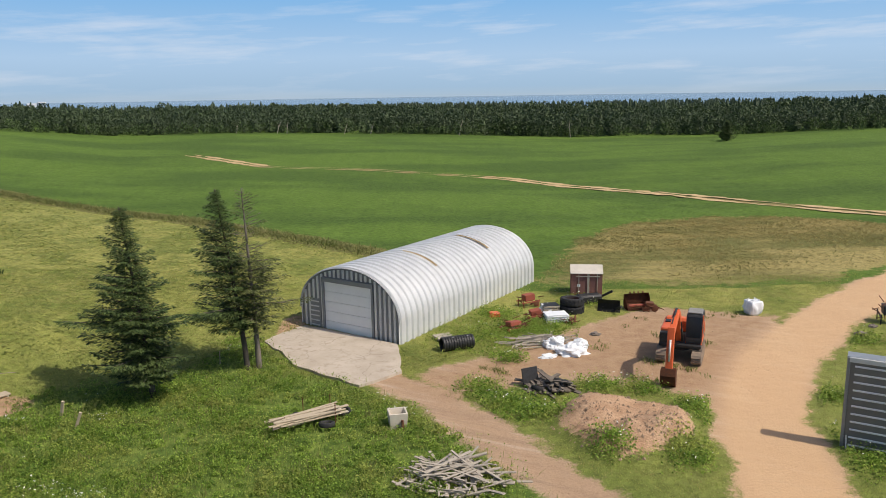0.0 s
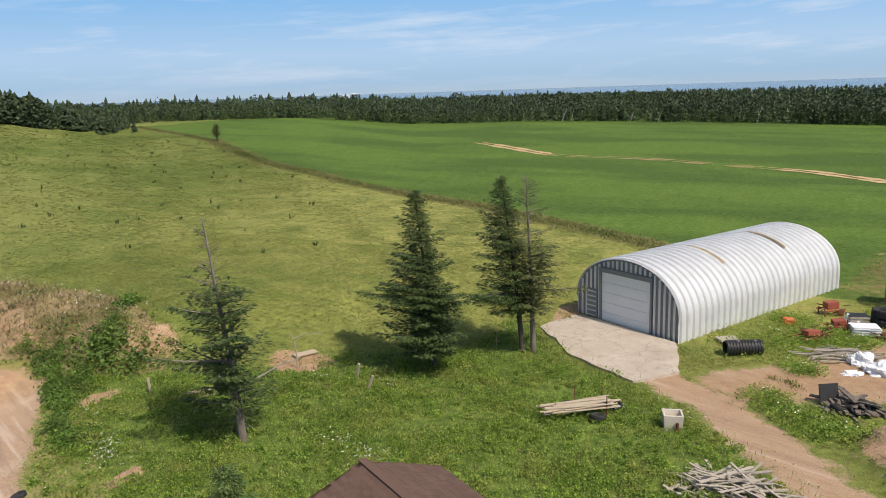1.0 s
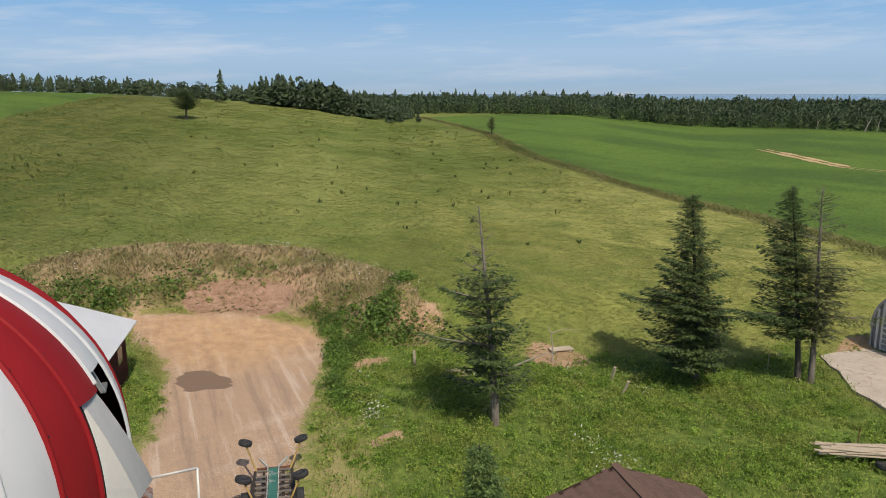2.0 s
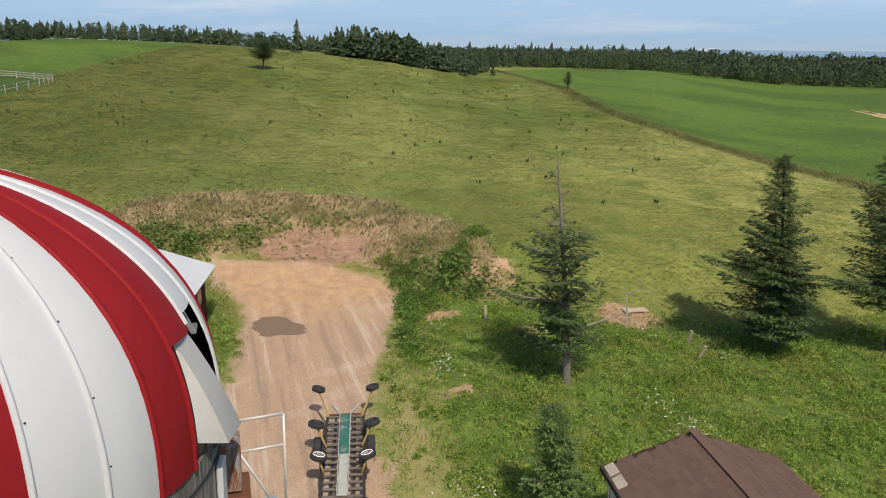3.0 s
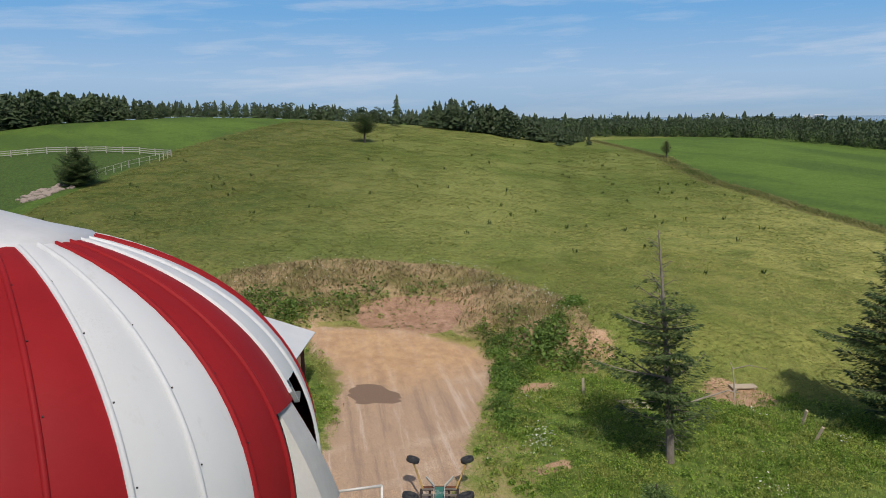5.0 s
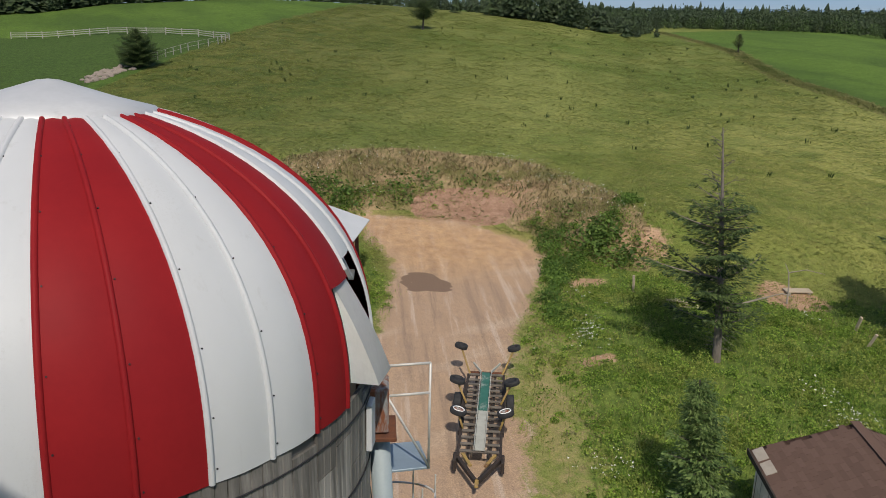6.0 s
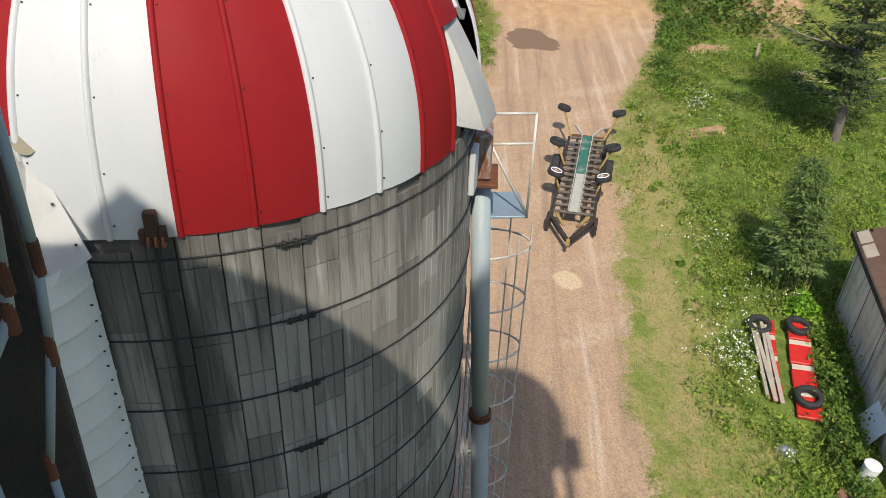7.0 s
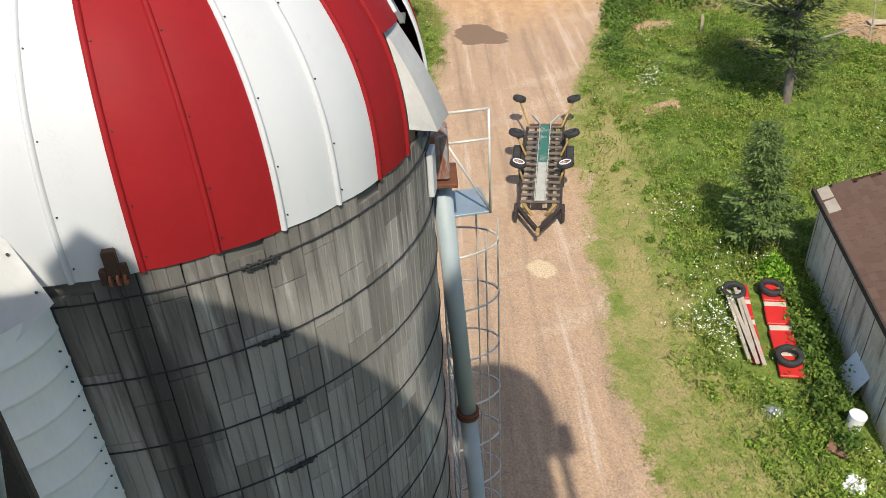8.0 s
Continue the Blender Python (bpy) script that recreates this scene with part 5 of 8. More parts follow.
# ---- excavator ----
def build_excavator():
    ex = thing("excavator", at(12.95, 40.45, 0, 0, 0, 157) @ Matrix.Scale(0.88, 4), "orange tracked excavator with its bucket resting on the dirt", "excavator")
    # local y is ahead
    for sx in (-1, 1):
        bm = bmesh.new()
        pts = [(-1.75, 0.42), (-1.6, 0.14), (-1.3, 0.0), (1.3, 0.0), (1.6, 0.14), (1.75, 0.42), (1.6, 0.70), (1.3, 0.84), (-1.3, 0.84), (-1.6, 0.70)]
        a = [bm.verts.new((sx * 1.05 - 0.28, y, z)) for y, z in pts]
        b = [bm.verts.new((sx * 1.05 + 0.28, y, z)) for y, z in pts]
        bm.faces.new(a[::-1])
        bm.faces.new(b)
        for i in range(len(pts)):
            j = (i + 1) % len(pts)
            bm.faces.new((a[i], a[j], b[j], b[i]))
        bmesh.ops.recalc_face_normals(bm, faces=bm.faces[:])
        tr = part("track", bm, M_TRACK, ex, "dusty steel crawler track")
        for i in range(26):
            k = i / 26
            y, z, rx = (-1.3 + 2.6 * k * 2, 0.86, 0) if k < 0.5 else (1.3 - 2.6 * (k - 0.5) * 2, 0.012, 0)
            bm = bmesh.new()
            box(bm, (0.60, 0.14, 0.05), at(sx * 1.05, y, z))
            part("track_shoe", bm, M_TRACK, tr)
        for z, rx in ((0.62, 55), (0.28, -55)):
            for sy in (-1, 1):
                bm = bmesh.new()
                box(bm, (0.60, 0.14, 0.05), at(sx * 1.05, sy * 1.70, z, -sy * rx))
                part("track_shoe", bm, M_TRACK, tr)
    bm = bmesh.new()
    tube(bm, (0, 0, 0.6), (0, 0, 1.0), 0.55, sides=24)
    part("slew_ring", bm, M_IRON, ex)
    bm = bmesh.new()
    box(bm, (2.5, 3.0, 0.22), at(0, -0.35, 1.08), 0.04)
    part("deck", bm, M_IRON, ex)
    bm = bmesh.new()
    box(bm, (2.5, 0.75, 0.95), at(0, -1.75, 1.62), 0.16)
    part("counterweight", bm, M_ORANGE, ex, "rounded orange counterweight")
    bm = bmesh.new()
    box(bm, (0.85, 2.0, 0.85), at(0.80, -0.35, 1.58), 0.06)
    part("engine_cover", bm, M_ORANGE, ex)
    bm = bmesh.new()
    box(bm, (0.80, 1.0, 0.70), at(0.82, 0.62, 1.48), 0.05)
    part("tank_cover", bm, M_IRON, ex, "dark side panel")
    bm = bmesh.new()
    box(bm, (0.60, 0.55, 0.05), at(0.8, -0.9, 2.05), 0.01)
    part("engine_hatch", bm, M_IRON, ex)
    # cab
    cx = -0.78
    bm = bmesh.new()
    prof = [(-0.95, 1.15), (0.80, 1.15), (0.92, 1.55), (0.55, 3.0), (-0.75, 3.05), (-0.95, 2.6)]
    a = [bm.verts.new((cx - 0.48, y, z)) for y, z in prof]
    b = [bm.verts.new((cx + 0.48, y, z)) for y, z in prof]
    bm.faces.new(a[::-1])
    bm.faces.new(b)
    for i in range(len(prof)):
        j = (i + 1) % len(prof)
        bm.faces.new((a[i], a[j], b[j], b[i]))
    bmesh.ops.recalc_face_normals(bm, faces=bm.faces[:])
    bmesh.ops.bevel(bm, geom=bm.edges[:], offset=0.05, segments=2, affect="EDGES")
    cab = part("cab", bm, M_CABGREY, ex, "dark grey operator cab")
    bm = bmesh.new()
    vs = [bm.verts.new((cx + sx * 0.42, y, z)) for sx, y, z in ((-1, 0.925, 1.62), (1, 0.925, 1.62), (1, 0.61, 2.86), (-1, 0.61, 2.86))]
    bm.faces.new(vs)
    bmesh.ops.solidify(bm, geom=bm.faces[:], thickness=-0.02)
    part("windscreen", bm, M_GLASS, cab, "dark reflecting windscreen")
    for sx in (-1, 1):
        bm = bmesh.new()
        vs = [bm.verts.new((cx + sx * 0.492, y, z)) for y, z in ((-0.7, 1.8), (0.7, 1.8), (0.48, 2.85), (-0.65, 2.85))]
        bm.faces.new(vs)
        bmesh.ops.solidify(bm, geom=bm.faces[:], thickness=0.012 * sx)
        part("side_window", bm, M_GLASS, cab)
    bm = bmesh.new()
    box(bm, (0.86, 1.15, 0.06), at(cx, -0.1, 3.07), 0.02)
    part("cab_roof", bm, M_CABROOF, cab, "pale dusty cab roof")
    bm = bmesh.new()
    box(bm, (0.98, 1.72, 0.36), at(cx, -0.06, 1.30), 0.04)
    part("cab_skirt", bm, M_ORANGE, cab, "orange lower cab panel")
    bm = bmesh.new()
    box(bm, (0.05, 0.06, 1.5), at(cx - 0.50, 0.72, 2.25, 12, 0, 0), 0.01)
    part("cab_pillar", bm, M_ORANGE, cab, "orange cab pillar")
    # boom, stick, bucket
    bp = [Vector((0.12, 0.55, 1.45)), Vector((0.12, 1.55, 3.0)), Vector((0.12, 2.4, 3.55)), Vector((0.12, 4.7, 3.0))]
    for i, (p, q) in enumerate(zip(bp, bp[1:])):
        bm = bmesh.new()
        d = q - p
        box(bm, (0.34, d.length + 0.12, 0.52 - 0.06 * i), Matrix.Translation((p + q) / 2) @ d.to_track_quat("Y", "Z").to_matrix().to_4x4(), 0.03)
        part("boom_section", bm, M_ORANGE, ex, "orange box-steel boom")
    sp, sq = Vector((0.12, 4.85, 3.25)), Vector((0.12, 5.35, 1.0))
    bm = bmesh.new()
    d = sq - sp
    box(bm, (0.30, d.length + 0.2, 0.40), Matrix.Translation((sp + sq) / 2) @ d.to_track_quat("Y", "X").to_matrix().to_4x4(), 0.03)
    part("stick", bm, M_ORANGE, ex, "orange stick")
    for x in (-0.14, 0.38):
        bm = bmesh.new()
        tube(bm, (x, 0.9, 1.35), (x, 1.7, 2.35), 0.075, sides=12)
        tube(bm, (x, 1.7, 2.35), (x, 2.1, 2.9), 0.045, sides=10)
        part("boom_ram", bm, M_IRON, ex, "steel hydraulic ram", smooth=True)
    bm = bmesh.new()
    tube(bm, (0.12, 2.6, 3.85), (0.12, 3.8, 3.75), 0.07, sides=12)
    tube(bm, (0.12, 3.8, 3.75), (0.12, 4.75, 3.55), 0.04, sides=10)
    part("stick_ram", bm, M_IRON, ex, smooth=True)
    bm = bmesh.new()
    tube(bm, (0.12, 5.15, 2.7), (0.12, 5.45, 1.5), 0.06, sides=12)
    part("bucket_ram", bm, M_STEEL, ex, smooth=True)
    bm = bmesh.new()
    prof = [(5.15, 1.05), (5.55, 1.10), (5.85, 0.75), (5.80, 0.30), (5.45, 0.02), (5.0, 0.02)]
    for s in (-0.42, 0.42):
        bm.faces.new([bm.verts.new((0.12 + s, y, z)) for y, z in prof])
    pr = [[bm.verts.new((0.12 + s, y, z)) for s in (-0.42, 0.42)] for y, z in prof]
    for p, q in zip(pr, pr[1:]):
        bm.faces.new((p[0], p[1], q[1], q[0]))
    bmesh.ops.solidify(bm, geom=bm.faces[:], thickness=0.03)
    bk = part("bucket", bm, M_RUST, ex, "rusty digging bucket")
    for i in range(5):
        bm = bmesh.new()
        tube(bm, (-0.24 + 0.18 * i, 5.0, 0.03), (-0.24 + 0.18 * i, 4.8, 0.02), 0.045, 0.012, 5)
        part("tooth", bm, M_IRON, bk)
    for x in (-1.25,):
        bm = bmesh.new()
        tube(bm, (x, 0.9, 1.4), (x, 0.9, 2.3), 0.02, sides=5)
        box(bm, (0.06, 0.16, 0.28), at(x, 0.9, 2.35), 0.02)
        part("mirror", bm, M_IRON, ex)


M_TRACK = worn("dusty_track_steel", (0.30, 0.23, 0.17), (0.20, 0.155, 0.12), 5, 0.8, 0.2)
M_CABGREY = worn("cab_grey", (0.045, 0.05, 0.055), (0.06, 0.062, 0.066), 2, 0.45)
M_CABROOF = worn("dusty_cab_roof", (0.30, 0.29, 0.28), (0.22, 0.21, 0.2), 2, 0.6)
build_excavator()


# ---- tyres ----
def tyre_mesh(bm, m, R=0.33, w=0.20, lugs=0):
    prof = [(R * 0.62, -w * 0.42), (R * 0.80, -w * 0.5), (R * 0.95, -w * 0.46), (R, -w * 0.30), (R, w * 0.30), (R * 0.95, w * 0.46), (R * 0.80, w * 0.5), (R * 0.62, w * 0.42), (R * 0.60, 0.0), (R * 0.62, -w * 0.42)]
    lathe(bm, prof, m, 28)
    for i in range(lugs):
        a = i * 360 / lugs
        for s in (-1, 1):
            box(bm, (R * 0.07, R * 0.10, w * 0.5), m @ Matrix.Rotation(radians(a + s * 4), 4, "Z") @ at(R * 1.0, 0, s * w * 0.22, s * 25))
    return bm


def loose_tyre(x, y, z, R, w, label, rx=0, ry=0, rz=0, rim=False, lugs=0, group=""):
    t = thing("tyre", at(x, y, z, rx, ry, rz), label, "tyre", group)
    bm = bmesh.new()
    tyre_mesh(bm, Matrix.Identity(4), R, w, lugs)
    part("tread", bm, M_RUBBER, t, smooth=lugs == 0)
    if rim:
        bm = bmesh.new()
        lathe(bm, [(R * 0.62, -w * 0.3), (R * 0.5, -w * 0.1), (R * 0.1, 0.0), (0.01, 0.0)], sides=20)
        part("rim", bm, M_ORANGE, t, "orange steel rim")
    return t


# ---- bale accumulator ----

def build_wagon():
    w = thing("bale_wagon", at(-20.42, 13.9, 0, 0, 0, 141.9), "bale sled with slatted frame, green channel and raised guide wheels", "farm machine")
    # local x runs back from the hitch
    L0, L1, half = -2.65, 3.05, 0.68
    zf = 0.5
    for s in (-1, 1):
        bm = bmesh.new()
        bar(bm, (L0, s * half, zf), (L1, s * half, zf), 0.10, 0.16)
        part("side_rail", bm, M_FRAME, w, "rusted dark steel rail")
    i = 0
    x = L0 + 0.3
    while x < L1:
        bm = bmesh.new()
        box(bm, (0.10, half * 1.9, 0.06), at(x, 0, zf + 0.08 + 0.01 * math.sin(i * 3), 0, 0, math.sin(i * 5) * 1.2), 0.008)
        part("slat", bm, M_SLAT, w, "weathered grey slat")
        x += 0.41
        i += 1
    # two dark bars added to give the slat gaps their shade
    for y in (-0.36, 0.36):
        bm = bmesh.new()
        bar(bm, (L0 + 0.1, y, zf - 0.06), (L1, y, zf - 0.06), 0.09, 0.12)
        part("frame_beam", bm, M_FRAME, w, "dark rusty bar added for the shade between the slats")
    bm = bmesh.new()
    box(bm, (2.9, 0.32, 0.05), at(1.55, 0, zf + 0.17), 0.01)
    part("channel_bed", bm, M_GREENP, w, "worn green channel bed")
    bm = bmesh.new()
    box(bm, (2.5, 0.30, 0.05), at(-1.18, 0, zf + 0.17), 0.01)
    part("channel_bed", bm, M_PALESLAT, w, "bare pale channel bed")
    for s in (-1, 1):
        bm = bmesh.new()
        bar(bm, (-2.45, s * 0.17, zf + 0.23), (2.95, s * 0.20, zf + 0.23), 0.03, 0.11)
        part("channel_side", bm, M_PALESLAT, w)
        bm = bmesh.new()
        bar(bm, (2.95, s * 0.20, zf + 0.24), (3.6, s * 0.52, zf + 0.28), 0.045, 0.09)
        part("guide_bar", bm, M_PALESLAT, w)
    bm = bmesh.new()
    box(bm, (0.12, 2 * half, 0.16), at(L1 + 0.08, 0, zf + 0.05), 0.01)
    part("rear_beam", bm, M_RUST, w, "rust-red rear beam")
    for s in (-1, 1):
        bm = bmesh.new()
        bar(bm, (L0, s * half, zf), (-3.85, s * 0.05, zf), 0.11, 0.14)
        part("drawbar", bm, M_FRAME, w, "black drawbar arm")
        bm = bmesh.new()
        bar(bm, (L0 + 0.02, s * 0.52, zf + 0.16), (-3.3, s * 0.22, zf + 0.16), 0.10, 0.05)
        part("hitch_plate", bm, M_YELLOW, w, "worn yellow hitch plate")
        bm = bmesh.new()
        box(bm, (0.50, 0.12, 0.42), at(L0 - 0.05, s * (half + 0.08), 0.38), 0.03)
        part("skid_shoe", bm, M_FRAME, w)
    bm = bmesh.new()
    box(bm, (0.4, 0.12, 0.10), at(-3.95, 0, zf), 0.02)
    part("hitch", bm, M_YELLOW, w, "yellow tow hitch")
    for s in (-1, 1):
        for x0, x1, out, zt, r, rim in ((3.0, 4.1, 1.05, 1.2, 0.26, False), (0.7, 1.2, 0.98, 1.2, 0.29, False), (-1.05, -0.85, 0.80, 1.1, 0.29, True)):
            bm = bmesh.new()
            tube(bm, (x0, s * 0.62, zf + 0.1), (x1, s * out, zt), 0.04, sides=8)
            part("arm", bm, M_YELLOW, w, "worn yellow arm", smooth=True)
            mw = at(x1, s * out, zt + 0.05, 14 * s, 8, 0)
            bm = bmesh.new()
            tyre_mesh(bm, mw, r, 0.17)
            tw = part("guide_wheel", bm, M_RUBBER, w, "black tyre guide wheel", smooth=True)
            bm = bmesh.new()
            lathe(bm, [(r * 0.60, 0.05), (r * 0.45, 0.0), (0.01, 0.01)], mw, 20)
            part("rim", bm, M_RUSTPAINT if rim else M_IRON, tw, smooth=True)
            if rim:
                bm = bmesh.new()
                ring(bm, r * 0.66, 0.020, mw @ at(0, 0, 0.08), 28, 6)
                part("whitewall", bm, M_FLAPWHITE, tw, "white band round the rim", smooth=True)
        bm = bmesh.new()
        tyre_mesh(bm, at(1.1, s * 0.95, 0.38, 90), 0.38, 0.28)
        rw = part("road_wheel", bm, M_RUBBER, w, "black road wheel", smooth=True)
        bm = bmesh.new()
        lathe(bm, [(0.22, 0.10), (0.16, 0.04), (0.01, 0.05)], at(1.1, s * 0.95, 0.38, 90 * -s), 20)
        part("rim", bm, M_IRON, rw)
        bm = bmesh.new()
        bar(bm, (-1.2, s * 0.74, zf + 0.02), (2.2, s * 0.76, zf + 0.10), 0.06, 0.16)
        part("wheel_beam", bm, M_FRAME, w)


M_FRAME = worn("black_rusty_frame", (0.06, 0.045, 0.038), (0.035, 0.03, 0.028), 4, 0.8, 0.2, stain=(0.16, 0.07, 0.04), stain_at=0.6)
M_SLAT = worn("grey_slat", (0.20, 0.175, 0.145), (0.11, 0.095, 0.08), 3, 0.85, stain=(0.08, 0.06, 0.05), bump=0.4)
M_PALESLAT = worn("pale_channel_steel", (0.48, 0.49, 0.44), (0.38, 0.38, 0.34), 3, 0.7, stain=(0.20, 0.16, 0.12), stain_at=0.6)
build_wagon()


# ---- things about the garage yard ----
def pile(name, label, category, x, y, n, mat, size, spread, heap, seed, piece="plank", lean=8.0, turn=None):
    """A heap of sticks or boards, each its own part."""
    rs = random.Random(seed)
    z = ground_z(x, y)
    p = thing(name, at(x, y, z), label, category)
    for i in range(n):
        k = rs.random() ** 0.6
        a = rs.uniform(0, math.tau)
        px, py = math.cos(a) * spread[0] * k, math.sin(a) * spread[1] * k
        hz = heap * (1 - k) * rs.uniform(0.5, 1.0) + 0.05
        L = rs.uniform(*size[0])
        bm = bmesh.new()
        box(bm, (L, rs.uniform(*size[1]), rs.uniform(*size[2])), Matrix.Identity(4), 0.004)
        o = part(piece, bm, mat, p)
        tz = turn + rs.gauss(0, 25) if turn is not None else rs.uniform(0, 180)
        o.matrix_basis = at(px, py, hz, rs.uniform(-12, 12), rs.uniform(-lean, lean), tz)
    return p


pile("scrap_wood_heap", "tangled heap of split grey boards in tall weeds", "wood pile", 0.1, 26.9, 95, M_OLDWOOD, ((0.9, 2.6), (0.06, 0.16), (0.02, 0.06)), (1.9, 1.6), 0.75, 21, lean=16)
pile("stick_heap", "heap of thin bare grey poles", "stick pile", 5.4, 43.2, 42, M_OLDWOOD, ((1.2, 3.2), (0.04, 0.08), (0.04, 0.08)), (1.5, 0.9), 0.5, 22, "pole", 9, 20)
pile("plank_scraps", "stack of dark scrap timbers on old tyres", "wood pile", 4.9, 36.2, 34, M_SCRAPWOOD, ((1.0, 2.0), (0.12, 0.24), (0.05, 0.10)), (1.0, 0.8), 0.8, 23, "timber", 8, 115)
for i, (dx, dy, rx) in enumerate(((0.3, -0.6, 20), (0.9, -0.3, 55), (-0.5, -0.5, 10), (0.6, 0.3, 30))):
    loose_tyre(4.9 + dx, 36.1 + dy, 0.22, 0.34, 0.2, "old black tyre among scrap timbers", rx, 10 * i, 40 * i, group="tyres in the scrap stack")


def tilted_sheet(name, x, y, z, size, rot, mat, label, category, piece="sheet"):
    t = thing(name, at(x, y, z, *rot), label, category)
    bm = bmesh.new()
    box(bm, size, Matrix.Identity(4), min(size) * 0.2)
    part(piece, bm, mat, t)
    return t


tilted_sheet("steel_sheet", 4.1, 36.5, 0.55, (0.9, 0.05, 0.8), (-15, 0, 25), M_IRON, "dark steel sheet leaning on scrap timbers", "metal sheet")


def build_plank_stack():
    p = thing("plank_stack", at(-6.4, 32.1, ground_z(-6.4, 32.1), 0, 0, 37), "pale sawn planks laid across old tyres", "planks")
    rs = random.Random(31)
    for i in range(22):
        bm = bmesh.new()
        box(bm, (rs.uniform(2.2, 3.6), rs.uniform(0.09, 0.17), 0.045), Matrix.Identity(4), 0.005)
        o = part("plank", bm, M_PALEWOOD, p)
        lay = i // 5
        o.matrix_basis = at(rs.uniform(-0.35, 0.35), -0.45 + (i % 5) * 0.20 + rs.uniform(-0.06, 0.06), 0.40 + lay * 0.055, rs.uniform(-5, 5), rs.uniform(-2.5, 2.5), rs.uniform(-7, 7))


build_plank_stack()
loose_tyre(-6.9, 32.4, 0.22, 0.36, 0.22, "old black tyre under pale planks", 12, 8, 0, group="tyres under the planks")
loose_tyre(-5.5, 31.7, 0.22, 0.36, 0.22, "old black tyre under pale planks", -10, 6, 30, group="tyres under the planks")
loose_tyre(-4.95, 33.2, 0.2, 0.34, 0.2, "old black tyre under pale planks", 8, -6, 70, group="tyres under the planks")
for i, (x, y, h, rx, ry, lab) in enumerate(((-18.25, 33.4, 1.0, 8, 16, "leaning pale fence post in the grass"), (-16.95, 32.05, 1.0, 10, 20, "leaning pale fence post in the grass"), (-27.3, 28.5, 1.0, 2, -3, "upright pale fence post in the weeds"), (-12.7, 40.2, 0.9, 0, 2, "thin pale stake by the spruces"), (-5.6, 33.4, 1.1, 3, -5, "thin grey stake by the planks"), (-6.7, 32.6, 1.2, 0, 3, "thin grey stake by the planks"), (-5.2, 32.3, 1.1, 0, -2, "thin rusty stake by the planks"))):
    w = 0.13 if i < 3 else 0.05
    p = thing("fence_post", at(x, y, ground_z(x, y) - 0.1, rx, ry, 20 * i), lab, "post")
    bm = bmesh.new()
    box(bm, (w, w * 0.8, h), at(0, 0, h / 2), 0.012)
    part("stake", bm, M_PALEWOOD if i < 4 else M_RUST, p)


def build_trough():
    t = thing("concrete_trough", at(-2.35, 31.9, 0.0, 0, 0, 12), "square pale concrete trough standing in weeds", "trough")
    bm = bmesh.new()
    prof = [((0.36, 0.36), 0.0), ((0.42, 0.40), 0.72), ((0.34, 0.32), 0.72), ((0.28, 0.28), 0.40)]
    rows = [[bm.verts.new((sx * a, sy * b, z)) for sx, sy in ((-1, -1), (1, -1), (1, 1), (-1, 1))] for (a, b), z in prof]
    for p, q in zip(rows, rows[1:]):
        for k in range(4):
            bm.faces.new((p[k], p[(k + 1) % 4], q[(k + 1) % 4], q[k]))
    bm.faces.new(rows[-1])
    bmesh.ops.recalc_face_normals(bm, faces=bm.faces[:])
    bmesh.ops.bevel(bm, geom=bm.edges[:], offset=0.012, segments=1, affect="EDGES")
    part("basin", bm, M_TROUGH, t)
    bm = bmesh.new()
    tube(bm, (0.15, -0.5, 0.0), (0.15, -0.48, 0.45), 0.06, sides=10)
    part("standpipe", bm, M_RUST, t, "rusty standpipe")


M_TROUGH = worn("pale_concrete", (0.62, 0.56, 0.48), (0.50, 0.45, 0.38), 2, 0.9, stain=(0.25, 0.19, 0.13), bump=0.3)
build_trough()


def build_culvert():
    c = thing("culvert_pipe", at(0.5, 42.3, 0.40, 0, 0, 20), "black plastic culvert pipe lying in the grass", "pipe")
    bm = bmesh.new()
    r = 0.40
    prof = [(r, -0.95)]
    for i in range(12):
        x = -0.95 + i * 0.16
        prof += [(r, x), (r + 0.03, x + 0.04), (r + 0.03, x + 0.10), (r, x + 0.14)]
    prof += [(r, 0.97), (r - 0.05, 0.97), (r - 0.05, -0.95), (r, -0.95)]
    lathe(bm, prof, at(0, 0, 0, 0, 90, 0), 28)
    part("barrel", bm, M_BLACK, c, smooth=False)
    for x in (-0.3, 0.6):
        bm = bmesh.new()
        box(bm, (0.12, 0.1, 0.05), at(x, -0.15, 0.41), 0.01)
        part("lifting_lug", bm, M_GREY, c)


build_culvert()


def crumple(name, x, y, size, seed, label, category, mat=None, up=0.6):
    """A crumpled bag or sheet."""
    rs = random.Random(seed)
    t = thing(name, at(x, y, ground_z(x, y), 0, 0, rs.uniform(0, 90)), label, category)
    bm = bmesh.new()
    bmesh.ops.create_icosphere(bm, subdivisions=4, radius=1)
    for v in bm.verts:
        n = noise.noise(v.co * 1.7 + Vector((seed, 0, 0))) * 0.45 + noise.noise(v.co * 4.3 + Vector((0, seed, 0))) * 0.28 + noise.noise(v.co * 9 + Vector((0, 0, seed))) * 0.12
        v.co *= 1 + n
        v.co.z = max(-0.02, v.co.z * 0.9) * up
        v.co.x *= size[0]
        v.co.y *= size[1]
        v.co.z *= size[2]
    part("folds", bm, mat or M_TARP, t)
    return t


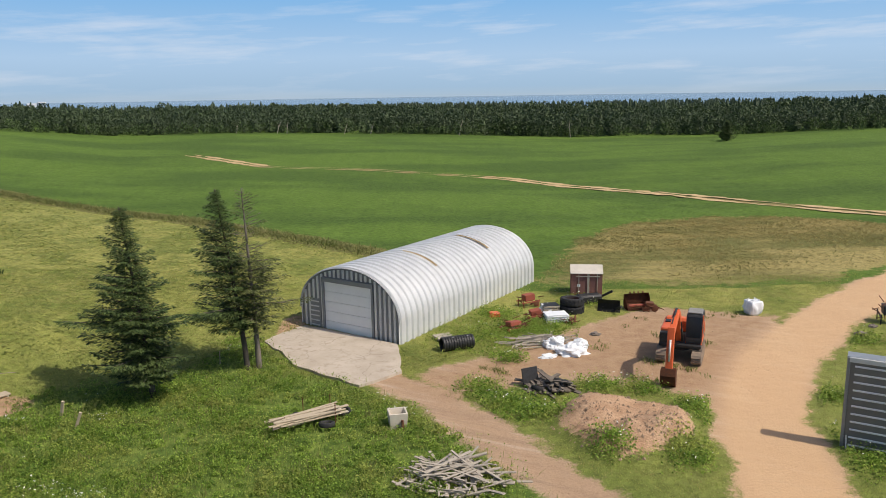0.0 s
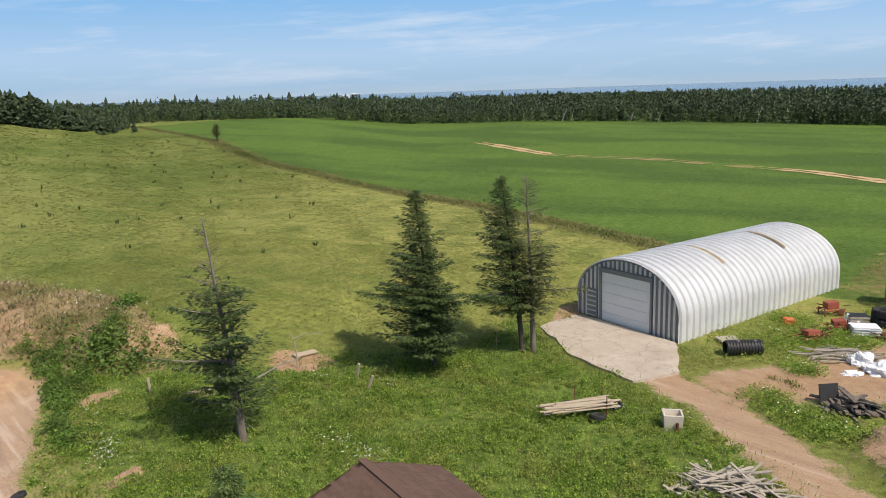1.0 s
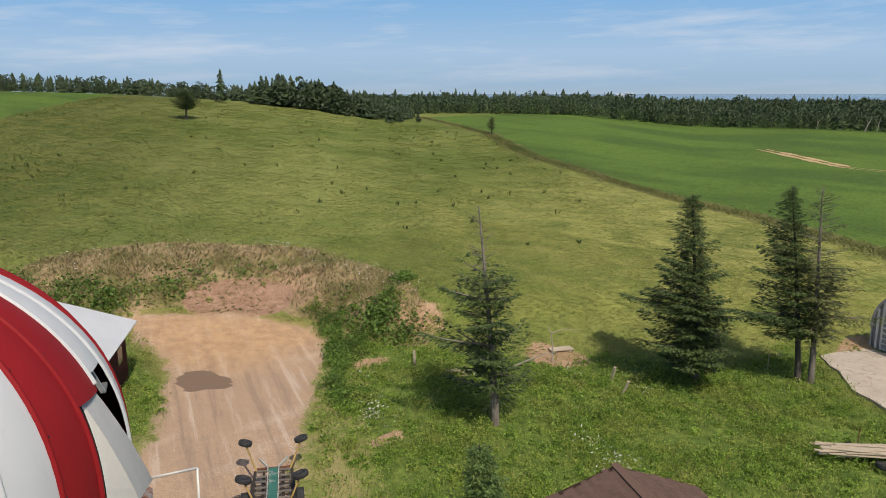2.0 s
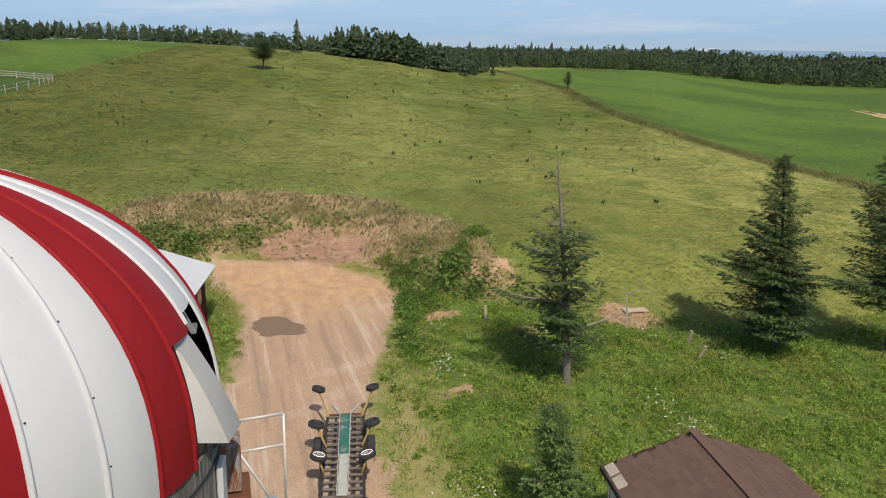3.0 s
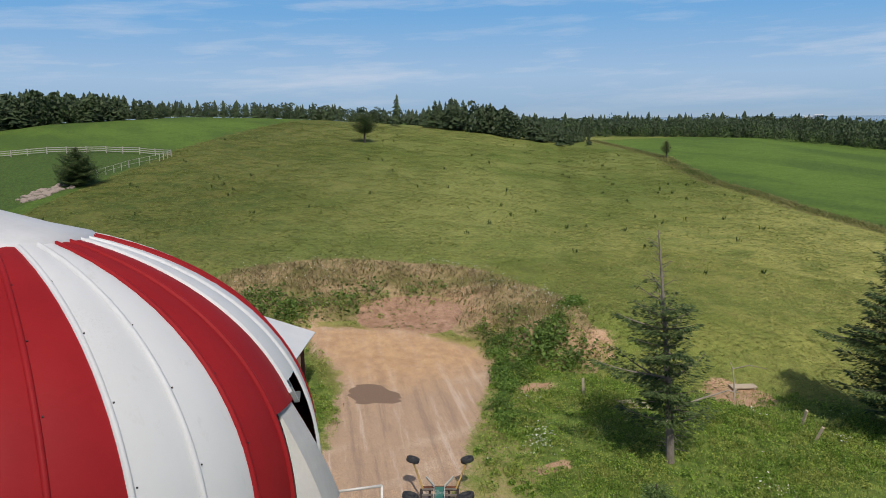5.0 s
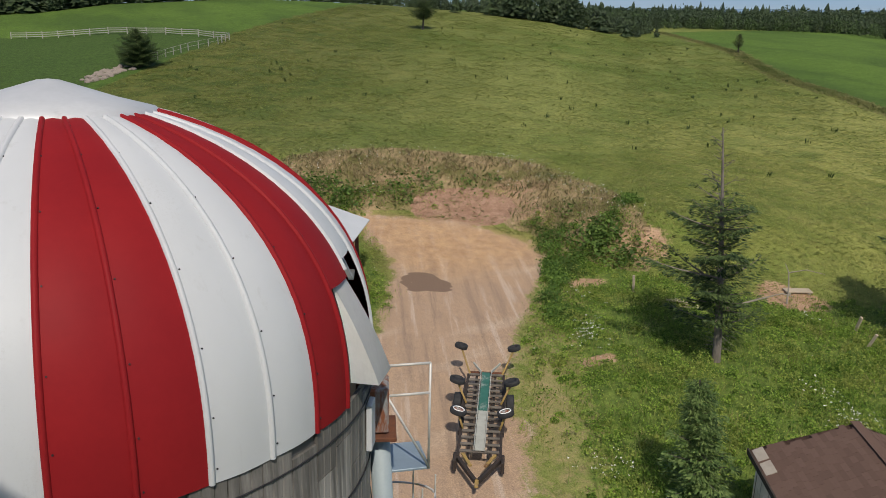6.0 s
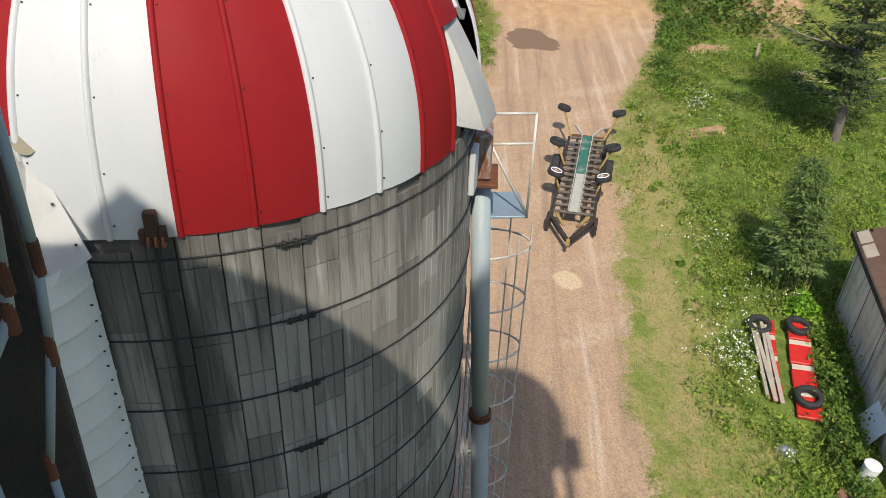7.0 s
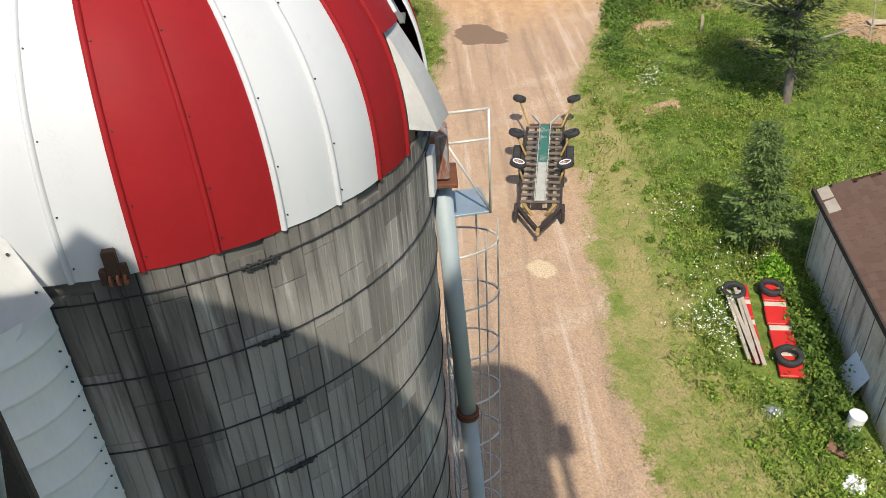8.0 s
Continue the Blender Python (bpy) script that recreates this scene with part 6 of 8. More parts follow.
crumple("plastic_sheet", 7.0, 41.3, (0.85, 0.7, 0.9), 1, "crumpled white plastic sheet in a heap", "plastic sheet")
crumple("plastic_sheet", 6.2, 42.5, (0.55, 0.6, 1.1), 2, "crumpled white plastic sheet in a heap", "plastic sheet")
crumple("plastic_sheet", 7.6, 42.3, (0.6, 0.5, 0.8), 3, "crumpled white plastic sheet in a heap", "plastic sheet")
crumple("plastic_sheet", 5.6, 40.7, (0.5, 0.3, 0.3), 4, "flat white plastic sheet at the heap's edge", "plastic sheet")
crumple("bulk_bag", 6.7, 49.6, (0.6, 0.5, 0.9), 5, "white woven bag slumped on crates", "bag")
crumple("flat_stone", 9.0, 44.6, (0.32, 0.28, 0.25), 8, "pale flat stone on the dirt", "stone", M_STONE)


def build_full_bag():
    b = thing("bulk_bag", at(20.05, 48.2, ground_z(20, 48.2), 0, 0, 15) @ Matrix.Scale(0.8, 4), "full white woven bulk bag tied at the top", "bag")
    bm = bmesh.new()
    bmesh.ops.create_cube(bm, size=1)
    bmesh.ops.subdivide_edges(bm, edges=bm.edges[:], cuts=7, use_grid_fill=True)
    for v in bm.verts:
        k = v.co.z
        bulge = 0.9 + 0.34 * (0.25 - k * k) * 4 * 0.5
        v.co.x *= 1.05 * bulge
        v.co.y *= 1.05 * bulge
        n = noise.noise(v.co * 3.1) * 0.16 + noise.noise(v.co * 8) * 0.07
        v.co *= 1 + n
        v.co.z = (v.co.z + 0.5) * 1.12
    part("sack", bm, M_TARP, b, smooth=True)
    for sx, sy in ((-1, -1), (1, -1), (1, 1), (-1, 1)):
        bm = bmesh.new()
        tube(bm, (sx * 0.42, sy * 0.42, 1.02), (sx * 0.25, sy * 0.3, 1.28), 0.035, sides=6)
        tube(bm, (sx * 0.25, sy * 0.3, 1.28), (sx * 0.5, sy * 0.1, 1.12), 0.035, sides=6)
        part("lifting_loop", bm, M_TARP, b)


build_full_bag()


def build_pallet_stack():
    p = thing("panel_stack", at(7.0, 47.3, 0, 0, 0, 8), "stack of white corrugated panels on timbers", "panels")
    for i in range(7):
        bm = bmesh.new()
        box(bm, (1.45, 1.0, 0.05), at(0.03 * math.sin(i * 4), 0.04 * math.cos(i * 3), 0.15 + i * 0.075, 0, 0, 2 * math.sin(i * 2)), 0.01)
        part("panel", bm, M_TARP, p)
    for x in (-0.5, 0.5):
        bm = bmesh.new()
        box(bm, (0.12, 1.1, 0.12), at(x, 0, 0.06), 0.01)
        part("bearer", bm, M_OLDWOOD, p)


build_pallet_stack()


def build_crate():
    c = thing("crate", at(6.9, 49.6, 0.0, 0, 0, 10), "grey slatted crate under a white bag", "crate")
    for z in (0.1, 0.3, 0.5):
        for s in (-1, 1):
            bm = bmesh.new()
            box(bm, (1.1, 0.03, 0.13), at(0, s * 0.45, z), 0.005)
            part("board", bm, M_OLDWOOD, c)
            bm = bmesh.new()
            box(bm, (0.03, 0.9, 0.13), at(s * 0.55, 0, z), 0.005)
            part("board", bm, M_OLDWOOD, c)
    bm = bmesh.new()
    box(bm, (1.1, 0.9, 0.04), at(0, 0, 0.57), 0.005)
    part("lid", bm, M_IRON, c)


build_crate()
loose_tyre(8.4, 49.6, 0.26, 0.80, 0.50, "large black tractor tyre with orange rim", 2, 1, 0, lugs=18, group="stack of tractor tyres")
loose_tyre(8.42, 49.62, 0.78, 0.78, 0.50, "large black tractor tyre with orange rim", -2, 2, 30, rim=True, lugs=18, group="stack of tractor tyres")


def build_caravan_shed():
    s = thing("tool_shed", at(10.15, 54.1, ground_z(10.1, 54.1), 0, 0, -8), "small faded red wooden shed with pale metal roof", "shed")
    W, D, H = 2.15, 2.0, 1.75
    for nm, sz, mm in (("wall", (W, 0.08, H), at(0, -D / 2, H / 2)), ("wall", (W, 0.08, H), at(0, D / 2, H / 2)), ("wall", (0.08, D, H), at(-W / 2, 0, H / 2)), ("wall", (0.08, D, H), at(W / 2, 0, H / 2))):
        bm = bmesh.new()
        box(bm, sz, mm, 0.004)
        part(nm, bm, M_FADED, s, "faded brick-red board wall")
    for i, sg in enumerate((-1, 1)):
        bm = bmesh.new()
        box(bm, (W + 0.16, 1.22, 0.05), at(0, sg * 0.55, H + 0.20, -sg * 21), 0.008)
        part("roof_sheet", bm, M_ROOFPALE, s, "pale metal roof sheet")
    for sx in (-1, 1):
        bm = bmesh.new()
        bm.faces.new([bm.verts.new(p) for p in ((sx * W / 2, -D / 2, H), (sx * W / 2, D / 2, H), (sx * W / 2, 0, H + 0.40))])
        bmesh.ops.solidify(bm, geom=bm.faces[:], thickness=0.05)
        part("gable", bm, M_FADED, s)
    for x, w in ((0.12, 0.16), (-0.55, 0.05), (0.75, 0.05)):
        bm = bmesh.new()
        box(bm, (w, 0.05, H - 0.2), at(x, -D / 2 - 0.06, H / 2 + 0.1), 0.004)
        part("trim_board", bm, M_OLDWOOD, s, "pale grey trim board")
    bm = bmesh.new()
    box(bm, (1.7, 0.05, 0.06), at(0.1, -D / 2 - 0.09, H - 0.22), 0.004)
    part("rail", bm, M_OLDWOOD, s)
    bm = bmesh.new()
    box(bm, (0.22, 0.04, 0.18), at(-0.55, -D / 2 - 0.06, 0.85), 0.01)
    part("sign_plate", bm, M_TARP, s, "small white plate")


M_FADED = worn("faded_red_board", (0.26, 0.12, 0.10), (0.20, 0.095, 0.08), 3, 0.9, stain=(0.32, 0.22, 0.2), bump=0.4)
M_ROOFPALE = worn("pale_roof_sheet", (0.62, 0.57, 0.50), (0.52, 0.48, 0.42), 2, 0.6)
build_caravan_shed()


def implement(name, x, y, rz, label, mat, seed, size=(1.2, 0.6, 0.5), bars=9):
    """A small disused farm implement: a frame of bars, a box and discs."""
    rs = random.Random(seed)
    t = thing(name, at(x, y, ground_z(x, y), 0, 0, rz), label, "farm implement")
    a, b, h = size
    bm = bmesh.new()
    box(bm, (a * 0.55, b * 0.7, h * 0.5), at(0, 0, h * 0.72, rs.uniform(-8, 8), rs.uniform(-8, 8)), 0.03)
    part("housing", bm, mat, t)
    for s in (-1, 1):
        bm = bmesh.new()
        bar(bm, (-a / 2, s * b / 2, h * 0.4), (a / 2, s * b / 2, h * 0.45), 0.07, 0.07)
        part("frame_bar", bm, mat, t)
        for x2 in (-a * 0.4, a * 0.4):
            bm = bmesh.new()
            bar(bm, (x2, s * b / 2, 0.0), (x2 + rs.uniform(-0.1, 0.1), s * b / 2, h * 0.55), 0.06, 0.06)
            part("leg", bm, mat, t)
    for i in range(bars):
        bm = bmesh.new()
        p = Vector((rs.uniform(-a, a) / 1.6, rs.uniform(-b, b) / 1.4, rs.uniform(0.05, h)))
        q = p + Vector((rs.uniform(-0.6, 0.6), rs.uniform(-0.4, 0.4), rs.uniform(-0.3, 0.3)))
        q.z = max(0.03, q.z)
        tube(bm, p, q, 0.028, sides=6)
        part("rod", bm, M_RUST, t)
    bm = bmesh.new()
    lathe(bm, [(0.01, 0.05), (0.18, 0.03), (0.24, 0.0)], at(a * 0.3, -b * 0.5, 0.26, 90, 0, 0), 18)
    part("disc", bm, M_RUST, t)
    return t


M_REDRUST = worn("faded_red_paint", (0.36, 0.085, 0.05), (0.24, 0.07, 0.045), 3, 0.75, stain=(0.14, 0.07, 0.05), stain_at=0.56, bump=0.3)
implement("plough_frame", 5.6, 51.0, 25, "red-orange disused implement beside the garage", M_REDRUST, 41, (1.4, 0.8, 0.9))
implement("mower_frame", 5.7, 47.9, 15, "faded red implement with rusty rods in grass", M_REDRUST, 42, (1.3, 0.7, 0.7))
implement("harrow", 4.1, 45.7, 35, "rusty red harrow parts lying in the grass", M_REDRUST, 43, (1.6, 0.8, 0.6), 14)
implement("plough_frame", 13.6, 49.5, -10, "rust-brown implement with bent tines", M_RUST, 44, (1.0, 0.8, 0.6), 14)
implement("plough_frame", 7.9, 47.0, 60, "small rusty implement beside white panels", M_RUST, 45, (0.7, 0.4, 0.35), 5)


def build_loader_bucket():
    b = thing("loader_bucket", at(12.9, 49.9, ground_z(12.9, 49.9), 0, 0, 8), "rusty loader bucket with teeth on the dirt", "bucket")
    bm = bmesh.new()
    prof = [(-0.45, 0.05), (0.25, 0.02), (0.42, 0.3), (0.40, 0.95), (0.2, 1.05)]
    pr = [[bm.verts.new((s * 0.85, y, z)) for s in (-1, 1)] for y, z in prof]
    for p, q in zip(pr, pr[1:]):
        bm.faces.new((p[0], p[1], q[1], q[0]))
    for s in (-1, 1):
        bm.faces.new([bm.verts.new((s * 0.85, y, z)) for y, z in prof])
    bmesh.ops.solidify(bm, geom=bm.faces[:], thickness=0.04)
    part("shell", bm, M_RUST, b)
    for i in range(4):
        bm = bmesh.new()
        box(bm, (0.08, 0.16, 0.12), at(-0.45 + i * 0.3, 0.3, 1.08), 0.01)
        part("hook", bm, M_RUST, b)
    bm = bmesh.new()
    tube(bm, (-0.7, -0.2, 0.3), (0.6, -0.25, 0.33), 0.10, sides=10)
    part("cross_tube", bm, M_REDRUST, b)


build_loader_bucket()


def build_black_scrap():
    b = thing("dozer_blade", at(10.8, 49.3, 0.05, 0, 0, -20), "black curved steel blade and bucket scrap", "scrap metal")
    bm = bmesh.new()
    prof = [(0.0, 0.0), (0.16, 0.2), (0.18, 0.55), (0.06, 0.85)]
    pr = [[bm.verts.new((s * 0.75, y, z)) for s in (-1, 1)] for y, z in prof]
    for p, q in zip(pr, pr[1:]):
        bm.faces.new((p[0], p[1], q[1], q[0]))
    bmesh.ops.solidify(bm, geom=bm.faces[:], thickness=0.05)
    part("blade", bm, M_IRON, b)
    bm = bmesh.new()
    bar(bm, (-0.4, 0.1, 0.2), (-0.7, 1.2, 0.5), 0.12, 0.2)
    part("arm", bm, M_IRON, b)
    bm = bmesh.new()
    bar(bm, (0.4, 0.1, 0.2), (0.9, -0.5, 0.6), 0.12, 0.14)
    part("arm", bm, M_IRON, b)
    c = thing("steel_bucket", at(9.9, 51.6, 0.05, 0, 0, 15), "black steel bucket before the red shed", "bucket")
    bm = bmesh.new()
    box(bm, (1.8, 0.8, 0.6), at(0, 0, 0.35), 0.12)
    part("shell", bm, M_IRON, c)
    bm = bmesh.new()
    bar(bm, (0.9, 0, 0.4), (1.5, -0.6, 0.9), 0.1, 0.16)
    part("arm", bm, M_IRON, c)


build_black_scrap()
tilted_sheet("plastic_bin", 3.1, 48.5, 0.22, (0.7, 0.5, 0.42), (0, 8, 20), M_ORANGE, "bright orange plastic bin in the grass", "bin", "tub")
tilted_sheet("wooden_pallet", -0.2, 44.2, 0.14, (1.2, 1.0, 0.12), (4, 2, 30), M_OLDWOOD, "grey wooden pallet half hidden in grass", "pallet", "deck")


# ---- dark metal building by the road ----
def build_dark_barn():
    b = thing("metal_wall", at(16.28, 29.35, 0, 0, 0, -31), "freestanding dark grey metal wall with white horizontal ribs", "wall panel")
    H, L = 3.85, 9.0
    bm = bmesh.new()
    box(bm, (L, 0.12, H), at(L / 2, -0.0, H / 2))
    w = part("wall", bm, M_DKROOF, b, "dark grey metal wall")
    for i in range(11):
        bm = bmesh.new()
        box(bm, (L - 0.2, 0.05, 0.075), at(L / 2 + 0.1, -0.085, 0.12 + i * (H - 0.35) / 10.3), 0.012)
        part("rib", bm, M_TARP, w, "white horizontal rib")
    bm = bmesh.new()
    box(bm, (0.12, 0.34, H), at(0.06, 0.23, H / 2))
    part("wall", bm, M_DKROOF, b)
    bm = bmesh.new()
    box(bm, (0.12, 0.16, H), at(-0.03, -0.05, H / 2), 0.01)
    part("corner_trim", bm, M_GREY, b)
    bm = bmesh.new()
    box(bm, (L + 0.1, 0.55, 0.06), at(L / 2 - 0.05, 0.2, H + 0.05, 4, 0, 0))
    part("coping", bm, M_GALV, b)
    bm = bmesh.new()
    box(bm, (L, 0.10, 0.20), at(L / 2, -0.10, H - 0.06), 0.01)
    part("eave_trim", bm, M_WHITE, b, "white eave trim")
    bm = bmesh.new()
    tube(bm, (0.15, -0.25, 0.0), (0.12, -0.15, 0.55), 0.025, sides=8)
    part("drain_pipe", bm, M_WHITE, b, "short white pipe")


build_dark_barn()


def build_road_machine():
    implement("hay_rake", 27.4, 45.6, 70, "dark disused machine in tall grass by the road", M_IRON, 51, (1.6, 1.0, 1.2), 12)
    crumple("boulder", 24.7, 43.5, (0.45, 0.35, 0.35), 9, "pale boulder at the road edge", "boulder", M_STONE)
    crumple("boulder", 26.1, 44.9, (0.3, 0.25, 0.25), 10, "pale boulder at the road edge", "boulder", M_STONE)


build_road_machine()


# ---- red boards and tyres by the brown shed ----
DECKS = (((-11.87, 15.57), (-8.96, 13.08)), ((-12.3, 14.9), (-9.75, 12.8)))


def deck_dist(x, y):
    """How far a place lies from the decks in the weeds."""
    return np.minimum(seg_dist(x, y, list(DECKS[0])), seg_dist(x, y, list(DECKS[1])))


def build_red_panels():
    for i, ((x0, y0), (x1, y1)) in enumerate(DECKS):
        L = math.hypot(x1 - x0, y1 - y0)
        p = thing("plastic_deck", at((x0 + x1) / 2, (y0 + y1) / 2, 0.13, 2, 1, math.degrees(math.atan2(y1 - y0, x1 - x0))), "bright red plastic deck lying in weeds", "plastic deck")
        wide = 0.58 if i == 0 else 0.30
        for k in range(4):
            bm = bmesh.new()
            box(bm, (L / 4 - 0.24, wide, 0.09), at(-L / 2 + (k + 0.5) * L / 4, 0.02 * math.sin(k * 5), 0.012 * math.sin(k * 3), 2 * math.sin(k * 7), 0, 1.5 * math.sin(k * 4)), 0.02)
            part("panel", bm, M_BRIGHTRED, p)
            if k < 3:
                bm = bmesh.new()
                box(bm, (0.19, wide - 0.02, 0.05), at(-L / 2 + (k + 1) * L / 4, 0, -0.015, 0, 0, 3 * math.sin(k * 9)), 0.01)
                part("cross_board", bm, M_TROUGH, p, "grey board between panels")
    t = thing("plank_bundle", at(-10.95, 13.55, 0.24, 0, 2, -34), "weathered pale planks lying on red panels", "planks")
    for i in range(4):
        bm = bmesh.new()
        box(bm, (2.5 + 0.4 * math.sin(i * 7), 0.085 + 0.02 * (i % 2), 0.035), at(0.14 * math.sin(i * 3), -0.17 + i * 0.11, 0.02 * (i % 2), 0, 0, 2.5 * math.sin(i * 2)), 0.004)
        part("plank", bm, M_OLDWOOD, t)
    crumple("boulder", -10.75, 14.72, (0.20, 0.15, 0.2), 12, "small tan stone on red panels", "stone", M_STONE)


build_red_panels()
loose_tyre(-9.5, 13.53, 0.27, 0.34, 0.18, "black car tyre with white sidewall on red panels", 4, 3, 0, group="tyres on the red panels")
loose_tyre(-11.6, 15.3, 0.27, 0.34, 0.18, "black car tyre on red panels", -4, 5, 0, group="tyres on the red panels")
loose_tyre(-12.05, 14.32, 0.30, 0.33, 0.18, "black car tyre on pale planks", 6, 5, 0, group="tyres on the red panels")


def build_bucket():
    b = thing("plastic_bucket", at(-7.28, 13.0, 0.05, -4, 3, 0) @ Matrix.Scale(0.82, 4), "white plastic drum standing in the weeds", "drum")
    bm = bmesh.new()
    lathe(bm, [(0.01, 0.0), (0.20, 0.0), (0.225, 0.5), (0.235, 0.52), (0.235, 0.56), (0.20, 0.57), (0.01, 0.57)], sides=28)
    part("shell", bm, M_TARP, b, smooth=False)


build_bucket()
tilted_sheet("glass_panel", -8.2, 14.2, 0.40, (0.95, 0.03, 0.85), (-24, 0, -38), M_DOORP, "pale framed panel leaning on the shed wall", "panel", "pane")
crumple("metal_scrap", -8.54, 11.96, (0.26, 0.2, 0.22), 14, "crumpled grey metal scrap in weeds", "scrap metal", M_GALV)
crumple("plastic_scrap", -6.25, 11.7, (0.30, 0.22, 0.3), 15, "crumpled white plastic scrap in weeds", "plastic", M_TARP)
tilted_sheet("brick_slab", -7.03, 12.2, 0.12, (0.45, 0.3, 0.08), (4, 3, 20), M_FADED, "flat red-brown brick slab in weeds", "slab", "slab_piece")


def build_bench():
    b = thing("wooden_pallet", at(-22.6, 35.6, 0.05, 0, 0, 55), "pale new planks lying on bare soil", "planks")
    for i in range(3):
        bm = bmesh.new()
        box(bm, (1.35, 0.19, 0.07), at(0, -0.2 + i * 0.2, 0.12), 0.01)
        part("plank", bm, M_PALEWOOD, b)
    for x in (-0.5, 0.5):
        bm = bmesh.new()
        box(bm, (0.1, 0.6, 0.09), at(x, 0, 0.04), 0.01)
        part("bearer", bm, M_OLDWOOD, b)
    d = thing("dead_limb", at(-22.0, 33.8, 0.0), "bare dead branch standing on the soil patch", "branch")
    bm = bmesh.new()
    limb(bm, [Vector((0, 0, 0)), Vector((-0.05, 0.05, 0.8)), Vector((-0.2, 0.1, 1.6)), Vector((-0.5, 0.2, 1.95))], 0.05, 0.015, 6)
    limb(bm, [Vector((-0.2, 0.1, 1.6)), Vector((0.5, 0.4, 1.9)), Vector((1.3, 0.7, 1.85))], 0.035, 0.01, 5)
    part("stem", bm, M_OLDWOOD, d)
    f = thing("dead_limb", at(-20.9, 25.9, 2.0), "broken pale limb hanging from the spruce trunk", "branch")
    bm = bmesh.new()
    limb(bm, [Vector((0.9, 0, 0.1)), Vector((1.7, 0.7, 0.6)), Vector((2.6, 1.4, 1.1)), Vector((2.9, 1.7, 1.0))], 0.05, 0.015, 6)
    part("stem", bm, M_OLDWOOD, f)
    pile("board_heap", "few pale boards on the grass behind the spruce", "boards", -24.6, 29.2, 8, M_PALEWOOD, ((1.0, 1.6), (0.12, 0.2), (0.03, 0.05)), (0.5, 0.35), 0.25, 61, "board", 5, 30)


build_bench()


# ---- far pasture: fence, stones, lone trees ----
def build_rail_fence():
    line = [(-142, 10), (-134, 20.2), (-130.4, 25), (-126.9, 29.9), (-122.4, 33.6), (-117.1, 36.6)]
    fe = thing("rail_fence", at(0, 0, 0), "long weathered white rail fence across the pasture", "fence")
    pts = []
    for (x0, y0), (x1, y1) in zip(line, line[1:]):
        n = int(math.hypot(x1 - x0, y1 - y0) / 2.4)
        pts += [(x0 + (x1 - x0) * i / n, y0 + (y1 - y0) * i / n) for i in range(n)]
    pts.append(line[-1])
    for i, (x, y) in enumerate(pts):
        z = ground_z(x, y)
        bm = bmesh.new()
        box(bm, (0.12, 0.12, 1.25), at(x, y, z + 0.45), 0.01)
        part("post", bm, M_FENCE, fe)
        if i:
            X, Y = pts[i - 1]
            for h in (0.32, 0.62, 0.92):
                bm = bmesh.new()
                bar(bm, (X, Y, ground_z(X, Y) + h), (x, y, z + h + 0.07 * math.sin(i * 3 + h)), 0.05, 0.10)
                part("rail", bm, M_FENCE, fe)
    wf = thing("wire_fence", at(0, 0, 0), "thin post and wire fence down the pasture", "fence")
    l2 = [(-117.1, 36.6), (-114.5, 34.1), (-111.5, 29), (-108, 25.1), (-104, 21)]
    for (x0, y0), (x1, y1) in zip(l2, l2[1:]):
        for i in range(3):
            x, y = x0 + (x1 - x0) * i / 3, y0 + (y1 - y0) * i / 3
            bm = bmesh.new()
            box(bm, (0.11, 0.11, 1.2), at(x, y, ground_z(x, y) + 0.4), 0.01)
            part("post", bm, M_FENCE, wf)
        for h in (0.5, 1.0):
            bm = bmesh.new()
            tube(bm, (x0, y0, ground_z(x0, y0) + h), (x1, y1, ground_z(x1, y1) + h), 0.02, sides=4)
            part("wire", bm, M_FENCE, wf)


M_FENCE = worn("weathered_white_rail", (0.40, 0.385, 0.35), (0.30, 0.285, 0.26), 3, 0.9)
build_rail_fence()


def build_stone_row():
    rs = random.Random(71)
    for i in range(80):
        k = rs.random()
        x, y = -98.5 - 4.5 * k + rs.uniform(-1.6, 1.6), 13.8 + 5.5 * k + rs.uniform(-1.0, 1.0)
        s = rs.uniform(0.18, 0.5)
        st = thing("field_stone", at(x, y, ground_z(x, y), 0, 0, rs.uniform(0, 180)), "grey-brown field stone in a cleared heap", "stone", "stones cleared from the field")
        bm = bmesh.new()
        bmesh.ops.create_icosphere(bm, subdivisions=1, radius=s)
        for v in bm.verts:
            v.co *= 1 + rs.uniform(-0.25, 0.25)
            v.co.z *= 0.7
            v.co.x *= 1.3
        part("rock", bm, M_STONE, st)


build_stone_row()
spruce(-122.7, 73.5, 4.9, 4.6, "lone flat-topped windswept spruce on the pasture hill", 81, 0.34, dense=1.0, lean=(0.3, 0.2), gaps=0.2, trunk_r=0.2, droop=0.02, needle=1.1, flat=0.6)
spruce(-102.5, 20.6, 4.6, 4.0, "low broad spruce beside the stone heap", 82, 0.05, dense=1.8, lean=(-0.3, 0), gaps=0.2, droop=0.05)
spruce(70.2, 191.6, 5.0, 2.6, "lone dark spruce at the edge of the green field", 83, 0.05, dense=2.2, gaps=0.15, droop=0.1)
spruce(-97.7, 128.7, 3.6, 1.9, "small scrubby tree on the field boundary", 84, 0.30, dense=1.2, gaps=0.3, droop=-0.1, mat=M_NEEDLE2)


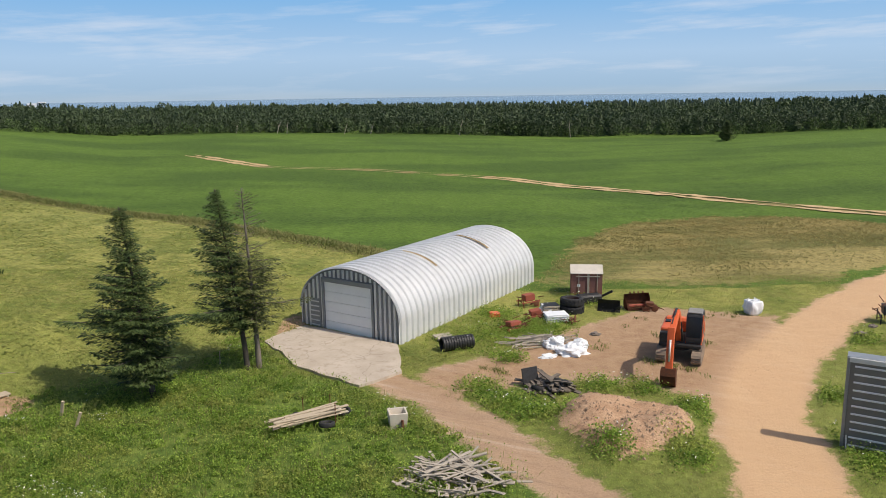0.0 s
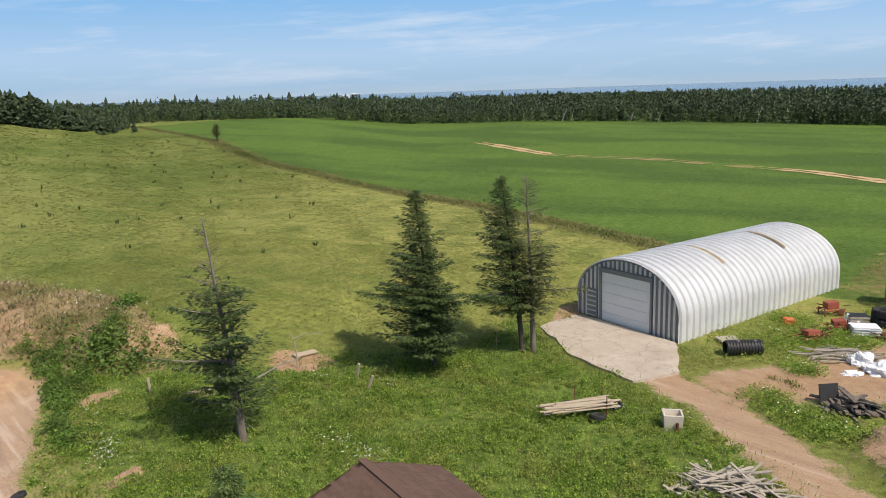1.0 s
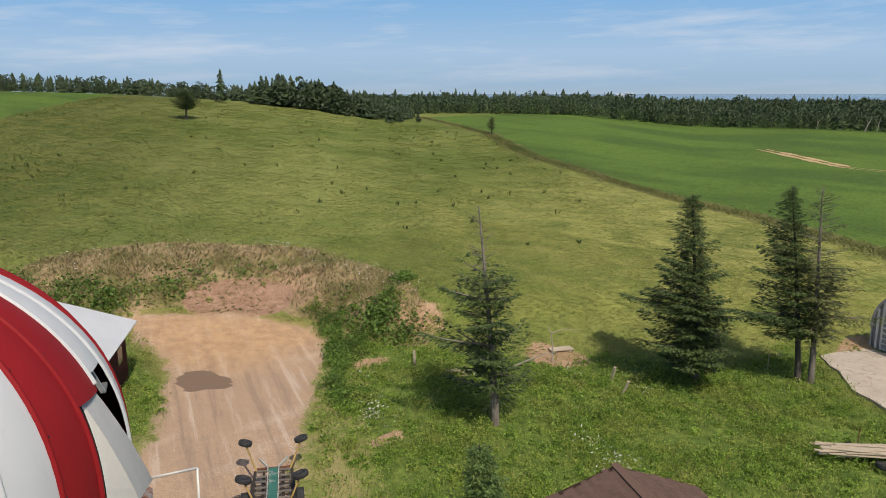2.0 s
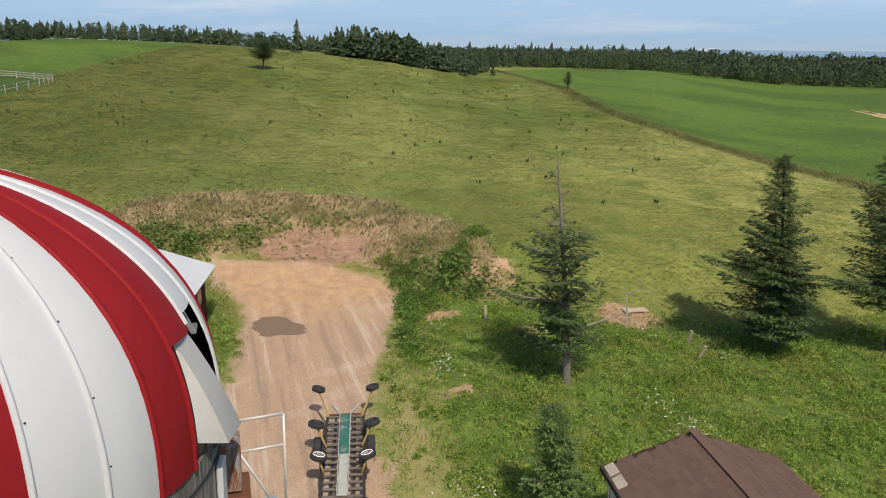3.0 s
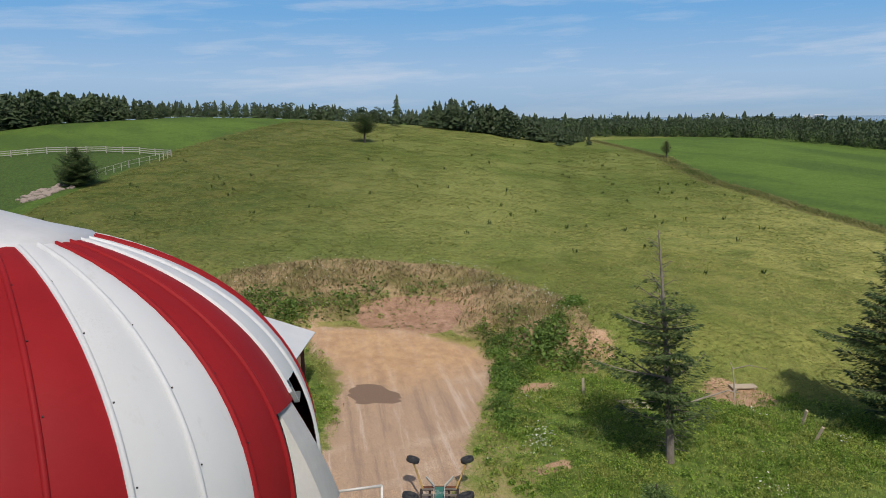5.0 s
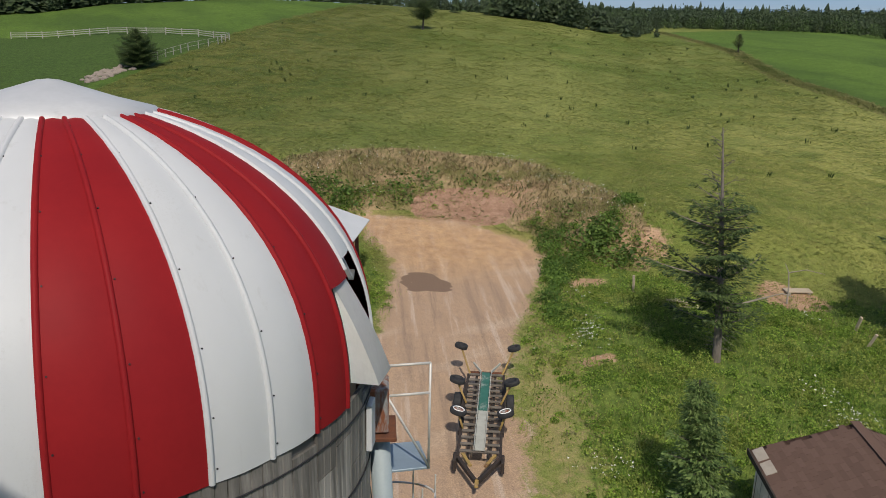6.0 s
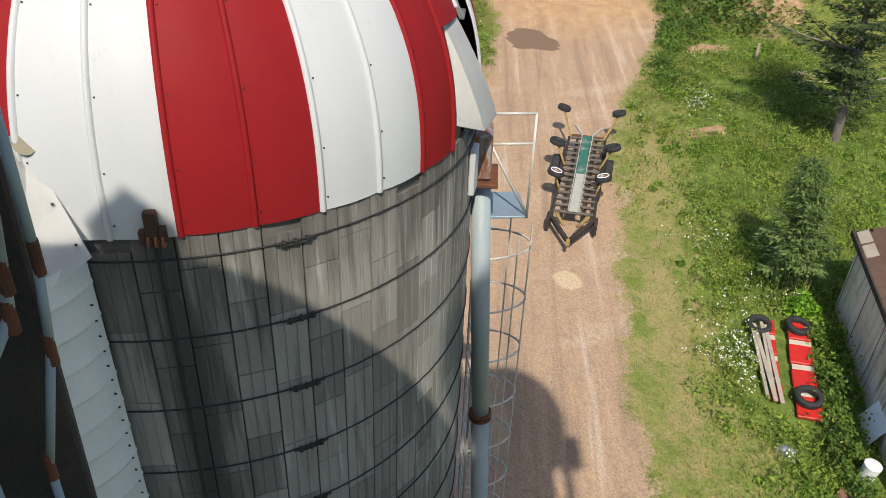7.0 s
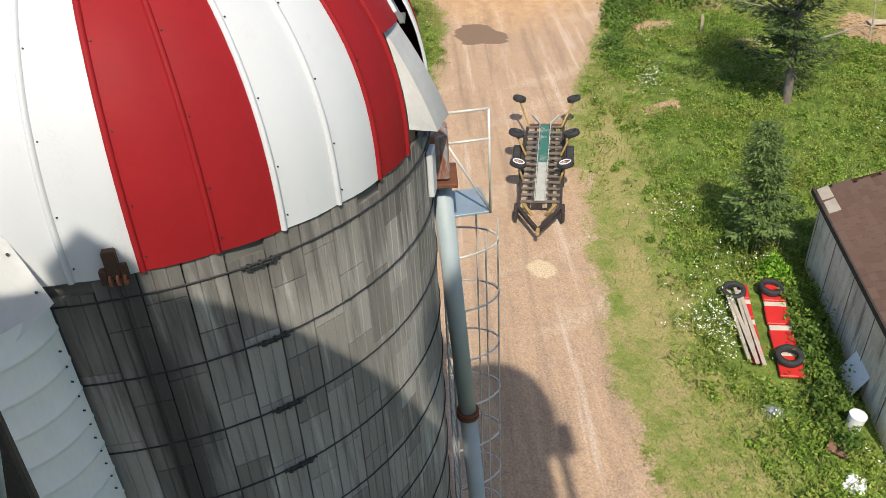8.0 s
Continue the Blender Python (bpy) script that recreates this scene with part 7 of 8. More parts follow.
# ---- forest ----
def cone_trees(name, label, xs, ys, hs, mat, seed, tiers=5, sides=6, broad=None):
    """Many far trees as one mesh: each a ragged stack of needle tufts."""
    rs = np.random.default_rng(seed)
    V = []
    zs = height(xs, ys)
    for i in range(len(xs)):
        x, y, z, h = xs[i], ys[i], zs[i], hs[i]
        w = h * rs.uniform(0.24, 0.40)
        leafy_one = broad is not None and broad[i]
        if not leafy_one:
            # ragged skirts of boughs, one above the other
            lean = rs.normal(0, 0.02, 2) * h
            for j in range(tiers):
                t = (j + rs.uniform(-0.2, 0.2)) / tiers
                rr = w * (1 - t) ** 0.85 * rs.uniform(0.8, 1.1) + 0.02 * h
                zb, zt = z + h * (0.06 + 0.90 * t), z + h * min(1.0, 0.06 + 0.90 * (t + 1.7 / tiers))
                o = rs.uniform(0, 6.283)
                for k in range(sides):
                    a = o + 6.283 * k / sides
                    b = a + 6.283 / sides * rs.uniform(0.6, 1.2)
                    ra, rb = rr * rs.uniform(0.35, 1.15, 2)
                    da, db = rs.uniform(-0.03, 0.04, 2) * h
                    cx, cy = x + lean[0] * t, y + lean[1] * t
                    V.append([(cx + ra * math.cos(a), cy + ra * math.sin(a), zb + da), (cx + rb * math.cos(b), cy + rb * math.sin(b), zb + db),
                              (cx + 0.10 * rr * math.cos(b), cy + 0.10 * rr * math.sin(b), zt), (cx + 0.10 * rr * math.cos(a), cy + 0.10 * rr * math.sin(a), zt)])
            continue
        n = int(tiers * sides * 2.0)
        w = h * rs.uniform(0.30, 0.42)
        for k in range(n):
            a = rs.uniform(0, 6.283)
            ph = rs.uniform(-1, 1)
            rr = w * math.sqrt(max(0.05, 1 - ph * ph)) * rs.uniform(0.5, 1.05)
            c = np.array([x + rr * math.cos(a), y + rr * math.sin(a), z + h * (0.48 + 0.46 * ph)])
            s = h * rs.uniform(0.035, 0.07)
            d = rs.normal(size=3)
            d[2] = abs(d[2]) * 0.6 + 0.3
            d /= np.linalg.norm(d)
            u = np.cross(d, rs.normal(size=3))
            u /= np.linalg.norm(u)
            v = np.cross(d, u)
            V.append([c + u * s, c + v * s * 0.8, c - u * s, c - v * s * 0.8 - np.array([0, 0, s * 0.5])])
    ob = quads(name, np.array(V), mat)
    return tagged(ob, label, "trees", kind="stuff")


def polar(a, r):
    a = np.radians(a)
    return -np.sin(a) * r, np.cos(a) * r


def build_forest():
    rs = np.random.default_rng(5)
    # the wood beyond the green field
    n = 2900
    a = rs.uniform(-40, 47, n)
    r = wood_edge(a) + 3 + 150 * rs.random(n) ** 1.7
    x, y = polar(a, r)
    h = (rs.uniform(5.6, 8.2, n) + 1.6 * (rs.random(n) < 0.10)) * np.interp(a, [-40, -22, -12, 20, 35, 47], [0.88, 0.92, 1.02, 0.88, 0.70, 0.66]) * np.interp(r - wood_edge(a), [0, 25, 90], [0.68, 0.82, 1.08])
    cone_trees("forest", "dense dark mixed forest beyond the green field", x, y, h, M_WOODS, 6, 10, 8, rs.random(n) < 0.7)
    # scrub along its foot
    n = 500
    a = rs.uniform(-40, 46, n)
    r = wood_edge(a) + rs.uniform(-1.5, 4, n)
    x, y = polar(a, r)
    cone_trees("forest_scrub", "low green scrub along the forest edge", x, y, rs.uniform(1.5, 4.0, n), M_SCRUB, 8, 3, 6, np.ones(n, bool))
    # far ridges of wood down to the sea
    n = 3600
    a = rs.uniform(-42, 60, n)
    r = 390 + 900 * rs.random(n) ** 1.2
    x, y = polar(a, r)
    cone_trees("far_forest", "far dark forest reaching to the sea", x, y, rs.uniform(7, 10, n) + 12 * smooth01((r - 380) / 700), M_FARWOODS, 9, 4, 5, rs.random(n) < 0.2)
    # the wood on the hill's left
    n = 520
    a = rs.uniform(72.5, 100, n)
    r = wood_edge(a) + 2 + 40 * rs.random(n) ** 1.5
    x, y = polar(a, r)
    h = rs.uniform(4.5, 8.0, n) * np.interp(a, [72.5, 76, 82, 100], [0.45, 0.8, 1.1, 1.3])
    cone_trees("hill_wood", "dark spruce wood on the pasture hill", x, y, h, M_WOODS, 10, 14, 10, rs.random(n) < 0.25)
    # hedge trees on the hill's crest
    n = 420
    a = rs.uniform(43, 73, n)
    r = 187 + 14 * rs.random(n)
    x, y = polar(a, r)
    h = rs.uniform(1.6, 4.2, n)
    cone_trees("crest_hedge", "low line of spruces on the hill crest", x, y, h, M_WOODS, 12, 9, 8, rs.random(n) < 0.45)
    n = 75
    a = np.where(rs.random(n) < 0.8, rs.normal(50.0, 2.6, n), rs.normal(44.8, 0.7, n))
    r = 176 + 9 * rs.random(n)
    x, y = polar(a, r)
    h = rs.uniform(4.0, 7.4, n) * np.where(a < 46, 0.7, 1.0)
    cone_trees("crest_grove", "grove of dark spruce and broadleaf trees on the crest", x, y, h, M_WOODS, 14, 13, 10, (rs.random(n) < 0.45) & (np.abs(a - 49.5) < 2.2))


M_SCRUB = leafy("scrub_leaves", (0.06, 0.10, 0.03), (0.12, 0.18, 0.06), 0.7, 0.3)
M_FARWOODS = leafy("far_forest_leaves", (0.045, 0.07, 0.04), (0.08, 0.108, 0.06), 0.7, 0.2)
build_forest()


def build_snags():
    """Pale dead trunks along the wood's edge."""
    rs = random.Random(91)
    for i in range(7):
        a = rs.uniform(-12, 20)
        r = float(wood_edge(a)) + rs.uniform(-1.0, 1.0)
        x, y = polar(a, r)
        sn = thing("dead_tree", at(x, y, ground_z(x, y), rs.uniform(-14, 14), rs.uniform(-14, 14)), "pale bare dead trunk at the forest edge", "dead tree", "dead trunks along the wood")
        bm = bmesh.new()
        h = rs.uniform(2.5, 5)
        limb(bm, [Vector((0, 0, -0.2)), Vector((0.1, 0, h * 0.5)), Vector((0.3, 0.1, h))], 0.14, 0.04, 5)
        limb(bm, [Vector((0.1, 0, h * 0.5)), Vector((-0.5, 0.1, h * 0.8))], 0.07, 0.02, 4)
        part("trunk", bm, M_OLDWOOD, sn)


build_snags()


def build_far_farm():
    x, y = polar(27.6, 1250)
    b = thing("farm_building", at(x, y, -1, 0, 0, 20), "far white farm building on the wooded ridge", "building")
    bm = bmesh.new()
    box(bm, (20, 9, 7), at(0, 0, 8))
    part("wall", bm, M_TARP, b)
    bm = bmesh.new()
    box(bm, (11, 7, 2.5), at(9, -4, 12), 0.8)
    part("roof", bm, M_SHELL, b)


build_far_farm()


# ---- growth close by ----
def blades(n, x, y, z, rs, tall, wide, lean=0.5):
    """Pointed leaf shapes that stand or lean, as an (n, 4, 3) array."""
    a = rs.uniform(0, 2 * np.pi, n)
    h = tall * rs.uniform(0.6, 1.3, n)
    w = wide * rs.uniform(0.6, 1.3, n)
    l = lean * rs.uniform(0, 1, n) * h
    b = a + rs.normal(0, 0.7, n) + 1.57
    base = np.stack([x, y, z], -1)
    side = np.stack([np.cos(b), np.sin(b), np.zeros(n)], -1) * w[:, None]
    mid = base + np.stack([np.cos(a) * l * 0.4, np.sin(a) * l * 0.4, h * 0.55], -1)
    tip = base + np.stack([np.cos(a) * l, np.sin(a) * l, h], -1)
    return np.stack([base, mid + side, tip, mid - side], 1)


def leaves(n, x, y, z, rs, size):
    """Broad leaves at all tilts."""
    d = rs.normal(size=(n, 3))
    d[:, 2] = np.abs(d[:, 2]) + 0.5
    d /= np.linalg.norm(d, axis=1)[:, None]
    u = np.cross(d, rs.normal(size=(n, 3)))
    u /= np.linalg.norm(u, axis=1)[:, None]
    v = np.cross(d, u)
    s = (size * rs.uniform(0.6, 1.4, n))[:, None]
    c = np.stack([x, y, z], -1)
    return np.stack([c + u * s, c + v * s * 0.55, c - u * s, c - v * s * 0.55], 1)


def scatter(n, x0, x1, y0, y1, rs, keep):
    x, y = rs.uniform(x0, x1, n), rs.uniform(y0, y1, n)
    k = keep(x, y)
    return x[k], y[k]


def lush_of(x, y):
    m = masks(x, y)
    b, d = bank_part(x, y)
    bank = np.clip(4 * b * (1 - b), 0, 1) * smooth01((17 - d) / 2)
    thick = np.clip(m["lush"] + 0.9 * bank * (b < 0.5) * (0.5 + 0.5 * waves(x, y, 0.8, 21)), 0, 1)
    return thick * (1 - m["dirt"]) * (1 - m["soil"] * 0.75) * (1 - m["bare"]) * (1 - m["path"])


def build_weeds():
    rs = np.random.default_rng(31)

    def keep(x, y):
        t = lush_of(x, y)
        return rs.random(len(x)) < t * (0.55 + 0.45 * waves(x, y, 1.1, 22))
    # single plants: each a low dome of broad leaves
    cx, cy = scatter(15000, -58, 6, 8, 46, rs, keep)
    k = deck_dist(cx, cy) > 0.52
    cx, cy = cx[k], cy[k]
    n = len(cx)
    wide = 0.15 + 0.42 * rs.random(n) ** 1.6
    tall = wide * rs.uniform(0.8, 1.5, n) * (0.75 + 0.45 * waves(cx, cy, 0.7, 23))
    per = 84
    az, el = rs.uniform(0, 6.283, n * per), np.arcsin(rs.uniform(0.0, 1.0, n * per))
    rr = np.repeat(wide, per) * rs.uniform(0.75, 1.08, n * per)
    x = np.repeat(cx, per) + np.cos(az) * np.cos(el) * rr
    y = np.repeat(cy, per) + np.sin(az) * np.cos(el) * rr
    z = height(x, y) + np.repeat(tall, per) * np.sin(el) * rs.uniform(0.8, 1.1, n * per) + 0.02
    tagged(quads("weed_plants", leaves(n * per, x, y, z, rs, 0.048), M_LEAF), "knee-high leafy green weed plants between yard and garage", "weeds", kind="stuff")
    # the thinner layer between them
    cx, cy = scatter(52000, -58, 6, 8, 46, rs, keep)
    k = deck_dist(cx, cy) > 0.34
    cx, cy = cx[k], cy[k]
    n = len(cx)
    tall = 0.10 + 0.20 * (0.5 + 0.5 * waves(cx, cy, 0.7, 23)) + 0.06 * rs.random(n)
    per = 8
    x = np.repeat(cx, per) + rs.normal(0, 0.20, n * per)
    y = np.repeat(cy, per) + rs.normal(0, 0.20, n * per)
    z = height(x, y) + np.repeat(tall, per) * rs.uniform(0.15, 1.0, n * per)
    V = leaves(n * per, x, y, z, rs, 0.042)
    tagged(quads("weed_leaves", V, M_LEAF), "low lush green weeds between yard and garage", "weeds", kind="stuff")
    gx, gy = scatter(200000, -58, 8, 8, 46, rs, keep)
    k = deck_dist(gx, gy) > 0.45
    gx, gy = gx[k], gy[k]
    V = blades(len(gx), gx, gy, height(gx, gy), rs, 0.34, 0.013, 0.9)
    tagged(quads("tall_grass", V, M_LEAF2), "tall green grass among the weeds", "grass", kind="stuff")
    # white umbels
    def fkeep(x, y):
        t = lush_of(x, y)
        return rs.random(len(x)) < t * np.clip(waves(x, y, 0.55, 24) * 1.6 + waves(x, y, 1.7, 25) - 1.05, 0, 1)
    fx, fy = scatter(42000, -56, 6, 9, 46, rs, fkeep)
    fx2, fy2 = rs.normal(-11.3, 0.6, 120), rs.normal(12.8, 0.5, 120)
    fx3, fy3 = rs.normal(-12.8, 0.6, 50), rs.normal(14.6, 0.8, 50)
    fx, fy = np.r_[fx, fx2, fx3], np.r_[fy, fy2, fy3]
    k = deck_dist(fx, fy) > 0.42
    fx, fy = fx[k], fy[k]
    n = len(fx)
    per = 4
    x = np.repeat(fx, per) + rs.normal(0, 0.045, n * per)
    y = np.repeat(fy, per) + rs.normal(0, 0.045, n * per)
    z = height(x, y) + 0.46 + np.repeat(rs.uniform(0, 0.22, n), per)
    V = leaves(n * per, x, y, z, rs, 0.026)
    tagged(quads("umbel_flowers", V, M_FLOWER), "clusters of small white umbel flowers", "flowers", kind="stuff")


M_TURFBLADE = leafy("trodden_grass_blades", (0.26, 0.34, 0.075), (0.46, 0.46, 0.15), 0.7, 0.6, (0.52, 0.44, 0.20), 0.8)
M_LEAF2 = leafy("grass_blades", (0.16, 0.245, 0.048), (0.31, 0.36, 0.09), 0.6, 0.45, (0.38, 0.35, 0.14), 0.7)
build_weeds()


def build_yard_growth():
    """Grass along tracks, round the scrap and on the mound's sides."""
    rs = np.random.default_rng(37)

    def keep(x, y):
        m = masks(x, y)
        g = 0.7 + 0.4 * waves(x, y, 0.9, 27)
        return rs.random(len(x)) < np.clip((1 - m["dirt"]) * (1 - m["soil"]) * g, 0, 1) * (area_dist(x, y, PAD) < 0.1) * (m["dirt"] < 0.6) * (m["lush"] < 0.6)
    gx, gy = scatter(640000, -46, 32, 7, 58, rs, keep)
    V = blades(len(gx), gx, gy, height(gx, gy), rs, 0.075, 0.010, 1.9)
    tagged(quads("yard_grass", V, M_TURFBLADE), "uneven green grass round the yard tracks", "grass", kind="stuff")
    # tufts that stand on the bare dirt
    def keep2(x, y):
        m = masks(x, y)
        return rs.random(len(x)) < np.clip(waves(x, y, 1.3, 28) + 0.6 * waves(x, y, 3.1, 29) - 0.55, 0, 1) * 0.7 * (m["dirt"] > 0.5) * (seg_dist(x, y, FARM_ROAD) > 2.2) * (seg_dist(x, y, BARN_TRACK) > 0.6)
    tx, ty = scatter(16000, -3, 22, 34, 51, rs, keep2)
    tx = np.repeat(tx, 5) + rs.normal(0, 0.10, len(tx) * 5)
    ty = np.repeat(ty, 5) + rs.normal(0, 0.10, len(ty) * 5)
    V = blades(len(tx), tx, ty, height(tx, ty), rs, 0.22, 0.022, 1.0)
    tagged(quads("dirt_tufts", V, M_TUFT), "sparse grass tufts on the bare yard", "grass", kind="stuff")
    # rank growth about the garage, heaps and mound
    spots = [(2.0, 44.5, 2.6), (4.6, 45.6, 1.8), (3.4, 40.6, 0.8), (6.0, 46.0, 1.6), (3.2, 49.0, 1.4), (9.3, 52.0, 1.2), (2.6, 34.2, 1.3), (4.0, 33.3, 1.2), (7.6, 36.3, 0.9), (9.6, 36.0, 0.9), (11.6, 33.6, 0.8), (12.0, 31.8, 0.8), (6.6, 29.0, 0.8), (9.8, 28.6, 1.2), (1.6, 36.3, 1.0), (15.9, 30.6, 0.7), (17.0, 27.6, 1.2), (18.4, 34.5, 0.9), (24, 42.6, 1.2)]
    bx, by = [], []
    for x, y, s in spots:
        k = int(340 * s)
        bx.append(x + np.clip(rs.normal(0, s * 0.62, k), -1.3 * s, 1.3 * s))
        by.append(y + np.clip(rs.normal(0, s * 0.62, k), -1.3 * s, 1.3 * s))
    bx, by = np.concatenate(bx), np.concatenate(by)
    k = (seg_dist(bx, by, FARM_ROAD) > 2.5) & (seg_dist(bx, by, BARN_TRACK) > 1.2)
    bx, by = bx[k], by[k]
    per = 5
    x = np.repeat(bx, per) + rs.normal(0, 0.10, len(bx) * per)
    y = np.repeat(by, per) + rs.normal(0, 0.10, len(by) * per)
    z = height(x, y) + rs.uniform(0.02, 0.42, len(x)) * np.repeat(rs.uniform(0.3, 1.2, len(bx)), per)
    tagged(quads("rank_weeds", leaves(len(x), x, y, z, rs, 0.055), M_LEAF), "rank green weeds round heaps and mound", "weeds", kind="stuff")
    k = rs.random(len(bx)) < 0.035
    fx, fy = bx[k], by[k]
    tagged(quads("white_flowers", leaves(len(fx), fx, fy, height(fx, fy) + 0.55, rs, 0.045), M_FLOWER), "white flowers among rank weeds", "flowers", kind="stuff")


build_yard_growth()


def build_bank_growth():
    """Dark bushes and dry stalks on the cut bank."""
    rs = np.random.default_rng(39)
    n = 9000
    x, y = rs.uniform(-64, -28, n), rs.uniform(10, 44, n)
    b, d = bank_part(x, y)
    a = np.degrees(np.arctan2(y - 22, x + 40)) % 360
    face = (b > 0.08) & (b < 0.985) & (d < 14.2)
    soil = masks(x, y)["soil"]
    green = face & (rs.random(n) < np.clip(0.45 + 0.9 * waves(x, y, 0.55, 41) + np.interp(a, [40, 70, 130, 155, 200], [0.1, -0.45, -0.6, 0.35, 0.5]), 0, 1)) & (b < 0.6) & (soil < 0.75)
    cx, cy = x[green], y[green]
    per = 16
    tall = rs.uniform(0.3, 1.0, len(cx))
    lx = np.repeat(cx, per) + rs.normal(0, 0.32, len(cx) * per)
    ly = np.repeat(cy, per) + rs.normal(0, 0.32, len(cx) * per)
    lz = height(lx, ly) + np.repeat(tall, per) * rs.uniform(0.1, 1.0, len(lx))
    tagged(quads("bank_bushes", leaves(len(lx), lx, ly, lz, rs, 0.12), M_BUSH), "dark green bushes on the cut earth bank", "bushes", kind="stuff")
    dry = face & ~green & (b > 0.2) & (rs.random(n) < 0.85) & (soil < 0.7)
    cx, cy = np.repeat(x[dry], 6), np.repeat(y[dry], 6)
    cx, cy = cx + rs.normal(0, 0.2, len(cx)), cy + rs.normal(0, 0.2, len(cy))
    tagged(quads("bank_stalks", blades(len(cx), cx, cy, height(cx, cy), rs, 0.34, 0.030, 2.2), M_STALK), "dry brown stalks on the upper bank", "grass", kind="stuff")
    k = rs.random(len(cx)) < 0.05 + 0.22 * ((cy > 33) & (cx > -50))
    tagged(quads("bank_flowers", leaves(int(k.sum()), cx[k], cy[k], height(cx[k], cy[k]) + 0.6, rs, 0.042), M_FLOWER), "pale flower heads on the bank", "flowers", kind="stuff")


def build_bush_belt():
    """Waist-high bushes between the yard and the pasture."""
    rs = np.random.default_rng(43)
    line = [(-37.4, 30.2), (-35.3, 29.4), (-33.2, 28.0), (-31.2, 26.4), (-29.6, 25.0), (-28.2, 23.6), (-26.4, 22.6)]
    arm = [(-31.8, 28.2), (-32.6, 30.6), (-33.6, 33.2), (-34.2, 35.4)]
    x, y = rs.uniform(-40, -24, 9000), rs.uniform(20, 38, 9000)
    d = np.minimum(seg_dist(x, y, line), seg_dist(x, y, arm) + 0.3)
    k = (d < 0.80 + 0.8 * waves(x, y, 1.4, 45)) & (rs.random(len(x)) < 0.6)
    x, y, d = x[k], y[k], d[k]
    tall = np.clip(0.50 - 0.3 * d + 0.36 * waves(x, y, 2.4, 46), 0.10, 0.85)
    per = 22
    lx, ly = np.repeat(x, per) + rs.normal(0, 0.2, len(x) * per), np.repeat(y, per) + rs.normal(0, 0.2, len(x) * per)
    lz = height(lx, ly) + np.repeat(tall, per) * rs.uniform(0.05, 1.0, len(lx)) ** 0.7
    tagged(quads("bush_belt", leaves(len(lx), lx, ly, lz, rs, 0.07), M_BELT), "belt of dark green bushes beside the yard", "bushes", kind="stuff")


def build_shed_bushes():
    """Shrubs between the red decks and the shed, and one lime-green bush."""
    rs = np.random.default_rng(47)
    line = [(-11.1, 15.75), (-9.9, 14.75), (-8.8, 13.9), (-8.0, 13.1), (-7.0, 12.5)]
    x, y = rs.uniform(-12, -6, 1500), rs.uniform(11.5, 16.5, 1500)
    k = (seg_dist(x, y, line) < 0.34 + 0.15 * waves(x, y, 3.0, 48)) & (np.hypot(x + 7.28, y - 13.0) > 0.4)
    x, y = x[k], y[k]
    tall = np.clip(0.42 + 0.25 * waves(x, y, 2.6, 49), 0.15, 0.75)
    per = 26
    lx, ly = np.repeat(x, per) + rs.normal(0, 0.10, len(x) * per), np.repeat(y, per) + rs.normal(0, 0.10, len(x) * per)
    lz = height(lx, ly) + np.repeat(tall, per) * rs.uniform(0.05, 1.0, len(lx)) ** 0.7
    tagged(quads("shed_bushes", leaves(len(lx), lx, ly, lz, rs, 0.05), M_BELT), "dark green shrubs along the shed wall", "bushes", kind="stuff")
    b = thing("lime_bush", at(-12.2, 16.1, 0), "bright lime-green bush at the end of the decks", "bush")
    n = 1500
    az, el = rs.uniform(0, 6.283, n), np.arcsin(rs.uniform(0, 1, n))
    r = rs.uniform(0.5, 1.05, n) * (0.5 + 0.1 * np.sin(3 * az + 1))
    quads("foliage", leaves(n, np.cos(az) * np.cos(el) * r * 1.15, np.sin(az) * np.cos(el) * r, np.sin(el) * r * 1.1, rs, 0.06), M_LIME, b)["kind"] = "stuff"
    bm = bmesh.new()
    for k in range(6):
        a = k * 1.05
        limb(bm, [Vector((0, 0, -0.05)), Vector((math.cos(a) * 0.15, math.sin(a) * 0.15, 0.25)), Vector((math.cos(a) * 0.35, math.sin(a) * 0.35, 0.42))], 0.014, 0.004, 4)
    part("stems", bm, M_BARK, b)["kind"] = "stuff"


M_LIME = leafy("lime_leaves", (0.10, 0.24, 0.02), (0.32, 0.56, 0.06), 0.6, 0.45)
M_BELT = leafy("shrub_leaves", (0.055, 0.12, 0.020), (0.22, 0.34, 0.065), 0.5, 0.4, (0.10, 0.17, 0.035), 0.5)
M_BUSH = leafy("bush_leaves", (0.05, 0.105, 0.020), (0.20, 0.30, 0.065), 0.5, 0.4)
M_STALK = leafy("dry_stalks", (0.25, 0.195, 0.10), (0.44, 0.35, 0.20), 0.6, 0.4, (0.18, 0.21, 0.06), 0.35)
build_bank_growth()
build_bush_belt()
build_shed_bushes()


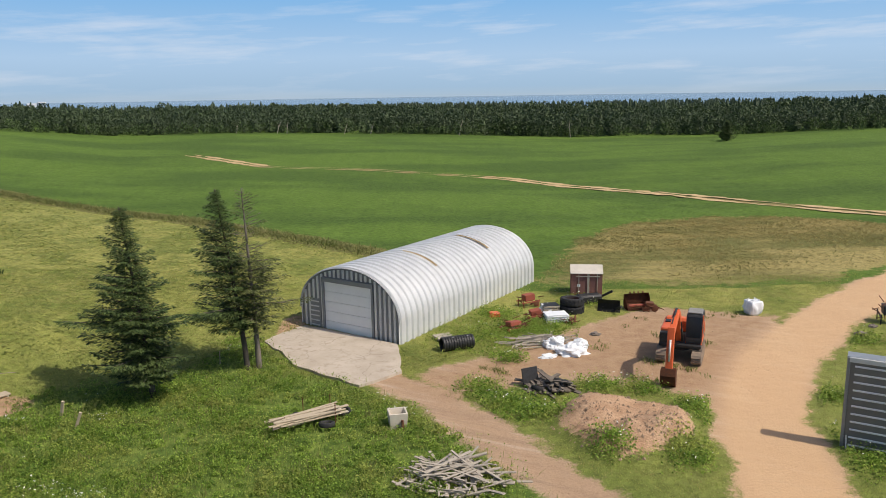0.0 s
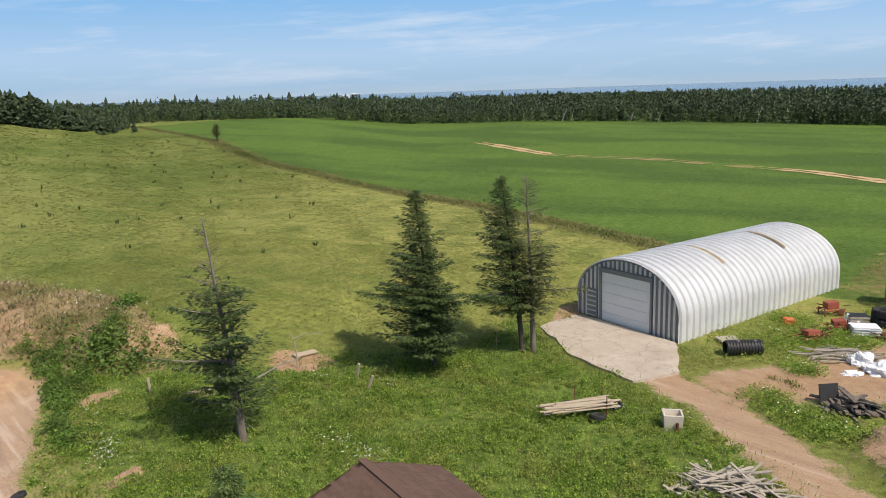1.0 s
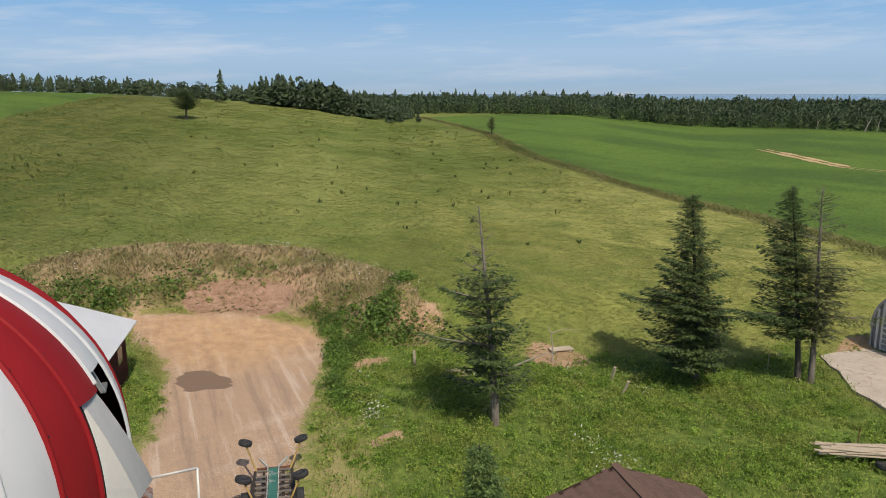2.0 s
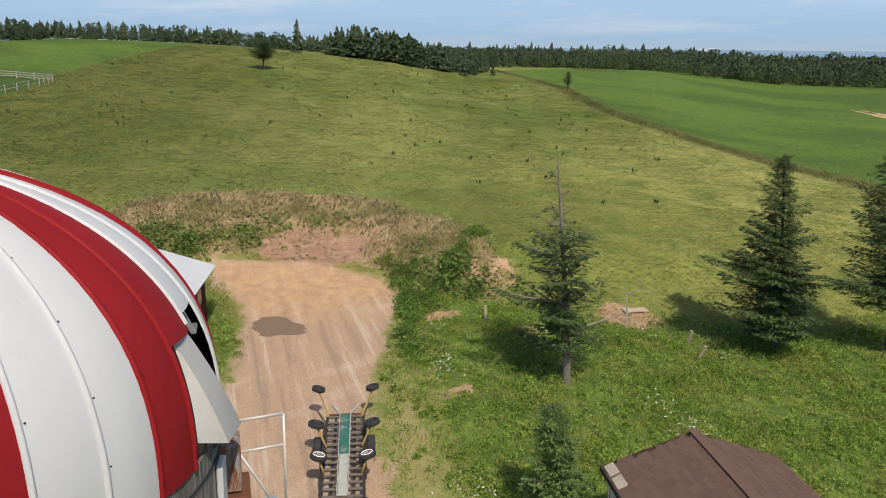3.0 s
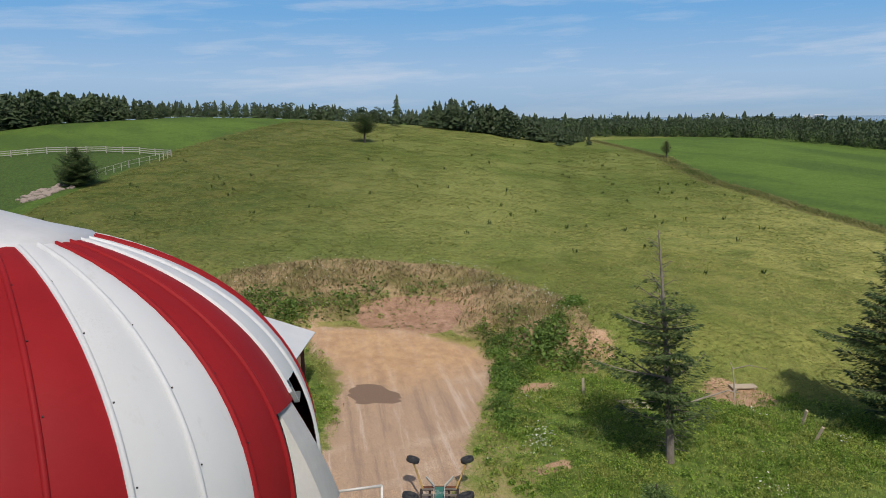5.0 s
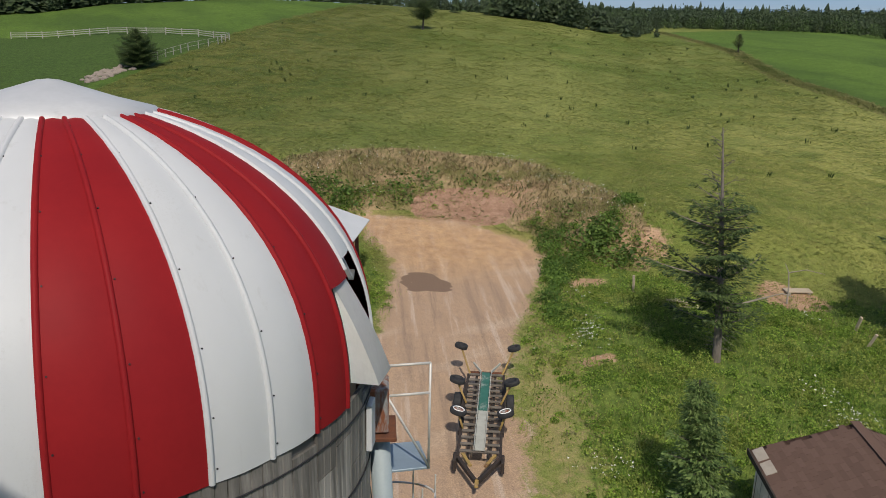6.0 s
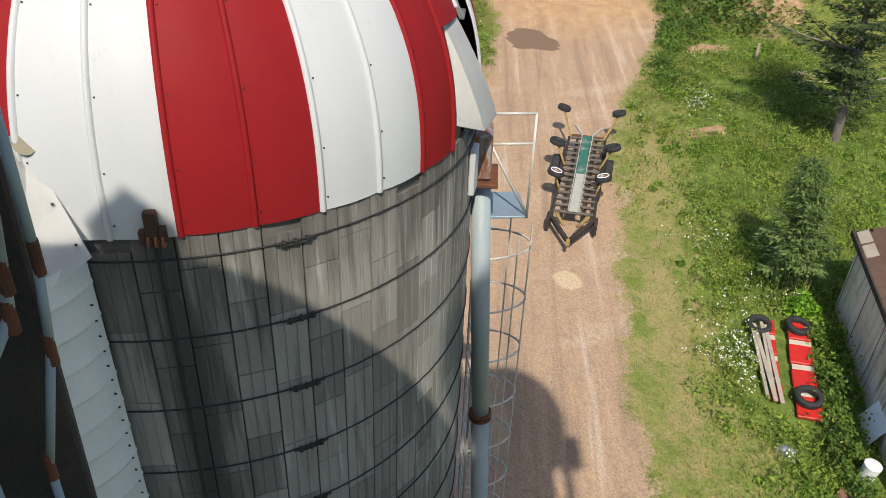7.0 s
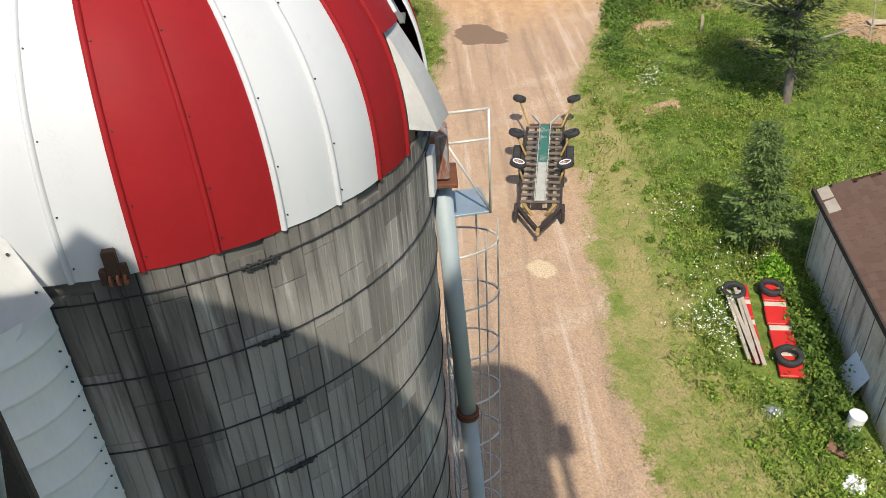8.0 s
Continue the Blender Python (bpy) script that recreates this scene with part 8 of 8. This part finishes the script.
def build_pasture_growth():
    rs = np.random.default_rng(41)

    def keep(x, y):
        m = masks(x, y)
        r = np.hypot(x, y)
        return (m["field"] < 0.4) & (m["dirt"] < 0.3) & (m["lush"] < 0.5) & (rs.random(len(x)) < np.clip(0.6 + 0.4 * waves(x, y, 0.35, 31) + 0.5 * waves(x, y, 1.1, 32), 0, 1)) & (r < 175)
    n = 330000
    a, r = rs.uniform(-2, 97, n), 24 + 151 * rs.random(n) ** 1.15
    x, y = polar(a, r)
    k = keep(x, y)
    x, y, r = x[k], y[k], r[k]
    sz = np.interp(r, [24, 40, 80, 175], [0.7, 1.0, 1.5, 2.6])
    V = blades(len(x), x, y, height(x, y) - 0.01, rs, 0.045, 0.06, 9.0)
    V = V[:, :1] + (V - V[:, :1]) * sz[:, None, None]
    arid = masks(x, y)["dry"] * 0.9 > rs.random(len(x))
    tagged(quads("pasture_tufts", V[~arid], M_TUFT), "uneven green pasture grass tufts", "grass", kind="stuff")
    tagged(quads("dry_pasture_tufts", V[arid], M_DRYTUFT), "dry yellow-green pasture grass tufts", "grass", kind="stuff")
    # darker weed stalks that dot the hill
    n = 110
    a, r = rs.uniform(30, 84, n), 60 + 105 * rs.random(n) ** 0.8
    x, y = polar(a, r)
    m = masks(x, y)
    k = (m["field"] < 0.3) & (m["lush"] < 0.3)
    x, y = x[k], y[k]
    x, y = np.repeat(x, 7) + rs.normal(0, 0.11, len(x) * 7), np.repeat(y, 7) + rs.normal(0, 0.11, len(y) * 7)
    V = blades(len(x), x, y, height(x, y), rs, 0.45, 0.05, 0.5)
    tagged(quads("thistles", V, M_DARKTUFT), "scattered dark thistle stalks on the pasture", "weeds", kind="stuff")
    # rank grass along the field boundary
    t = rs.random(15000)
    p = np.array(PASTURE_EDGE, float)
    seg = np.concatenate([[0], np.cumsum(np.hypot(*np.diff(p, axis=0).T))])
    x = np.interp(t * seg[-1], seg, p[:, 0]) + rs.normal(0, 0.7, len(t))
    y = np.interp(t * seg[-1], seg, p[:, 1]) + rs.normal(0, 0.7, len(t))
    V = blades(len(x), x, y, height(x, y), rs, 0.30, 0.05, 1.6)
    tagged(quads("boundary_grass", V, M_VERGE), "rank brown-green grass along the field boundary", "grass", kind="stuff")
    # dry grass on the rough knoll
    def keep3(x, y):
        return (masks(x, y)["rough"] > 0.45) & (rs.random(len(x)) < np.clip(0.25 + 0.06 * (y - 62) + 0.5 * waves(x, y, 0.4, 33), 0.05, 1))
    x, y = scatter(70000, 4, 52, 52, 90, rs, keep3)
    V = blades(len(x), x, y, height(x, y), rs, 0.17, 0.030, 4.0)
    tagged(quads("dry_grass", V, M_STRAW), "tall straw-coloured grass on the knoll", "grass", kind="stuff")


M_VERGE = leafy("boundary_grass", (0.16, 0.19, 0.055), (0.32, 0.29, 0.12), 0.6, 0.4, (0.14, 0.19, 0.05), 0.12)
build_pasture_growth()


# ---- wheel track over the field ----
def build_field_track():
    p = np.array(FIELD_TRACK, float)
    seg = np.concatenate([[0], np.cumsum(np.hypot(*np.diff(p, axis=0).T))])
    s = np.arange(0, seg[-1], 0.9)
    x, y = np.interp(s, seg, p[:, 0]), np.interp(s, seg, p[:, 1])
    k = np.ones(9) / 9
    x, y = np.convolve(np.pad(x, 4, mode="edge"), k, "valid"), np.convolve(np.pad(y, 4, mode="edge"), k, "valid")
    dx, dy = np.gradient(x), np.gradient(y)
    l = np.hypot(dx, dy)
    nx, ny = -dy / l, dx / l
    bm = bmesh.new()
    for off in (-0.95, 0.95):
        prev = None
        for i in range(len(s)):
            w = 0.60 + 0.22 * math.sin(i * 0.7 + off) + 0.15 * math.sin(i * 2.3)
            w *= (1.0 if (i // 7) % 9 else 0.3) * (0.22 if -33 < x[i] < 6 else 1.0)
            row = [bm.verts.new((x[i] + nx[i] * (off + q * w), y[i] + ny[i] * (off + q * w), ground_z(x[i] + nx[i] * off, y[i] + ny[i] * off) + 0.07)) for q in (-1, 1)]
            if prev:
                bm.faces.new((prev[0], row[0], row[1], prev[1]))
            prev = row
    ob = link_bm("field_track", bm, M_RUT)
    tagged(ob, "pale dirt wheel track across the green field", "track", kind="structure")


M_RUT = worn("rut_dirt", (0.58, 0.42, 0.22), (0.48, 0.35, 0.18), 0.5, 0.95)
build_field_track()


# ---- stones and clods on the dirt ----
def build_clods():
    rs = np.random.default_rng(51)
    V = []
    def add(x, y, s):
        z = ground_z(x, y)
        d = rs.uniform(0.6, 1.2, 4) * s
        top = np.array([x, y, z + s * 0.7])
        c = [np.array([x + d[k] * math.cos(k * 1.571 + 0.4), y + d[k] * math.sin(k * 1.571 + 0.4), z - 0.02]) for k in range(4)]
        for k in range(4):
            V.append([c[k], c[(k + 1) % 4], top])
    for _ in range(1100):
        x, y = rs.normal(7.7, 2.0), rs.normal(31.4, 2.0)
        if mound_part(x, y) > 0.2:
            add(x, y, 0.025 + 0.09 * rs.random() ** 2.5)
    for _ in range(45):
        x, y = rs.uniform(-52, -33), rs.uniform(24, 40)
        if masks(np.array([x]), np.array([y]))["soil"][0] > 0.5:
            add(x, y, rs.uniform(0.03, 0.10))
    for _ in range(700):
        x, y = rs.normal(-26.5, 2.5), rs.normal(19.5, 2.5)
        add(x, y, rs.uniform(0.02, 0.06))
    for _ in range(900):
        x, y = rs.uniform(-2, 21), rs.uniform(34, 50)
        if area_dist(np.array([x]), np.array([y]), YARD)[0] > 0:
            add(x, y, rs.uniform(0.02, 0.06))
    ob = quads("soil_clods", np.array(V), M_CLOD, per=3)
    tagged(ob, "red-brown soil clods and stones on bare ground", "soil", kind="stuff")


M_CLOD = worn("soil_clod", (0.48, 0.34, 0.235), (0.38, 0.265, 0.18), 4, 0.95, island=0.4)
build_clods()


# ---- sky behind all: thin cloud over blue haze ----
def build_sky_backdrop():
    bm = bmesh.new()
    lathe(bm, [(4850, -60), (4850, 100), (4850, 300), (4850, 600), (4850, 1000), (4850, 1500), (4850, 2200)], sides=128)
    n = Nodes("sky_backdrop")
    geo = n.add("ShaderNodeNewGeometry")
    sep = n.add("ShaderNodeSeparateXYZ")
    n.link(geo.outputs["Position"], sep.inputs[0])
    ang = n.math("ARCTAN2", sep.outputs[0], sep.outputs[1])
    up = n.math("DIVIDE", sep.outputs[2], 4850.0)
    vec = n.add("ShaderNodeCombineXYZ")
    n.link(n.math("MULTIPLY", ang, 3.0), vec.inputs[0])
    n.link(n.math("ADD", n.math("MULTIPLY", up, 26.0), n.math("MULTIPLY", ang, -1.1)), vec.inputs[1])
    cl = n.noise(1.35, 7, 0.58, vec=vec.outputs[0])
    vec2 = n.add("ShaderNodeCombineXYZ")
    n.link(n.math("MULTIPLY", ang, 9.0), vec2.inputs[0])
    n.link(n.math("MULTIPLY", up, 60.0), vec2.inputs[1])
    fine = n.noise(1.2, 6, 0.6, vec=vec2.outputs[0])
    body = n.ramp(up, (0.0, (0.40, 0.54, 0.68)), (0.012, (0.36, 0.54, 0.74)), (0.05, (0.41, 0.61, 0.85)), (0.13, (0.20, 0.48, 0.85)), (0.40, (0.12, 0.32, 0.68)))
    amount = n.ramp(n.math("ADD", n.math("MULTIPLY", cl, 0.8), n.math("MULTIPLY", fine, 0.2)), (0.50, 0.0), (0.74, 0.75))
    band = n.ramp(up, (0.0, 0.15), (0.035, 0.85), (0.075, 1.0), (0.11, 0.6), (0.16, 0.8))
    col = n.mix(n.math("MULTIPLY", amount, band), body, (0.80, 0.85, 0.93))
    em = n.add("ShaderNodeEmission")
    n.link(col, em.inputs[0])
    em.inputs[1].default_value = 1.0
    tr = n.add("ShaderNodeBsdfTransparent")
    mx = n.add("ShaderNodeMixShader")
    n.link(n.ramp(up, (0.22, 0.0), (0.42, 1.0)), mx.inputs[0])
    n.link(em.outputs[0], mx.inputs[1])
    n.link(tr.outputs[0], mx.inputs[2])
    n.link(mx.outputs[0], n.t.nodes["Material Output"].inputs["Surface"])
    ob = link_bm("backdrop", bm, n.m, smooth=True)
    tagged(ob, "blue summer sky with thin streaks of cloud", "sky", kind="structure")


build_sky_backdrop()


# ---- staves of the silo wall, nearest ones singly ----
def stave_mesh(w, h):
    bm = bmesh.new()
    g = 0.008
    xs = [(-w / 2 + 0.004, -0.03), (-w / 2 + 0.007, 0.0), (-w / 6 - g, 0.0), (-w / 6, -g), (-w / 6 + g, 0.0), (w / 6 - g, 0.0), (w / 6, -g), (w / 6 + g, 0.0), (w / 2 - 0.007, 0.0), (w / 2 - 0.004, -0.03)]
    lo = [bm.verts.new((d, y, -h / 2 + 0.004)) for y, d in xs]
    hi = [bm.verts.new((d, y, h / 2 - 0.004)) for y, d in xs]
    for i in range(len(xs) - 1):
        bm.faces.new((lo[i], lo[i + 1], hi[i + 1], hi[i]))
    bm.faces.new(hi)
    bm.faces.new(lo[::-1])
    return bm


def stave_material():
    n = Nodes("stave_concrete", 0.92, 0, 0.2)
    rnd = n.add("ShaderNodeObjectInfo").outputs["Random"]
    geo = n.add("ShaderNodeNewGeometry")
    k = n.math("FRACT", n.math("ADD", rnd, geo.outputs["Random Per Island"]))
    base = n.ramp(k, (0.0, (0.185, 0.172, 0.153)), (0.5, (0.262, 0.247, 0.223)), (1.0, (0.36, 0.342, 0.312)))
    mp = n.add("ShaderNodeMapping")
    mp.inputs["Scale"].default_value = (7, 7, 0.55)
    n.link(geo.outputs["Position"], mp.inputs["Vector"])
    run = n.noise(1.0, 6, 0.65, vec=mp.outputs[0])
    col = n.mix(n.ramp(run, (0.50, 0.0), (0.68, 0.8)), base, (0.13, 0.122, 0.112))
    col = n.mix(n.ramp(run, (0.28, 0.75), (0.42, 0.0)), col, (0.58, 0.565, 0.535))
    # the dark run below the hoist
    off = n.add("ShaderNodeVectorMath", operation="SUBTRACT")
    n.link(geo.outputs["Position"], off.inputs[0])
    off.inputs[1].default_value = SILO_C
    sp = n.add("ShaderNodeSeparateXYZ")
    n.link(off.outputs[0], sp.inputs[0])
    ang = n.math("ARCTAN2", sp.outputs[1], sp.outputs[0])
    near = n.math("SUBTRACT", 1.0, n.math("MULTIPLY", n.math("ABSOLUTE", n.math("ADD", ang, 0.235)), 9.5))
    near = n.math("ADD", near, n.math("MULTIPLY", n.math("SUBTRACT", run, 0.5), 1.2))
    col = n.mix(n.ramp(near, (0.0, 0.0), (0.75, 0.9)), col, (0.035, 0.031, 0.028))
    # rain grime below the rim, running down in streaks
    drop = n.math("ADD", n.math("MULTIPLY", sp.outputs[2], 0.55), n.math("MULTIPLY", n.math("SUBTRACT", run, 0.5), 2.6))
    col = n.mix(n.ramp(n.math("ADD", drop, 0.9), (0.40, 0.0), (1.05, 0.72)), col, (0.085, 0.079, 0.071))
    fine = n.noise(45, 3, 0.6)
    col = n.mix(n.math("MULTIPLY", fine, 0.4), col, (0.17, 0.163, 0.152))
    n.color(col)
    n.bump(fine, 0.3, 0.006)
    return n.m


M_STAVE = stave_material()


def build_staves():
    cols = 60
    w, h = math.tau * SILO_R / cols, 0.766
    bm = stave_mesh(w, h)
    me = bpy.data.meshes.new("stave")
    bm.normal_update()
    bm.to_mesh(me)
    bm.free()
    me.materials.append(M_STAVE)
    src = [v.co.copy() for v in me.vertices]
    faces = [tuple(p.vertices) for p in me.polygons]
    V, F = [], []
    rs = random.Random(3)
    for c in range(cols):
        a = (c + 0.5) * 360 / cols + 0.4
        ang = (a + 180) % 360 - 180
        off = (0.0, 0.38, 0.19, 0.57)[c % 4]
        for r in range(16):
            z = -0.234 - 0.30 - off + 0.766 - r * 0.766
            if z - 0.38 < SILO_BASE or z + 0.36 > 0.42:
                continue
            m = spin(SILO_R + rs.uniform(0.0, 0.006), a, min(z, -0.40) if z > -0.36 else z)
            if z > -0.36:
                m = spin(SILO_R + 0.003, a, (z - 0.381 - 0.02) / 2) @ Matrix.Diagonal((1, 1, max(0.1, (abs(z - 0.381) - 0.02) / 0.766), 1))
            if -32 < ang < 66 and r < 11:
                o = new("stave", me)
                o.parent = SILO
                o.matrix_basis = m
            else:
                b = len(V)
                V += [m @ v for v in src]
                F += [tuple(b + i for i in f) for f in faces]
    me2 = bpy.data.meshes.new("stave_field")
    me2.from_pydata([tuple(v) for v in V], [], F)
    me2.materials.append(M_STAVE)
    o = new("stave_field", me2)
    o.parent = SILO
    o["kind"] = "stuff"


build_staves()
SHINGLES.sort(key=lambda q: q[1].translation.x)
rest_ = [[list(m_ @ v.co) for v in me_.vertices if v.co.z > 0][:4] for me_, m_, roof_ in SHINGLES[300:]]
if rest_:
    flat_ = np.array(rest_)[:, [0, 1, 3, 2]]
    quads("shingle_rest", flat_, M_SHINGLE2, SHINGLES[0][2])["kind"] = "stuff"
for me_, m_, roof_ in SHINGLES[:300]:
    o_ = new("shingle", me_)
    o_.parent = roof_
    o_.matrix_basis = m_
